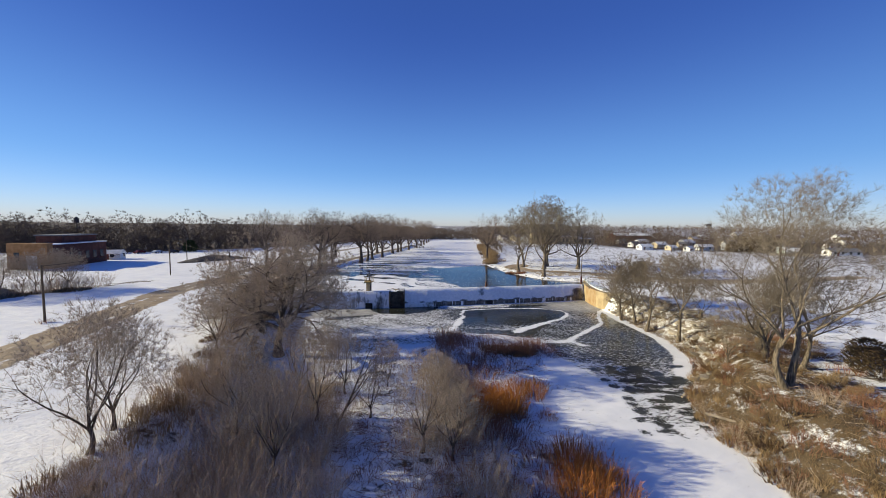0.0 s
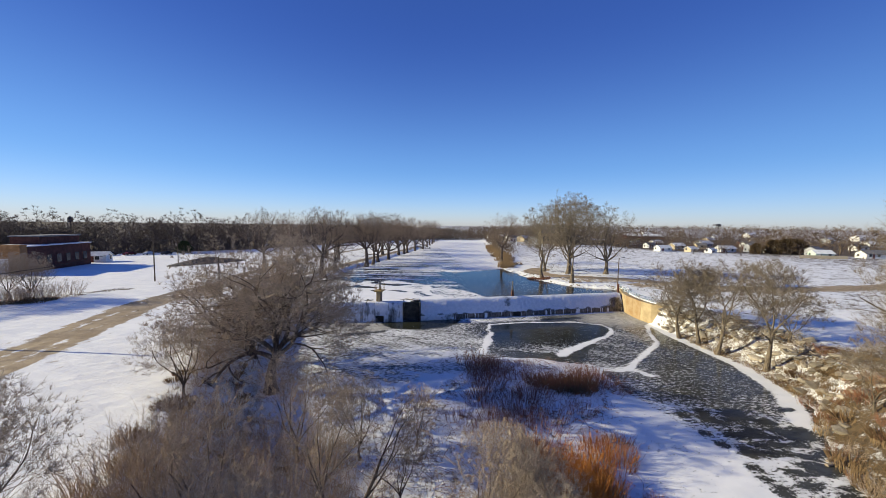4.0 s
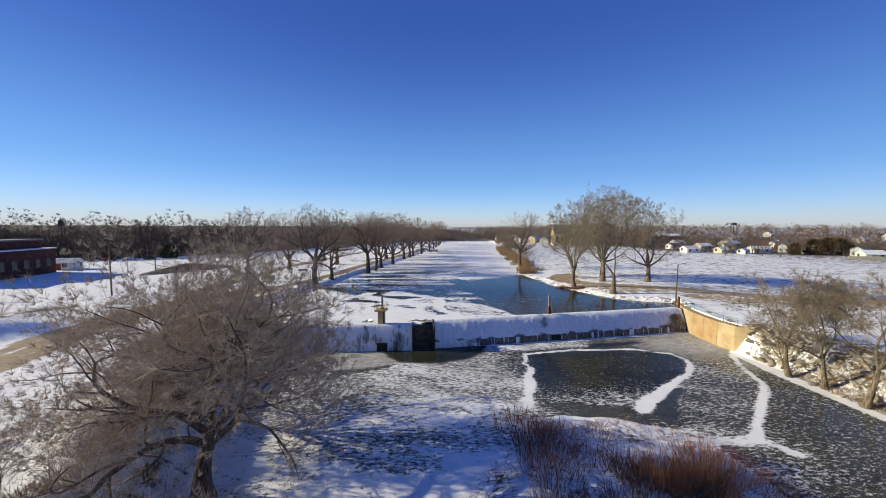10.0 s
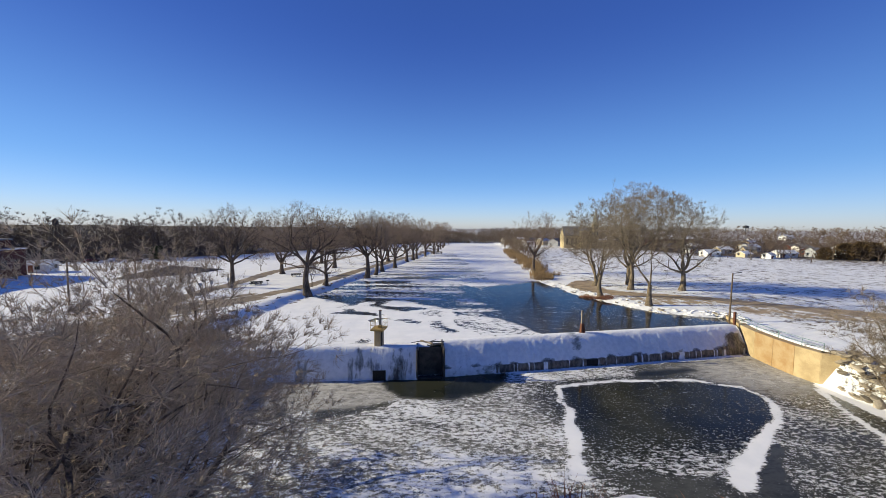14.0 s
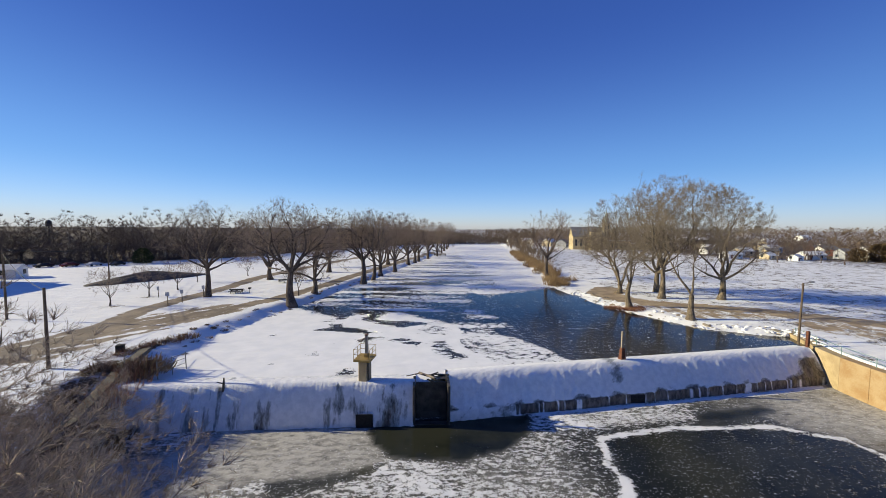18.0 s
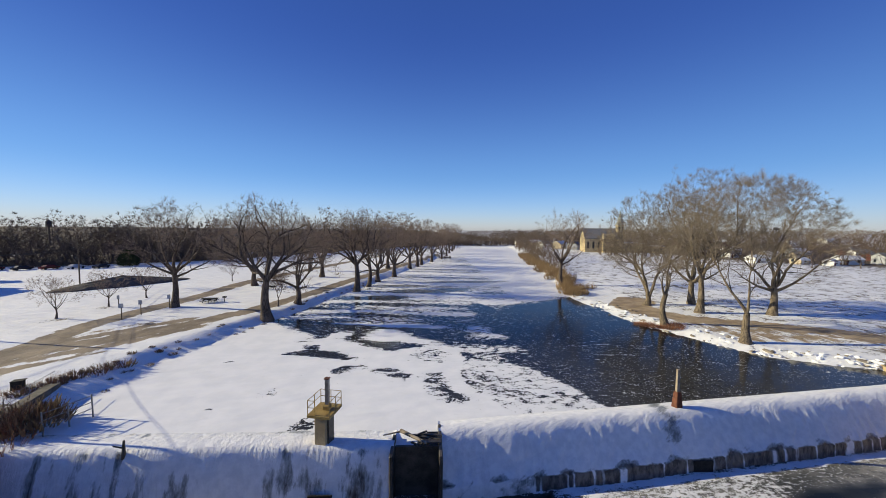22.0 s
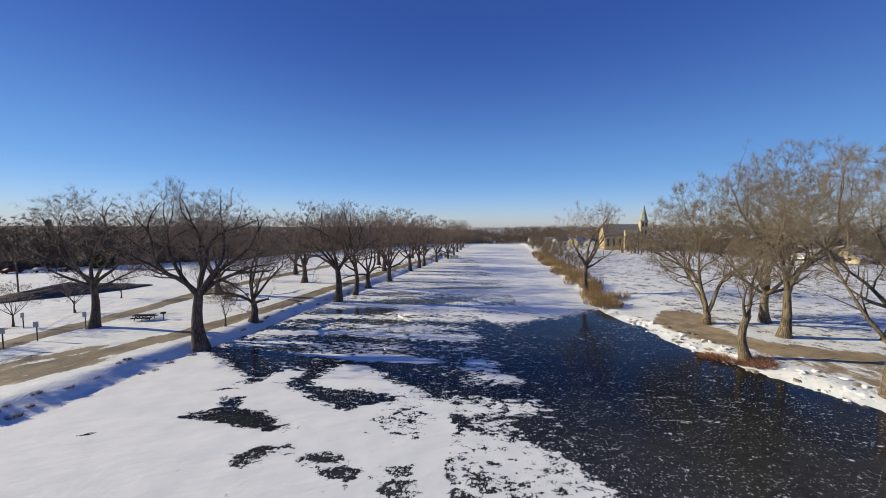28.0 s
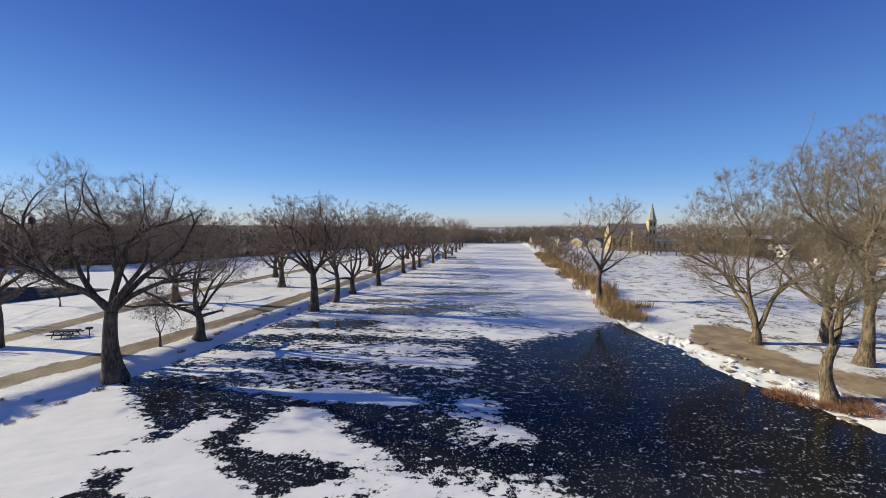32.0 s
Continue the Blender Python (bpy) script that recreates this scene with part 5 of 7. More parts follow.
for k, (x, y, h) in enumerate(((-33, 152, 14.5), (-41, 166, 14.0), (-13.5, 160, 15), (-17.2, 175, 14.5), (-10.0, 182, 15), (-7.5, 190, 15), (-6.0, 196, 14), (-22, 192, 14.5),
                               (-1.5, 210, 14.5), (-12, 218, 14), (3.5, 226, 14), (-24, 236, 15), (7, 246, 14), (10, 268, 14), (-8, 262, 14), (13, 288, 14), (16, 312, 14), (4, 300, 15))):
    plant(FAR_SET[k % 2], x, y, h * 1.32, 67 * k, "", 15)
# right group on the bank
plant(RIGHT_SET[0], 37.7, 95.7, 21.2, 0, "tall bare cottonwood forking low beside the sandy path", 20.5)
plant(RIGHT_SET[4], 54.5, 108.6, 21.0, 20, "", 19)
plant(RIGHT_SET[1], 43.8, 110.9, 25.2, 0, "", 20)
plant(RIGHT_SET[2], 38.8, 117.6, 21.0, 0, "many-stemmed bare cottonwood on the sandy turnaround", 17)
plant(RIGHT_SET[3], 33.0, 104.2, 12.6, 220, "smaller bare tree with a broken stub at the ice edge", 12)
plant(RIGHT_SET[4], 47.5, 117.5, 21.5, 200, "", 19)
plant(LEFT_SET[2], 31.5, 141.5, 17.2, 20, "lone bare tree among tan bank reeds", 14)
# rubble bank below the weir
for k, (x, y, h, m) in enumerate(((40.6, 62.6, 13.2, 0), (41.2, 59.3, 12.5, 1), (40.5, 55.3, 13.8, 0), (41.2, 48.9, 14.0, 1), (46.2, 50.6, 7.5, 2), (42.0, 64.5, 8, 2), (41.5, 36.5, 7.5, 2))):
    plant(LEAN_SET[m], x, y, h, (20, 0, 110, 40, 10, 200, 60)[k], "", (11.5, 12.0, 9.0)[m])
twins = [tree_mesh(25 + 2 * k, 17.0, 4.2 + 0.5 * k, 0.23, limbs, dict(FULL, twigs=3, side=2, twig=0.65), M_BARK_R, M_TWIG_R, "tall bare cottonwood stem leaning over the grassy bank", lean=lean, wide=0.40) for k, (limbs, lean) in enumerate(((TWIN_A, (-0.12, 0.0)), (TWIN_B, (0.10, 0.0))))]
plant(twins[0], 33.0, 26.7, 18.6, 0, "", 17)
plant(twins[1], 33.9, 27.1, 19.4, 0, "", 17)
plant(LEAN_SET[2], 36.0, 35.2, 6.5, 150, "", 9)
plant(LEAN_SET[0], 39.2, 30.2, 11.0, 190, "", 11.5)
plant(RIGHT_SET[2], 38.2, 33.0, 12.5, 90, "", 17)
# the old tree on the left bank below the weir, and saplings round it
wide = tree_mesh(61, 15.5, 3.6, 0.46, OLD_LIMBS, OLD, M_BARK_L, M_TWIG_OLD, "wide old bare tree leaning over the frozen pool", lean=(0.13, 0.05), wide=0.68, deep=0.5)
plant(wide, -19.0, 47.9, 18.0, 0, "", 15.5)
plant(wide, -25.0, 57.2, 13.0, 255, "spreading bare tree on the shaded bank by the abutment", 15.5)
plant(YOUNG_SET[2], -22.0, 38.6, 7.6, 60, "", 9)
plant(YOUNG_SET[2], -20.2, 21.2, 9.2, 160, "", 9)
plant(YOUNG_SET[2], -20.9, 23.8, 8.0, 250, "", 9)
leaner = tree_mesh(54, 8.5, 3.0, 0.12, [(-1, 1.0, 20, 34, 0.5), (-1, 0.8, 350, 44, 0.46), (-1, 0.9, 60, 26, 0.5), (-1, 0.6, 10, 50, 0.4)], dict(YOUNG, gap=(0.6, 0.45, 0.35, 0.3), fine=0.6), M_BARK_L, M_TWIG_L, "thin bare tree leaning low over the snowy island", lean=(0.5, 0.1), wide=0.7)
plant(leaner, -7.5, 30.0, 8.0, 0, "", 8.5)
for k, (x, y, h) in enumerate(((-58.0, 106.5, 6.4), (-57.4, 114.3, 6.2), (-57.4, 122.2, 6.4), (-53, 143.6, 6.0), (-50, 155, 6.5), (-60, 133, 5.5))):
    plant(YOUNG_SET[0], x, y, h, 50 * k, "", 6.2)
for k, (x, y, h) in enumerate(((-7.8, 36.0, 7.0), (-3.4, 37.4, 5.0), (0.1, 25.7, 8.0), (1.6, 27.6, 7.0), (3.2, 27.0, 6.5), (2.4, 24.6, 6.5), (-4.6, 31.0, 5.5), (-9.5, 31.0, 8.5), (-12.5, 36.0, 8.5), (-10.5, 24.0, 8.5), (-15.0, 28.0, 9.0))):
    plant(YOUNG_SET[2], x, y, h, 77 * k, "", 9)


# ---- thickets, willows, reeds and grass ----
def bush_mesh(seed, h, r, stems, twigs, material, label, name="bush", lean=0.35, thin=0.012):
    rng = random.Random(seed)
    m = Mass()
    for k in range(stems):
        a, q = rng.uniform(0, 6.28), r * math.sqrt(rng.random())
        p = Vector((q * math.cos(a), q * math.sin(a), -0.1))
        d = Vector((math.cos(a) * lean * q / r + rng.gauss(0, 0.13), math.sin(a) * lean * q / r + rng.gauss(0, 0.13), 1)).normalized()
        hh = h * rng.uniform(0.5, 1.05) * (1 - 0.3 * q / r)
        mid = p + d * hh * 0.5
        d2 = (d + Vector((rng.gauss(0, 0.16), rng.gauss(0, 0.16), 0))).normalized()
        girth = thin * (2.1 if k % 5 == 0 else 1.0)
        m.tube([p, mid, mid + d2 * hh * 0.5], [girth * 1.5, girth, girth * 0.4], 3)
        for j in range(twigs):
            t = rng.uniform(0.3, 1.0)
            at = p.lerp(mid, t * 2) if t < 0.5 else mid + d2 * hh * (t - 0.5)
            m.sliver(at, turned(rng, d2, radians(rng.uniform(12, 48)), rng.uniform(0, 6.28)), hh * rng.uniform(0.14, 0.32), thin * 0.7)
    return tagged(link_mesh(name, m.v, m.f, material, None), label, "bush", "bank bushes")


BUSHES = {"willow": [bush_mesh(61 + k, 2.3, 1.5, 150, 6, M_WILLOW, "dense orange-brown willow clump in snow", thin=0.013) for k in range(2)],
          "thicket": [bush_mesh(71 + k, 4.6, 1.9, 66, 20, M_THICKET, "tall grey-brown leafless thicket on the bank", "thicket", 0.45, 0.0085) for k in range(3)],
          "red": [bush_mesh(81 + k, 1.5, 1.5, 90, 5, M_REDTWIG, "low red-brown shrub on the snowy island", "shrub", 0.5, 0.0095) for k in range(2)],
          "russet": [bush_mesh(99, 1.0, 1.0, 190, 5, M_REDTWIG, "dense low russet shrub at the ice edge", "shrub", 0.9, 0.014)],
          "tussock": [bush_mesh(95 + k, 0.9, 0.9, 110, 2, M_GRASS, "tussock of tan-brown dead grass on the bank", "grass_tussock", 0.8, 0.02) for k in range(2)],
          "reed": [bush_mesh(91 + k, 2.2, 1.5, 76, 3, M_REED, "tan dry reeds and brush along the bank", "reed_clump", 0.3, 0.022) for k in range(2)]}
SIZE = {"russet": 1.0, "tussock": 0.9, "willow": 2.3, "thicket": 4.6, "red": 1.5, "reed": 2.2}
first_used = set()


def bush(kind, x, y, h, k, z=None, wide=1.0):
    model = BUSHES[kind][k % len(BUSHES[kind])]
    s = h / SIZE[kind]
    m = pose(x, y, float(ground_z(x, y)) if z is None else z, 0, 0, 73 * k)
    ob = copy_thing(model, m) if model.name in first_used else model
    first_used.add(model.name)
    ob.matrix_basis = m
    ob.scale = (s * wide, s * wide, s)


rng = random.Random(5)
for k, (x, y, h) in enumerate(((4.5, 31, 2.6), (6.0, 33, 2.5), (5.0, 34.5, 2.2), (11.0, 35.5, 1.9), (12.4, 34.2, 1.8), (13.2, 36.2, 1.6), (11.8, 22.0, 2.2), (13.4, 23.0, 2.3), (12.2, 24.5, 2.2), (10.5, 20.0, 2.2), (14.2, 21.4, 2.0), (12.2, 30.0, 1.2), (3.8, 29.5, 2.0))):
    bush("willow", x, y, h, k)
for k, (x, y, h) in enumerate(((7, 43, 1.6), (9, 45, 1.5), (11.5, 46.5, 1.5), (14, 47.6, 1.5), (16.2, 48.6, 1.4), (18.2, 49.0, 1.3), (21.4, 48.0, 1.4), (22.4, 48.4, 1.0), (4.6, 51, 1.4), (6.2, 53.5, 1.2), (5.0, 47.0, 1.5), (8.2, 49.5, 1.2), (3.6, 44.5, 1.4), (5.2, 40.5, 1.3),
                              (9.6, 40.5, 1.3), (7.4, 37.6, 1.7), (0.8, 40.4, 1.1), (12.6, 41.5, 1.2), (3.4, 24.4, 1.1), (6.6, 26.6, 1.4), (8.4, 28.8, 1.5), (6.4, 20.6, 1.0), (9.2, 23.6, 1.2), (-1.0, 22.0, 1.0), (2.0, 19.0, 0.9), (15.6, 45.2, 1.0), (10.6, 52.0, 1.0))):
    bush("red", x, y, h * 1.3, k)
for k in range(66):
    y = rng.uniform(9, 37)
    x = float(np.interp(y, (12, 30, 44), (-13.5, -12.5, -13.5))) + rng.gauss(0, 3.2)
    bush("thicket", x, y, rng.uniform(3.0, 5.2) * (1.0 if y < 32 else 0.7), k)
for k, (x, y, h) in enumerate(((1.2, 27.6, 4.4), (2.8, 28.8, 3.8), (3.4, 26.4, 3.6), (4.2, 28.0, 3.4), (0.2, 25.4, 4.0), (4.0, 22.6, 2.6), (-23.2, 44.5, 3.4), (-24.5, 48.0, 3.6), (-26.5, 53.0, 3.2), (-21.5, 54.5, 2.0))):
    bush("thicket", x, y, h, k)
for k in range(84):
    y = 128 + 125 * (k / 84) ** 1.2
    bush("reed", float(RIGHT_TOE(y)) + rng.uniform(0.6, 5.5), y, rng.uniform(1.6, 2.6) * (1.0 if y < 150 else 1.35), k)
for k, (x, y) in enumerate(((28.8, 133), (30.4, 134.2), (32.6, 134.8), (34.6, 135.6), (36.6, 136.4), (29.4, 131.0), (31.0, 129.4))):
    bush("reed", x, y, rng.uniform(1.6, 2.4), k)
for k, (x, y) in enumerate(((30.2, 105.8), (31.0, 105.0), (31.6, 104.6), (32.2, 103.6), (32.8, 103.0), (33.6, 102.4), (34.2, 103.2), (31.2, 106.0))):
    bush("russet", x, y, rng.uniform(0.7, 1.0), k)
for k in range(44):
    y = 84 + 60 * rng.random() ** 1.3
    f = rng.random()
    bush("tussock", float(LEFT_TOP(y)) * (1 - f) + float(LEFT_TOE(y)) * f, y, rng.uniform(0.2, 0.42), k)
for k in range(10):
    bush("tussock" if k % 2 else "red", -36.4 + 0.30 * k + rng.uniform(-0.4, 0.4), 82 + 0.8 * k, 0.9, k)


for k in range(110):
    y = rng.uniform(10, 48)
    x = float(RIGHT_TOE(y)) + 0.6 + 16 * rng.random() ** 1.5
    if (x - 33.4) ** 2 + (y - 26.9) ** 2 > 2:
        kind = ("tussock", "red", "red", "tussock", "red", "thicket")[k % 6]
        bush(kind, x, y, rng.uniform(0.6, 1.3) * (1.7 if kind == "thicket" else 1.0), k)
for k in range(16):
    bush("thicket", rng.uniform(-1, 5.5), rng.uniform(15, 28), rng.uniform(1.8, 3.2), k)
for k in range(12):
    bush("thicket", rng.uniform(-9, -5.5), rng.uniform(14, 34), rng.uniform(1.8, 3.2), k)
for k in range(46):
    bush("red", rng.uniform(1.8, 10), rng.uniform(17, 46), rng.uniform(0.9, 1.7), k)
for k in range(22):
    bush("red", rng.uniform(-6, 2), rng.uniform(15, 30), rng.uniform(0.5, 1.0), k)
for k, (x, y, h) in enumerate(((13.0, 35.6, 1.7), (14.4, 36.2, 1.8), (15.6, 36.4, 1.7), (16.8, 35.8, 1.4), (13.8, 34.6, 1.4), (5.2, 30.2, 2.0), (4.4, 31.4, 2.2), (5.0, 32.6, 2.0), (6.4, 26.8, 1.7), (7.2, 27.6, 1.5), (5.8, 28.2, 1.6))):
    bush("red", x, y, h, k)
for k, (x, y) in enumerate(((12.2, 46.8), (13.0, 47.4), (13.8, 46.6), (14.6, 47.2), (15.4, 46.4), (15.8, 47.4), (12.8, 46.0), (14.2, 45.8), (19.2, 46.0), (19.8, 45.4), (11.2, 47.6), (10.2, 48.6))):
    bush("red", x, y, rng.uniform(1.3, 1.8), k)
    bush("tussock", x + 0.4, y - 0.5, rng.uniform(0.8, 1.2), k)
for k, (x, y) in enumerate(((14.0, 28.4), (14.4, 29.4), (14.8, 30.6), (14.6, 31.8), (14.0, 33.0), (13.4, 30.2), (15.0, 29.0), (14.2, 34.0))):
    bush("reed", x, y, rng.uniform(1.0, 1.5), k)
for k in range(120):
    y = rng.uniform(8, 47)
    x = float(RIGHT_TOE(y)) + 0.4 + 15 * rng.random() ** 1.2
    if (x - 33.4) ** 2 + (y - 26.9) ** 2 > 2:
        bush("red" if k % 4 == 0 else "reed", x, y, rng.uniform(0.6, 1.2), k)
for k in range(34):                         # golden grass along the thicket's edge
    y = rng.uniform(10, 40)
    bush("reed", float(np.interp(y, (10, 40), (-18.5, -20.0))) + rng.gauss(0, 1.0), y, rng.uniform(0.8, 1.4), k)
for k, (x, y) in enumerate(((6.4, 30.6), (7.4, 31.4), (8.2, 30.8), (8.8, 32.0), (9.2, 31.2), (7.8, 32.6), (6.8, 32.4), (9.0, 33.0), (11.0, 21.0), (12.8, 20.4), (13.0, 22.0), (11.4, 23.4), (14.0, 24.2))):
    bush("willow", x, y, rng.uniform(2.0, 2.6), k)
for k in range(24):
    y = rng.uniform(30, 58)
    bush("tussock", float(LEFT_TOP(y)) + rng.uniform(-1.0, 5.0), y, rng.uniform(0.5, 1.0), k)
for k, (x, y) in enumerate(((4.2, 48.5), (4.8, 49.8), (5.6, 51.4), (6.6, 50.6), (5.2, 52.8), (7.2, 52.4), (4.4, 54.0), (14.6, 46.2), (15.6, 47.4), (17.0, 47.8), (12.6, 47.4), (11.0, 48.2), (16.6, 46.4), (19.0, 47.6))):
    bush("red", x, y, rng.uniform(1.6, 2.3), k)


def grass_field(name, n, place, h, material, label, seed):
    rng = random.Random(seed)
    xs, ys = [], []
    while len(xs) < n:
        x, y = place(rng)
        xs.append(x)
        ys.append(y)
    zs = ground_z(np.array(xs), np.array(ys))
    m = Mass()
    for x, y, z in zip(xs, ys, zs):
        for k in range(4):
            d = Vector((rng.gauss(0, 0.5), rng.gauss(0, 0.5), 1)).normalized()
            m.sliver(Vector((x + rng.gauss(0, 0.12), y + rng.gauss(0, 0.12), z - 0.05)), d, h * rng.uniform(0.4, 1.2), 0.009)
    return tagged(link_mesh(name, m.v, m.f, material), label, "grass", kind="stuff")


def on_right(r):
    y = r.uniform(10, 64)
    a, b = float(RIGHT_TOE(y)), float(RIGHT_TOP(y))
    return a + 0.4 + (b - a + 5) * r.random() ** 1.2 * (1.0 if y < 42 else 0.55), y


def on_left(r):
    y = r.uniform(12, 58)
    a, b = float(LEFT_TOP(y)), float(LEFT_TOE(y))
    return a - 0.8 + (b - a) * r.random(), y


def on_isle(r):
    y = r.uniform(14, 55)
    a, b = float(ISLE_L(y)), float(ISLE_R(y))
    return max(a, -12) + 0.5 + (b - max(a, -12) - 0.5) * r.random(), y


grass_field("bank_grass", 12000, on_right, 0.55, M_GRASS, "dry golden-brown grass on the river bank", 1)
grass_field("bank_grass", 4000, on_left, 0.6, M_GRASS, "dry golden-brown grass on the steep bank", 2)
grass_field("bank_grass", 6000, lambda r: (r.uniform(-20, -8), r.uniform(6, 42)), 0.9, M_REED, "tall dry tan grass under the thicket", 4)
grass_field("island_weeds", 3000, on_isle, 0.5, M_REDTWIG, "dry brown weeds on the snowy island", 3)


def litter(name, n, place, length, material, label, seed):
    """Dead sticks that lie on the snow."""
    r = random.Random(seed)
    spots = [place(r) for k in range(n)]
    zs = ground_z(np.array([p[0] for p in spots]), np.array([p[1] for p in spots]))
    m = Mass()
    for (x, y), z in zip(spots, zs):
        a, ln = r.uniform(0, 6.28), length * r.uniform(0.3, 1.3) ** 1.5
        d = Vector((math.cos(a), math.sin(a), r.uniform(0.02, 0.5))).normalized()
        p = Vector((x, y, z + 0.03))
        q = p + d * ln
        m.tube([p, p.lerp(q, 0.5) + Vector((r.gauss(0, 0.08), r.gauss(0, 0.08), 0.05)) * ln, q], [0.022, 0.016, 0.006], 3)
    return tagged(link_mesh(name, m.v, m.f, material), label, "dead wood", kind="stuff")


litter("dead_sticks", 2600, on_isle, 1.1, M_REDTWIG, "dead brown sticks strewn over the snowy island", 21)
litter("dead_sticks", 700, lambda r: (r.uniform(-8, 9), r.uniform(14, 34)), 2.0, M_TWIG_OLD, "grey fallen branches lying in the island brush", 22)
litter("dead_sticks", 1200, on_right, 1.2, M_TWIG_OLD, "grey driftwood sticks on the rubble bank", 23)


# fallen branches at the water's edge
def fallen_log(x, y, turn, length, r, label):
    ob = thing("fallen_log", x, y, float(ground_z(x, y)) + r * 0.6, label, "log", "fallen logs", turn)
    part("log", rod_bm((-length / 2, 0, 0), (length / 2, 0, 0.12), r, r * 0.6), M_WOOD, ob)
    part("branch_stub", rod_bm((length * 0.2, 0, 0.05), (length * 0.35, length * 0.16, 0.3), r * 0.45, r * 0.2), M_WOOD, ob)


for k, (x, y, a, ln) in enumerate(((30.2, 33.6, 20, 3.0), (29.4, 32.8, 5, 2.4), (28.0, 27.0, -50, 3.4), (27.2, 25.4, -60, 2.6), (37.5, 22.5, 40, 3.6), (43.5, 52.0, 110, 3.4), (42.6, 55.8, 35, 2.8), (44.8, 47.0, 60, 3.0), (42.8, 61.5, 80, 2.6), (-19.0, 62.5, 30, 2.4))):
    fallen_log(x, y, a, ln, 0.12 + 0.02 * (k % 3), "bare grey fallen log on the frozen bank")


# abutment brush, thickened to darken the slope where tree and bank shade lies
for k in range(40):
    y = rng.uniform(62, 80)
    bush(("thicket", "red", "tussock")[k % 3], float(np.interp(y, (62, 66, 74, 79, 84), (-27.2, -28.6, -30.6, -32.4, -34.0))) + rng.gauss(0.2, 0.5), y, rng.uniform(0.8, 1.8), k, z=max(-3.2, float(WALL_TOP(np.interp(y, (66.4, 84), (0, 4))) - 0.3 if k % 2 else ground_z(-29.0 - (y - 66) * 0.3, y))))
for k in range(26):
    y = rng.uniform(57, 79)
    x = float(np.interp(y, (57, 66, 79), (-25.0, -29.5, -34.5))) - abs(rng.gauss(0, 1.3))
    kind = ("red", "tussock", "thicket", "red")[k % 4]
    bush(kind, x, y, rng.uniform(0.7, 1.3) * (1.6 if kind == "thicket" else 1.0), k)
for k, (x, y, a, ln) in enumerate(((-28.5, 62.0, 60, 4.2), (-29.8, 65.5, 75, 3.6), (-31.2, 70.5, 40, 4.0), (-30.4, 68.0, 110, 3.0), (-32.6, 75.0, 65, 3.4), (-27.0, 60.0, 20, 3.0))):
    fallen_log(x, y, a, ln, 0.13, "grey fallen log on the shaded bank by the abutment")
litter("dead_sticks", 420, lambda r: (lambda y: (float(np.interp(y, (56, 66, 80), (-24.5, -29.0, -34.0))) - 3.2 * r.random(), y))(r.uniform(56, 80)), 1.6, M_TWIG_OLD, "grey dead branches on the shaded bank", 24)


# ---- far woods ----
def far_model(seed, h, limbs, thin, twigs, open_up=1.0, twig=0.10):
    """The verts and faces of one small bare tree, to be repeated in a far wood."""
    kit = dict(LIGHT, gap=(h * 0.15 * open_up, h * 0.12 * open_up, h, h), fine=h * 0.13 * open_up, twigs=twigs, side=2, twig=h * twig, thin=thin, sides=3)
    ob = tree_mesh(seed, h, h * 0.16, h * 0.022, round_limbs(seed, limbs, 40, 0.46, 1), kit, M_BARK_L, M_TWIG_L, "far tree", wide=0.42)
    verts, tris = [], []
    for child in list(ob.children):
        me = child.data
        me.calc_loop_triangles()
        co = np.empty(len(me.vertices) * 3)
        me.vertices.foreach_get("co", co)
        t = np.empty(len(me.loop_triangles) * 3, np.int32)
        me.loop_triangles.foreach_get("vertices", t)
        tris.append(t.reshape(-1, 3) + sum(len(v) for v in verts))
        verts.append(co.reshape(-1, 3))
        bpy.data.objects.remove(child)
        bpy.data.meshes.remove(me)
    bpy.data.objects.remove(ob)
    verts = np.vstack(verts)
    return verts / verts[:, 2].max(), np.vstack(tris)


FAR_MODELS = [far_model(71 + k, 14.0, 5, 0.026, 4, 0.9, 0.06) for k in range(3)]
FAR_SMALL = [far_model(81 + k, 8.0, 3, 0.036, 3, 1.4) for k in range(2)]
FAR_TINY = [far_model(91 + k, 8.0, 3, 0.085, 3, 2.4) for k in range(2)]


def woods(name, spots, label, material, seed, models, sunk=0.0):
    """Many far bare trees in one mesh."""
    rng = random.Random(seed)
    verts, tris, count = [], [], 0
    for k, (x, y, h) in enumerate(spots):
        v, t = models[k % len(models)]
        a = rng.uniform(0, 6.28)
        c, s, w = math.cos(a), math.sin(a), h * rng.uniform(1.0, 1.55)
        z = float(ground_z(x, y)) - 0.2 - sunk * h
        verts.append(np.stack([x + w * (c * v[:, 0] - s * v[:, 1]), y + w * (s * v[:, 0] + c * v[:, 1]), z + h * v[:, 2]], 1))
        tris.append(t + count)
        count += len(v)
    return tagged(link_tris(name, np.vstack(verts), np.vstack(tris), material), label, "woods", kind="stuff")


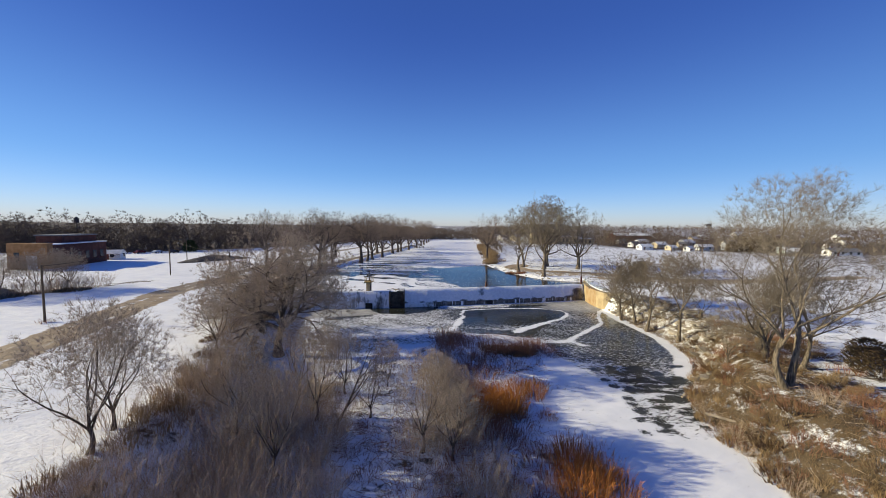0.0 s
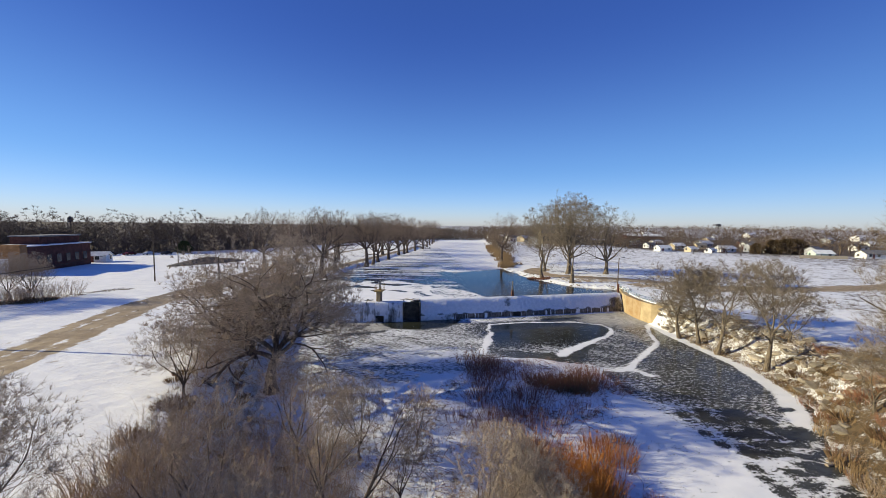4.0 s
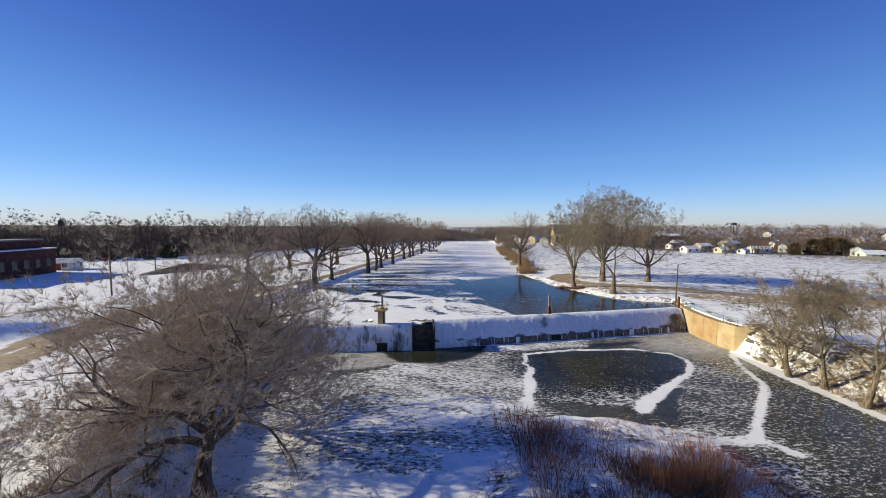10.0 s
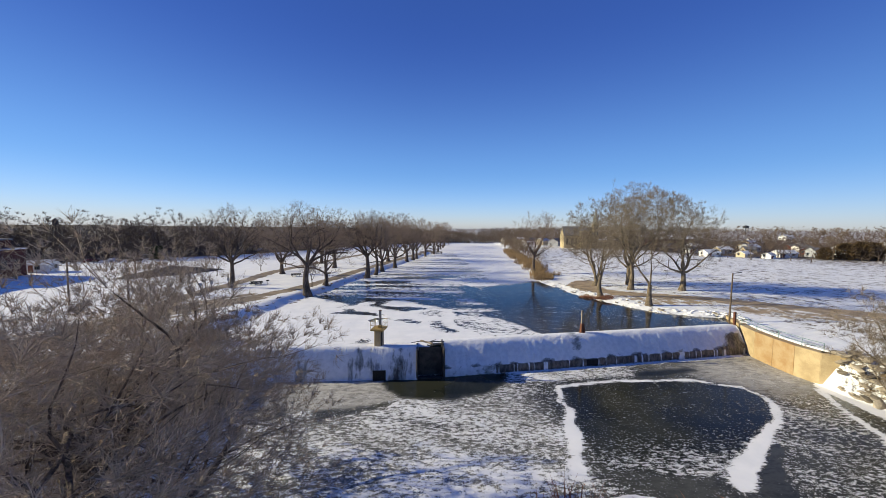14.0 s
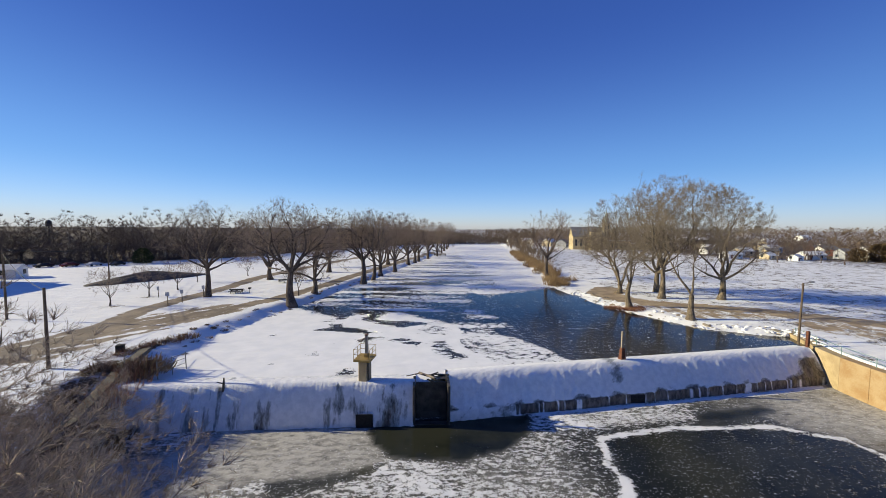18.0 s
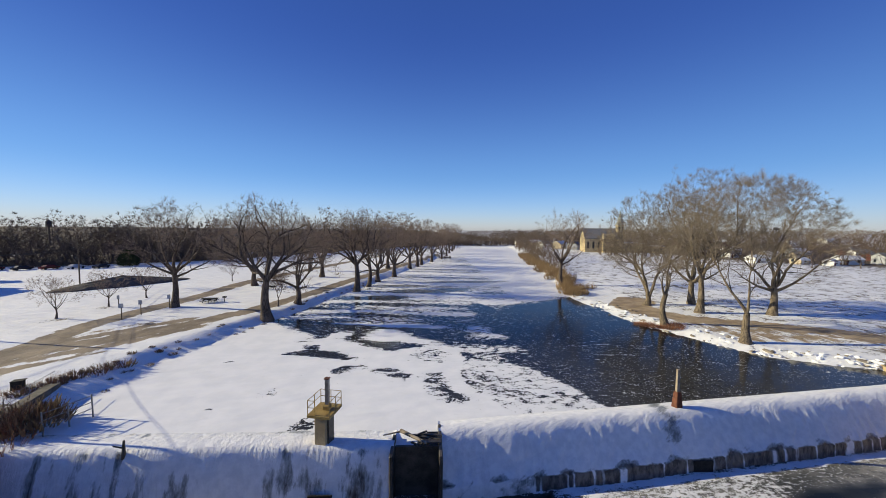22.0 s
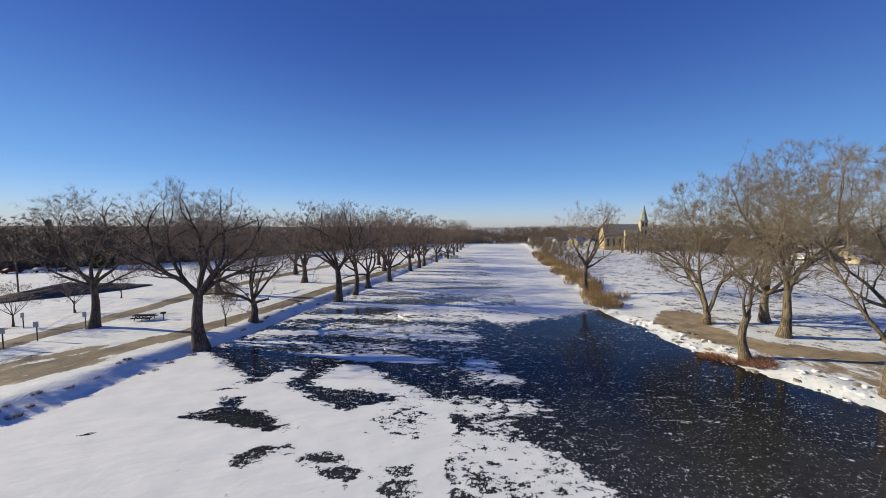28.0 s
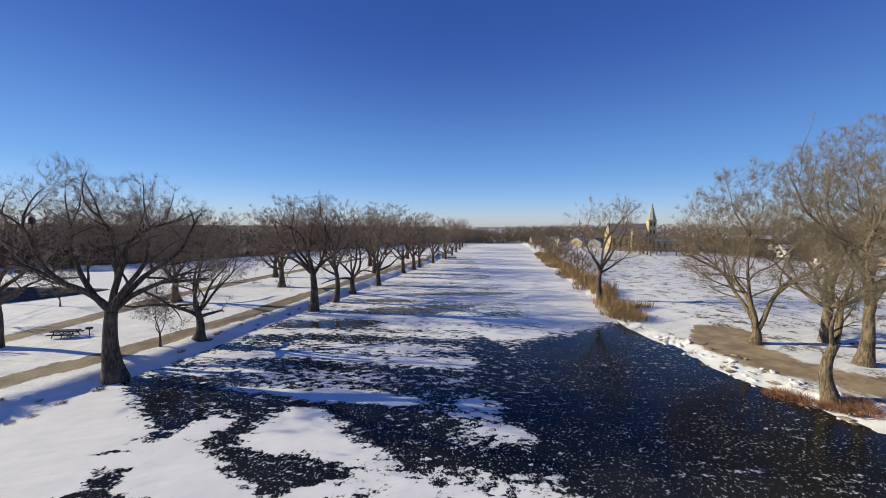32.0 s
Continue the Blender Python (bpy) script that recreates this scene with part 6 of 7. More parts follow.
rng = random.Random(8)
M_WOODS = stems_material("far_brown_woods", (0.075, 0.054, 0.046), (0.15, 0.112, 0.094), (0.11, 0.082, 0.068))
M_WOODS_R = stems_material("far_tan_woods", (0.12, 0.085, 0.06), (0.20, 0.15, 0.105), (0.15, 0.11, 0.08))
left_spots = []
for k in range(460):
    x = -420 + 440 * rng.random()
    y = float(np.interp(x, (-420, -250, -130, -90, -48, 20), (120, 160, 176, 205, 280, 385))) + abs(rng.gauss(0, 30))
    left_spots.append((x, y, (rng.uniform(10, 19) if k % 9 else rng.uniform(18, 22.5)) * (1 if x > -190 else 0.82)))
woods("park_woods", left_spots, "dark brown leafless woods beyond the park", M_WOODS, 1, FAR_MODELS)
front_spots = [(x, float(np.interp(x, (-420, -250, -130, -90, -48, 20), (118, 158, 174, 203, 278, 383))) + rng.uniform(-3, 8), rng.uniform(8, 13)) for x in (-420 + 440 * rng.random() for k in range(900))]
woods("woods_edge_brush", front_spots, "dark leafless brush along the woods edge", M_WOODS, 7, FAR_SMALL, 0.28)
end_spots = [(rng.uniform(-60, 190), 372 + abs(rng.gauss(0, 60)), rng.uniform(9, 16)) for k in range(420)]
end_spots += [(float(RIGHT_TOE(y)) + rng.uniform(3, 14), y, rng.uniform(4, 7 + 5 * (y > 200))) for y in (rng.uniform(165, 350) for k in range(130))]
end_spots += [(rng.uniform(96, 160), rng.uniform(236, 266), rng.uniform(7, 12)) for k in range(64)]
end_spots += [(rng.uniform(-25, 120), rng.uniform(366, 402), rng.uniform(9, 15)) for k in range(220)]
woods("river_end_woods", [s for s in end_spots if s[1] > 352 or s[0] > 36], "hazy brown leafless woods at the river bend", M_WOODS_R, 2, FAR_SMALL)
town_spots = [(x, y, rng.uniform(6, 11)) for x, y in ((145 + 420 * rng.random() ** 1.3, 168 + 420 * rng.random() ** 1.5) if k % 3 else (200 + 1100 * rng.random(), 130 + 1100 * rng.random()) for k in range(520)) if x > 128 + 0.1 * y and x + y > 330]
town_spots += [(rng.uniform(140, 330), rng.uniform(190, 330), rng.uniform(5, 10)) for k in range(330)]
hill_spots = []
for k in range(1500):
    far, way = 270 + 1500 * rng.random() ** 1.4, radians(rng.uniform(8, 68))
    hill_spots.append((far * math.sin(way), 60 + far * math.cos(way), rng.uniform(4, 11) if k % 7 else rng.uniform(11, 15)))
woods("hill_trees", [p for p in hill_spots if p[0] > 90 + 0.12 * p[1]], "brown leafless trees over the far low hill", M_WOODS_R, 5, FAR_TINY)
woods("town_trees", town_spots, "brown leafless trees among the town's houses", M_WOODS, 3, FAR_SMALL)


# ---- buildings ----
M_GLASS = plain("dark_window_glass", (0.02, 0.025, 0.03), (0.05, 0.06, 0.07), 1.0, 0.15, 0.05)
M_WHITE = plain("white_siding", (0.66, 0.65, 0.62), (0.78, 0.77, 0.75), 2.0, 0.7, 0.2)
M_GREEN = plain("pale_green_siding", (0.42, 0.52, 0.45), (0.55, 0.63, 0.55), 2.0, 0.7, 0.2)
M_TANSIDE = plain("tan_siding", (0.45, 0.37, 0.25), (0.56, 0.47, 0.33), 2.0, 0.7, 0.2)
M_REDSIDE = plain("dark_red_metal_siding", (0.12, 0.035, 0.025), (0.2, 0.07, 0.05), 1.0, 0.6, 0.2)
M_BRICK = plain("brown_red_brick", (0.06, 0.02, 0.016), (0.11, 0.042, 0.034), 1.0, 0.85, 0.4)
M_BRICKY = plain("orange_tan_brick", (0.26, 0.13, 0.05), (0.38, 0.20, 0.09), 1.0, 0.85, 0.4)
M_CREAM = plain("cream_limestone", (0.42, 0.335, 0.19), (0.54, 0.44, 0.27), 0.6, 0.85, 0.4)
M_ROOFG = plain("grey_shingles", (0.10, 0.10, 0.11), (0.2, 0.2, 0.21), 1.5, 0.85, 0.4)
M_ROOFS = plain("snow_dusted_roof", (0.55, 0.56, 0.58), (0.78, 0.79, 0.8), 0.7, 0.8, 0.4)
M_GREYM = plain("grey_metal_siding", (0.30, 0.31, 0.33), (0.42, 0.43, 0.45), 1.0, 0.5, 0.2)


def gable(bm, w, d, z0, z1, over=0.35, thick=0.18):
    """A gabled roof with its ridge along x."""
    top = []
    for dz in (0, -thick):
        top.append([bm.verts.new((sx * (w / 2 + over), sy, z + dz)) for sx in (-1, 1) for sy, z in ((-d / 2 - over, z0), (0, z1), (d / 2 + over, z0))])
    a, b = top
    for t, flip in ((a, 1), (b, -1)):
        for f in ((t[0], t[3], t[4], t[1]), (t[1], t[4], t[5], t[2])):
            bm.faces.new(f[::flip])
    for i, j in ((0, 1), (1, 2), (2, 5), (5, 4), (4, 3), (3, 0)):
        bm.faces.new((a[i], a[j], b[j], b[i]))
    return bm


def house(x, y, w, d, h, turn, wall, roof, label, category="house", z=None, ridge=None, doors=1):
    ob = thing("house" if category == "house" else category.replace(" ", "_"), x, y, (float(ground_z(x, y)) if z is None else z), label, category, "houses at the town's edge", turn)
    ridge = h + (ridge or d * 0.3)
    bm = box_bm(0, 0, -0.5, h, w, d)
    for sx in (-1, 1):
        vs = [bm.verts.new((sx * w / 2, sy, z)) for sy, z in ((-d / 2, h), (d / 2, h), (0, ridge - 0.1))]
        bm.faces.new(vs[::sx])
    part("wall", bm, wall, ob)
    part("roof", gable(bmesh.new(), w, d, h - 0.1, ridge), roof, ob)
    n = max(1, int(w / 3.2))
    for side in (-1, 1):
        for k in range(n):
            wx = (k + 0.5) / n * w - w / 2
            win = part("window", box_bm(wx, side * (d / 2 + 0.01), 0.9, 2.1, 1.1, 0.08), M_GLASS, ob)
            part("sill", box_bm(wx, side * (d / 2 + 0.06), 0.80, 0.9, 1.3, 0.18), M_WHITE, win)
    for side in (-1, 1):
        part("window", box_bm(side * (w / 2 + 0.01), d * 0.2, 0.9, 2.1, 0.08, 1.0), M_GLASS, ob)
    for k in range(doors):
        part("door", box_bm(-w * 0.28 + k * 3.0, -d / 2 - 0.02, 0, 2.1, 1.0, 0.1), M_REDSIDE if wall is M_WHITE else M_WHITE, ob)
    return ob


TOWN = ((147, 205, 13, 8, 3.0, 5, M_WHITE, M_ROOFS, "white single-storey house with snow-dusted roof"), (160, 199, 8, 7, 2.8, 10, M_TANSIDE, M_ROOFS, "small tan house with snowy roof"),
        (166, 192, 8, 6, 2.6, 20, M_WHITE, M_ROOFS, "white garage with snow-covered gable roof"), (181, 198, 14, 8, 3.4, -8, M_WHITE, M_ROOFS, "long white house with dusted roof"),
        (196, 197, 6, 9, 5.0, -8, M_GREYM, M_ROOFG, "grey metal shed with steep roof"), (203, 192, 8, 7, 2.8, 0, M_WHITE, M_ROOFS, "low white house with snowy roof"),
        (198, 163, 12, 9, 3.2, -20, M_GREEN, M_ROOFS, "pale green house with cross gable"), (207, 173, 9, 8, 5.0, 10, M_GREYM, M_ROOFG, "tall grey house with dark roof"),
        (222, 158, 22, 9, 3.4, -14, M_WHITE, M_ROOFG, "long white building with brown roof"), (170, 222, 12, 9, 3.6, 0, M_TANSIDE, M_ROOFS, "tan house behind bare trees"),
        (205, 240, 16, 10, 4.2, 12, M_GREYM, M_ROOFS, "grey building with snowy roof on the rise"), (180, 255, 12, 9, 4.0, 0, M_WHITE, M_ROOFS, "white house on the rise"), (235, 235, 13, 9, 4.0, -10, M_WHITE, M_ROOFG, "white house with dark roof"),
        )
UPTOWN = ((150, 300, 12, 9, 4.0, 0, M_WHITE, M_ROOFS, "white house far across the field"), (255, 290, 14, 10, 4.5, 15, M_TANSIDE, M_ROOFS, "tan house far up the rise"), (215, 330, 13, 10, 4.2, -5, M_WHITE, M_ROOFS, "white house far across the field"),
        (300, 330, 16, 10, 4.5, 0, M_WHITE, M_ROOFS, "white far house on the hill"), (345, 270, 18, 11, 4.5, 20, M_GREYM, M_ROOFS, "grey metal building far away"), (290, 420, 18, 11, 5, 0, M_WHITE, M_ROOFS, "white far house on the hill"),
        (390, 380, 20, 12, 5, 10, M_WHITE, M_ROOFS, "far white building on the hill"), (240, 400, 14, 10, 4.5, 5, M_TANSIDE, M_ROOFS, "tan house far up the hill"), (330, 230, 24, 10, 4, -8, M_WHITE, M_ROOFS, "long white far building"), (420, 300, 26, 12, 5, 5, M_WHITE, M_ROOFS, "far white warehouse with snowy roof"))
BACKTOWN = [(x, y, w, 8, 3.4, turn, wall, M_ROOFG, tone + " far house with a dark roof among bare trees") for x, y, w, turn, wall, tone in ((158, 232, 10, 12, M_WHITE, "white"), (190, 226, 9, -20, M_TANSIDE, "tan"), (214, 214, 10, 8, M_BRICK, "dark brick"), (226, 208, 9, 30, M_WHITE, "white"), (172, 268, 11, 4, M_GREYM, "grey"), (196, 276, 10, -12, M_WHITE, "white"),
        (222, 262, 12, 18, M_TANSIDE, "tan"), (246, 250, 10, -6, M_BRICK, "dark brick"), (262, 236, 11, 10, M_WHITE, "white"), (240, 292, 12, -15, M_GREYM, "grey"), (276, 270, 11, 5, M_WHITE, "white"), (252, 214, 10, 20, M_GREYM, "grey"), (280, 205, 12, -10, M_WHITE, "white"), (300, 248, 13, 14, M_TANSIDE, "tan"))]
for x, y, w, d, h, turn, wall, roof, label in [*TOWN, *UPTOWN, *BACKTOWN]:
    house(x, y, w * 0.62, d * 0.62, h * 0.7, turn, wall, roof, label)
fence2 = thing("board_fence", 193, 158, float(ground_z(193, 158)), "tan board fence below the green house", "fence", turn=-20)
for k in range(12):
    part("board", box_bm(-8.5 + 1.55 * k, 0, 0, 1.5, 1.5, 0.08), M_TANSIDE, fence2)
for k, (x, y, wall) in enumerate(((78, 352, M_WHITE), (86, 340, M_TANSIDE), (90, 326, M_WHITE), (98, 316, M_TANSIDE), (104, 304, M_GREYM))):
    house(x, y, 10 + k % 3, 8, 3.6, 12 * k, wall, M_ROOFS if k % 2 else M_ROOFG, ("white", "tan")[wall is M_TANSIDE] + " house among bare trees at the river bend" if wall is not M_GREYM else "grey house among bare trees at the river bend")
house(214, 322, 34, 18, 5.0, -8, M_REDSIDE, M_ROOFS, "long dark red hall with snow-covered roof", "hall", ridge=2.0)


M_SPIRE = plain("weathered_spire_metal", (0.24, 0.26, 0.22), (0.36, 0.37, 0.33), 0.8, 0.6, 0.2)


def church():
    ob = thing("church", 121, 276, float(ground_z(121, 276)), "cream stone church with corner tower and pale spire", "church", turn=-12)
    bm = box_bm(-12, 0, -1, 9, 20, 14)
    for sx in (-1, 1):
        bm.faces.new([bm.verts.new((-12 + sx * 10, sy, z)) for sy, z in ((-7, 9), (7, 9), (0, 15.2))][::sx])
    part("nave_wall", bm, M_CREAM, ob)
    roof = gable(bmesh.new(), 20, 14, 8.9, 15.4, 0.4, 0.25)
    bmesh.ops.translate(roof, verts=roof.verts, vec=(-12, 0, 0))
    part("nave_roof", roof, M_ROOFG, ob)
    part("gable_front", box_bm(-8, -8, -1, 12, 7, 3, bevel=0.05), M_CREAM, ob)
    part("porch", box_bm(8, -1, -1, 6.0, 14, 11, bevel=0.05), M_CREAM, ob)
    part("porch_roof", box_bm(8, -1, 6.0, 6.4, 14.5, 11.5), M_ROOFS, ob)
    part("annex", box_bm(21, 0, -1, 4.2, 12, 10, bevel=0.05), M_CREAM, ob)
    part("annex_roof", box_bm(21, 0, 4.2, 4.5, 12.5, 10.5), M_ROOFS, ob)
    bell_tower = part("tower", box_bm(0, -3, -1, 17.0, 4.0, 4.0, bevel=0.08), M_CREAM, ob)
    part("cornice", box_bm(0, -3, 17.0, 17.5, 4.6, 4.6), M_CREAM, bell_tower)
    bm = bmesh.new()
    bmesh.ops.create_cone(bm, cap_ends=True, segments=8, radius1=2.5, radius2=0.05, depth=9.5)
    bmesh.ops.translate(bm, verts=bm.verts, vec=(0, -3, 22.2))
    part("spire", bm, M_SPIRE, bell_tower, "pale grey-green spire")
    for k in range(6):
        part("window", box_bm(-20 + 3.2 * k, -7.02, 2.4, 6.8, 1.2, 0.1), M_GLASS, ob)
    for z in (4, 9.5, 14):
        for dx in (-1.1, 1.1):
            part("window", box_bm(dx * 0.8, -5.04, z, z + 2.4, 0.8, 0.1), M_GLASS, bell_tower)
    for k in range(4):
        part("window", box_bm(3.2 + 3.0 * k, -6.54, 1.5, 4.4, 1.3, 0.1), M_GLASS, ob)
    for k in range(3):
        part("window", box_bm(17.5 + 3.4 * k, -5.04, 1.0, 3.0, 1.5, 0.1), M_GLASS, ob)


church()
mill = thing("brick_building", -112.5, 122, float(ground_z(-112, 122)), "flat-roofed dark red brick building with orange end wall", "building", turn=9)
part("main_wall", box_bm(0, 1, -1, 7.0, 9, 23), M_BRICK, mill)
part("upper_wall", box_bm(-1, 4, 7.3, 9.4, 6.5, 15), M_BRICK, mill)
part("parapet", box_bm(-1, 4, 9.4, 9.8, 7.1, 15.6), M_ROOFG, mill)
part("roof", box_bm(0, 1, 7.0, 7.3, 9.5, 23.5), M_ROOFS, mill, "snow-dusted flat roof")
part("front_wing", box_bm(0, -11.6, -1, 7.6, 9.2, 2.2), M_BRICKY, mill, "sunlit orange-tan brick end wall")
for k in range(6):
    win = part("window", box_bm(4.53, -7 + 3.4 * k, 2.0, 4.4, 0.1, 1.5), M_GLASS, mill)
    part("sill", box_bm(4.6, -7 + 3.4 * k, 1.86, 2.0, 0.24, 1.75), M_BRICK, win)
part("window", box_bm(-2.4, -12.74, 2.0, 5.0, 1.2, 0.1), M_GLASS, mill)
part("loading_door", box_bm(1.0, -12.75, 0, 4.0, 2.4, 0.12), M_WHITE, mill, "pale loading door")
shed = house(-112, 141, 5, 4, 2.4, 15, M_WHITE, M_ROOFS, "small white shed beside the brick building", "shed")


def water_tower(x, y, h, r, material, label):
    ob = thing("water_tower", x, y, float(ground_z(x, y)), label, "water tower")
    for k in range(4):
        a = radians(45 + 90 * k)
        part("leg", rod_bm((r * 1.1 * math.cos(a), r * 1.1 * math.sin(a), -0.5), (r * 0.8 * math.cos(a), r * 0.8 * math.sin(a), h * 0.72), 0.25, 0.2), material, ob)
    part("riser", rod_bm((0, 0, 0), (0, 0, h * 0.72), 0.5), material, ob)
    part("tank", rod_bm((0, 0, h * 0.72), (0, 0, h * 0.92), r, sides=20), material, ob)
    part("tank_roof", rod_bm((0, 0, h * 0.92), (0, 0, h), r * 1.08, 0.2, 20), material, ob)


M_DARKM = plain("dark_painted_steel", (0.02, 0.022, 0.03), (0.05, 0.05, 0.06), 1.0, 0.5, 0.1)
water_tower(-276, 315, 18.0, 1.7, M_DARKM, "dark water tower above the far woods")
water_tower(474, 511, 22.5 - float(ground_z(474, 511)), 3.6, M_DARKM, "dark blue water tower on the horizon")
utility_pole(-51.3, 51.5, 8.0, False)
utility_pole(-64.5, 97.5, 10.4)
utility_pole(-84, 137, 9.0)
utility_pole(-40.3, 79, 7.8, False)
utility_pole(225, 175, 9.0)
utility_pole(182, 178, 7.5)


# ---- park furniture and small things on the left ----
def picnic_table(x, y, turn):
    ob = thing("picnic_table", x, y, float(ground_z(x, y)), "black metal picnic table with benches in the snow", "picnic table", "park tables", turn)
    part("tabletop", box_bm(0, 0, 0.66, 0.78, 2.6, 0.9, bevel=0.01), M_BLACK, ob)
    for sy in (-0.75, 0.75):
        part("bench", box_bm(0, sy, 0.38, 0.48, 2.6, 0.34, bevel=0.01), M_BLACK, ob)
    for sx in (-0.95, 0, 0.95):
        for sy in (-1, 1):
            part("leg", rod_bm((sx, sy * 0.25, 0.7), (sx, sy * 0.72, -0.05), 0.05, sides=6), M_BLACK, ob)
        part("cross_bar", rod_bm((sx, -0.75, 0.42), (sx, 0.75, 0.42), 0.04, sides=6), M_BLACK, ob)


def grill(x, y):
    ob = thing("park_grill", x, y, float(ground_z(x, y)), "small black charcoal grill on a post", "grill")
    part("post", rod_bm((0, 0, -0.2), (0, 0, 0.85), 0.05, sides=6), M_BLACK, ob)
    part("firebox", box_bm(0, 0, 0.85, 1.1, 0.55, 0.42, bevel=0.02), M_BLACK, ob)


dock = thing("dock", 5.2, 228, 0.0, "small dark wooden dock frozen in at the river edge", "dock", turn=-14)
part("deck", box_bm(0, 0, 0.55, 0.72, 6.0, 2.4, bevel=0.02), M_POLE, dock)
for sx in (-2.8, 0, 2.8):
    for sy in (-1.05, 1.05):
        part("post", rod_bm((sx, sy, -0.4), (sx, sy, 1.3), 0.12, sides=6), M_POLE, dock)
for sy in (-1.05, 1.05):
    part("rail", rod_bm((-2.8, sy, 1.25), (2.8, sy, 1.25), 0.06, sides=6), M_POLE, dock)


picnic_table(-42.9, 117.9, 10)
grill(-40.4, 118.2)
picnic_table(-38.5, 131.5, 20)
grill(-36.0, 132.2)


def sign(x, y, h, turn, w=0.6, label="small square sign panel on a dark post"):
    ob = thing("sign_post", x, y, float(ground_z(x, y)), label, "sign", "park signs", turn)
    part("post", rod_bm((0, 0, -0.2), (0, 0, h), 0.06, sides=6), M_POLE, ob)
    part("panel", box_bm(0, -0.08, h - 0.65, h, w, 0.05), M_GREYM, ob)


sign(-47.9, 105.6, 2.4, 10)
sign(-47.4, 108.4, 2.3, 10, 0.5)
sign(-46.6, 113.2, 2.3, 0, 0.5)
sign(-55.2, 113.6, 2.1, 20, 0.35)


def heap(name, x, y, rx, ry, h, turn, material, label, seed):
    rng = random.Random(seed)
    verts, faces, n, m = [], [], 28, 9
    for i in range(m + 1):
        f = i / m
        for k in range(n):
            a = 6.2832 * k / n
            s = (1 - f) + 0.10 * (1 - f) * math.sin(3 * a + seed) + rng.gauss(0, 0.02)
            verts.append((rx * s * math.cos(a), ry * s * math.sin(a), h * (f ** 0.85) - 0.15 + rng.gauss(0, 0.05)))
    for i in range(m):
        for k in range(n):
            faces.append((i * n + k, i * n + (k + 1) % n, (i + 1) * n + (k + 1) % n, (i + 1) * n + k))
    faces.append(tuple(range(m * n, (m + 1) * n)))
    ob = tagged(link_mesh(name, verts, faces, material), label, "heap")
    ob.matrix_basis = pose(x, y, float(ground_z(x, y)), 0, 0, turn)


M_HEAP = plain("dark_gravel", (0.06, 0.055, 0.05), (0.13, 0.115, 0.10), 1.0, 0.95, 0.6)
heap("earth_mound", -75, 138, 13, 5.5, 2.2, 55, M_HEAP, "long dark earth mound dusted with snow", 3)
heap("gravel_pile", -78, 68, 5.5, 5.0, 3.2, 0, M_HEAP, "dark gravel pile at the lot's edge", 5)


def car(x, y, turn, material, label):
    ob = thing("car", x, y, float(ground_z(x, y)), label, "car", "parked cars", turn)
    bm = bmesh.new()
    side = [(-2.2, 0.35), (-2.2, 0.85), (-1.5, 0.95), (-0.9, 1.42), (0.7, 1.42), (1.4, 0.95), (2.2, 0.8), (2.2, 0.35)]
    rows = [[bm.verts.new((u, sy * (0.85 if v < 1 else 0.68), v)) for u, v in side] for sy in (-1, 1)]
    bm.faces.new(rows[0])
    bm.faces.new(rows[1][::-1])
    for k in range(len(side)):
        j = (k + 1) % len(side)
        bm.faces.new((rows[0][k], rows[1][k], rows[1][j], rows[0][j]))
    part("body", bm, material, ob)
    for wx in (-1.4, 1.4):
        for wy in (-0.8, 0.8):
            part("wheel", rod_bm((wx, wy - 0.1, 0.33), (wx, wy + 0.1, 0.33), 0.33, sides=14), M_BLACK, ob)
    part("windscreen", box_bm(0, 0, 1.0, 1.36, 2.2, 1.5, taper=0.72), M_GLASS, ob)


M_CARS = [plain("dark_car_paint", (0.015, 0.015, 0.02), (0.03, 0.03, 0.035), 1, 0.25, 0.0), plain("maroon_car_paint", (0.08, 0.01, 0.01), (0.12, 0.02, 0.02), 1, 0.25, 0.0), plain("silver_car_paint", (0.4, 0.4, 0.42), (0.5, 0.5, 0.52), 1, 0.25, 0.0)]
for k, (x, y) in enumerate(((-128, 165), (-122, 167), (-116, 169), (-110, 171), (-134, 163), (-92, 232), (-85, 234))):
    car(x, y, 70 + 5 * k, M_CARS[k % 3], ("dark parked car", "maroon parked car", "silver parked car")[k % 3] + " by the woods' edge")


def juniper(x, y, h, r, material, label, seed):
    rng = random.Random(seed)
    ob = thing("evergreen", x, y, float(ground_z(x, y)), label, "evergreen tree", "evergreens")
    part("trunk", rod_bm((0, 0, -0.3), (0, 0, h * 0.5), h * 0.03, h * 0.015), M_BARK_L, ob)
    m = Mass()
    for k in range(1100):
        f = rng.random()
        z = h * (0.06 + 0.94 * f)
        q = r * math.sqrt(max(0.02, math.sin(math.pi * min(1, (0.12 + 0.88 * f) ** 0.75)))) * math.sqrt(rng.random())
        a = rng.uniform(0, 6.28)
        d = Vector((math.cos(a) * 0.8, math.sin(a) * 0.8, rng.uniform(0.1, 1.0))).normalized()
        m.sliver(Vector((q * math.cos(a), q * math.sin(a), z - 0.3)), d, h * rng.uniform(0.1, 0.2), h * 0.025)
    link_mesh("crown", m.v, m.f, material, ob)


juniper(-107, 178, 5.5, 3.0, M_EVERGREEN, "dark round juniper at the park edge", 1)
for k, (x, y, h) in enumerate(((196, 184, 8), (203, 183, 8.5), (210, 183, 8), (188, 186, 6), (216, 190, 8))):
    juniper(x, y, h, h * 0.5, M_RUSTGREEN, "rusty brown-green juniper beside houses", 4 + k)
juniper(118, 290, 10, 4, M_EVERGREEN, "dark evergreen beside the church", 14)

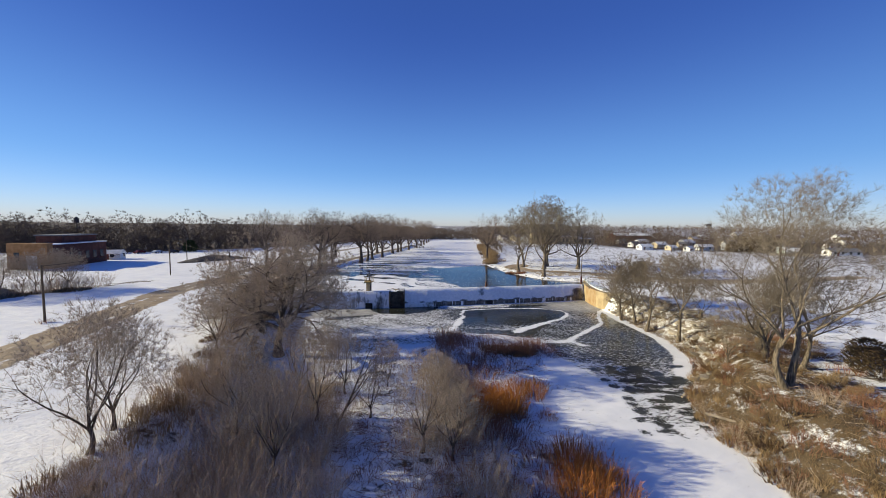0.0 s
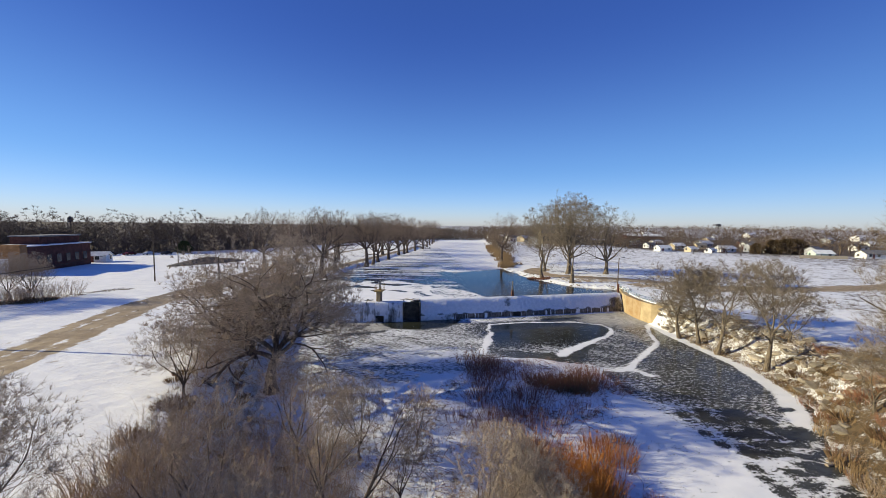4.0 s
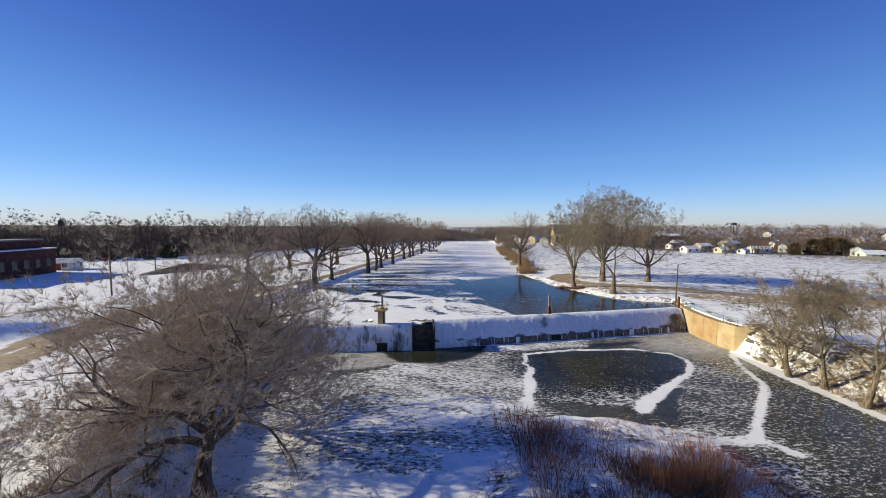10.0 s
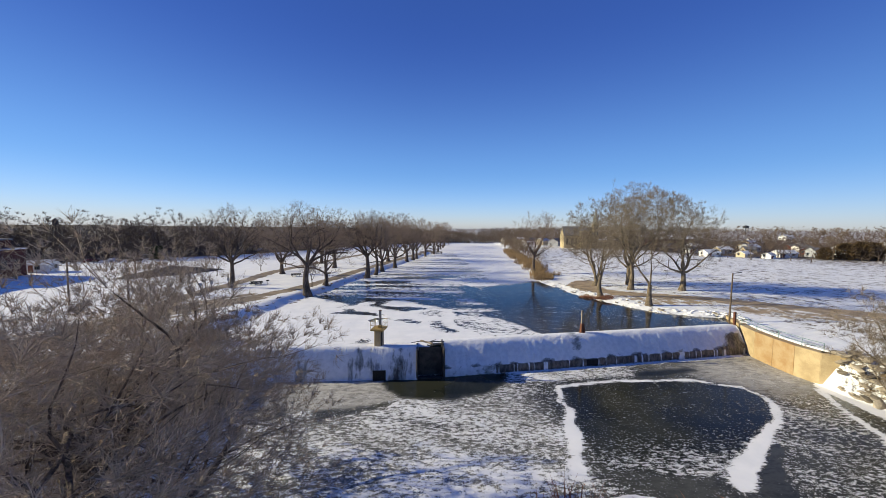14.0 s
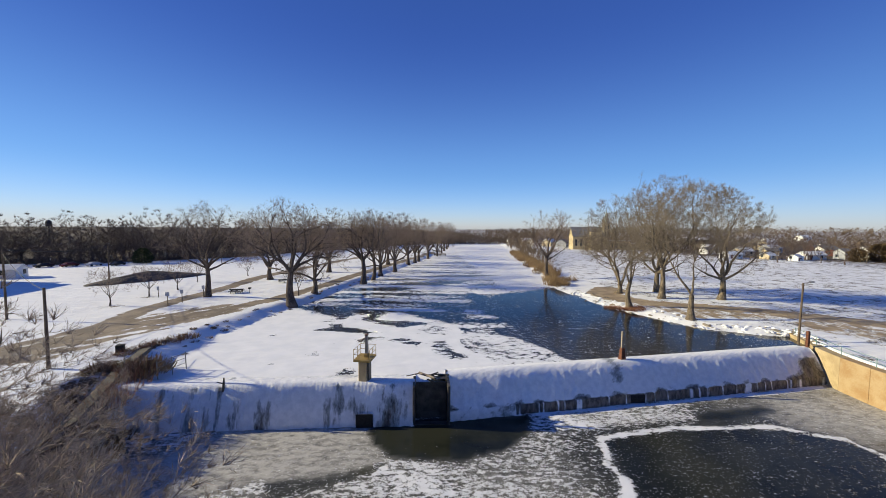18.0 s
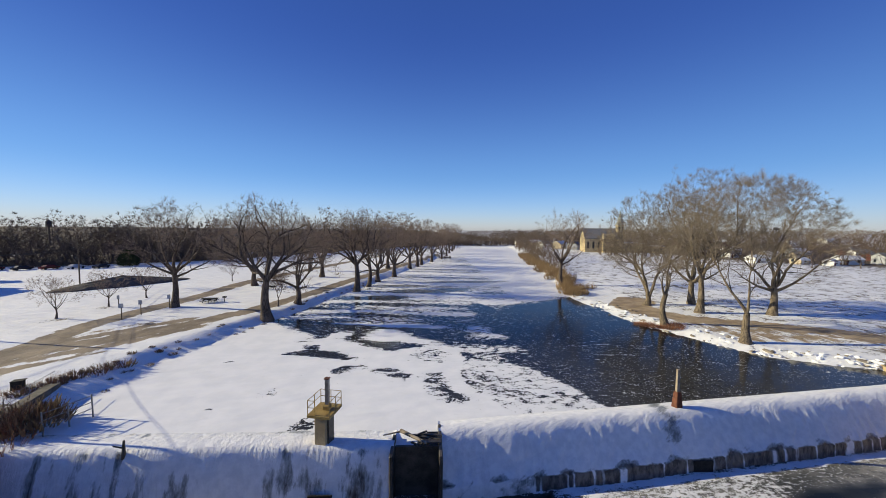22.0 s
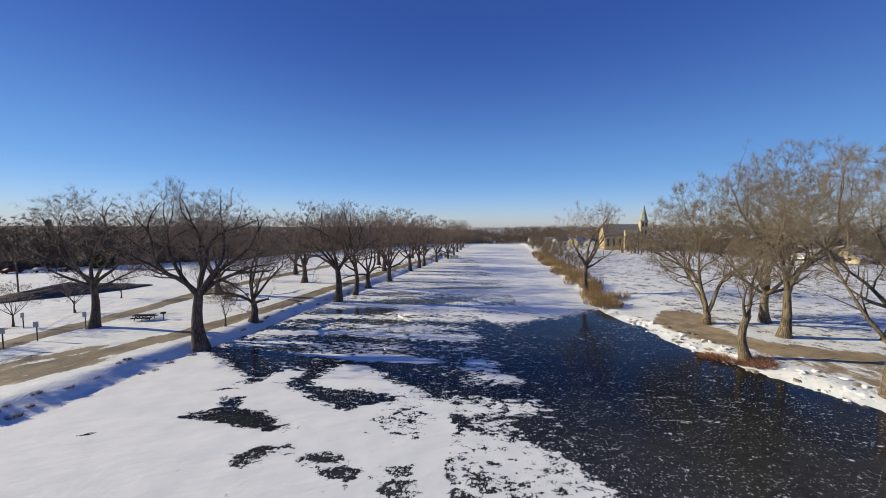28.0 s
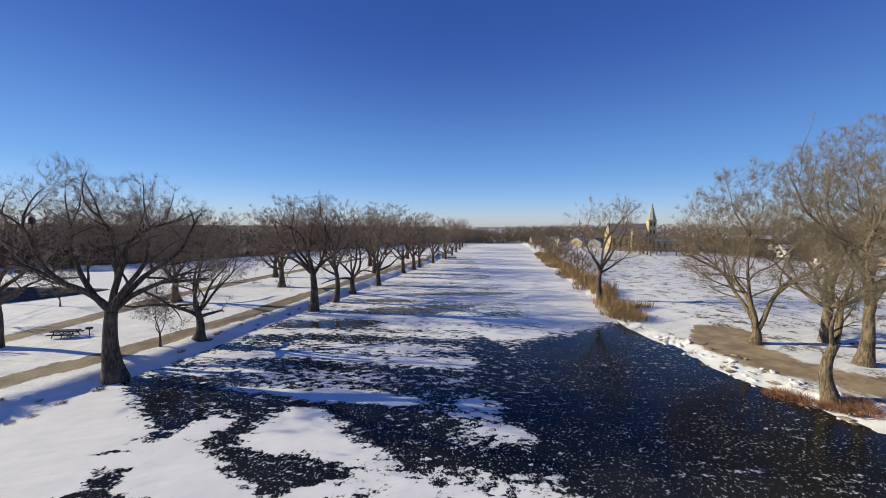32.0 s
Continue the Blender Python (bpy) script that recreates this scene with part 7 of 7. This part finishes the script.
# brush round the lot in front of the brick building
for k in range(16):
    x = -79 + 0.75 * k + rng.uniform(-1, 1)
    bush("thicket", x, 64 + 1.1 * k + rng.uniform(-1.5, 1.5), rng.uniform(3.4, 5.2), k)
for k in range(14):
    bush("tussock", -80 + 0.9 * k + rng.uniform(-1, 1), 62 + 1.25 * k + rng.uniform(-1.5, 1), rng.uniform(1.0, 1.6), k)


for k, (x, y, h) in enumerate(((-74, 74, 8), (-71, 77, 8.5), (-75.5, 73, 7.5), (-76.5, 70, 8), (-72.0, 78.5, 7), (-73.5, 76, 8.5), (-79, 66, 7.5))):
    plant(YOUNG_SET[2], x, y, h, 41 * k, "grey-brown bare tree in brush before the brick building", 9)
bush("red", -50.9, 51.2, 0.9, 3)


def cable(a, b, sag, label):
    """A hanging wire between two poles."""
    a, b = Vector(a), Vector(b)
    m = Mass()
    m.tube([a.lerp(b, t / 14) - Vector((0, 0, sag * 4 * (t / 14) * (1 - t / 14))) for t in range(15)], [0.03] * 15, 4)
    tagged(link_mesh("power_cable", m.v, m.f, M_BLACK), label, "cable")


GZ = float(ground_z(-64.5, 97.5))
for dx in (-0.95, 0.95):
    cable((-64.5 + dx, 97.5, GZ + 10.2), (-84 + dx, 137, float(ground_z(-84, 137)) + 8.8), 0.9, "thin black power cable hung between poles")
cable((-51.3, 51.5, float(ground_z(-51.3, 51.5)) + 7.8), (-64.5, 97.5, GZ + 9.6), 0.9, "thin black power cable hung between poles")
cable((-40.3, 79, float(ground_z(-40.3, 79)) + 7.6), (-64.5, 97.5, GZ + 9.6), 0.7, "thin black power cable above the gravel drive")

# ---- rubble on the bank, last ----
def rock_mesh(seed):
    bm = bmesh.new()
    bmesh.ops.create_icosphere(bm, subdivisions=1, radius=0.5)
    r = random.Random(seed)
    for v in bm.verts:
        v.co *= r.uniform(0.7, 1.15)
        v.co.z *= 0.6
    me = bpy.data.meshes.new("stone")
    bm.to_mesh(me)
    bm.free()
    me.materials.append(M_ROCK)
    return me


for k, (x, y, h) in enumerate(((44.5, 27.5, 2.6), (46.5, 30.0, 2.2), (49.0, 25.5, 2.4), (51.0, 33.0, 2.0))):
    juniper(x, y, h, h * 0.9, M_RUSTGREEN, "low brown-green juniper on the grassy bank", 40 + k)
rubble = tagged(new("rubble_bank"), "broken concrete and stone rubble dusted with snow on the bank", "rubble", kind="structure")
ROCKS = [rock_mesh(k) for k in range(5)]
rng = random.Random(12)
for k in range(290):
    y = rng.uniform(36, 71)
    a, b = float(RIGHT_TOE(y)), float(RIGHT_TOP(y))
    x = a + 0.3 + (b - a) * rng.random() ** 0.9
    if k >= 250:
        x, y = rng.uniform(41.6, 46.5), rng.uniform(65, 70.5)
    ob = new("stone", ROCKS[k % 5])
    s = rng.uniform(0.4, 1.5)
    ob.matrix_basis = pose(x, y, float(ground_z(x, y)) + 0.05 * s, rng.uniform(-25, 25), rng.uniform(-25, 25), rng.uniform(0, 360)) @ Matrix.Diagonal((s * rng.uniform(0.8, 1.6), s, s * rng.uniform(0.5, 1.0), 1))
    ob.parent = rubble
clods = tagged(new("shore_rubble"), "snow-covered broken stone along the upstream water's edge", "rubble", kind="structure")
CLODS = [rock_mesh(20 + k) for k in range(3)]
for me in CLODS[:2]:
    me.materials.clear()
    me.materials.append(M_SNOW)
for k in range(200):
    y = rng.uniform(82, 122) if k < 110 else rng.uniform(84, 93)
    a, b = float(RIGHT_TOE(y)), float(RIGHT_TOP(y))
    x = a + 0.1 + (b - a) * rng.random() * (1.3 if k < 110 else 2.0)
    ob = new("stone", CLODS[k % 3])
    s = rng.uniform(0.25, 0.8)
    ob.matrix_basis = pose(x, y, float(ground_z(x, y)) + 0.04, rng.uniform(-25, 25), rng.uniform(-25, 25), rng.uniform(0, 360)) @ Matrix.Diagonal((s * rng.uniform(0.8, 1.8), s, s * rng.uniform(0.5, 0.9), 1))
    ob.parent = clods
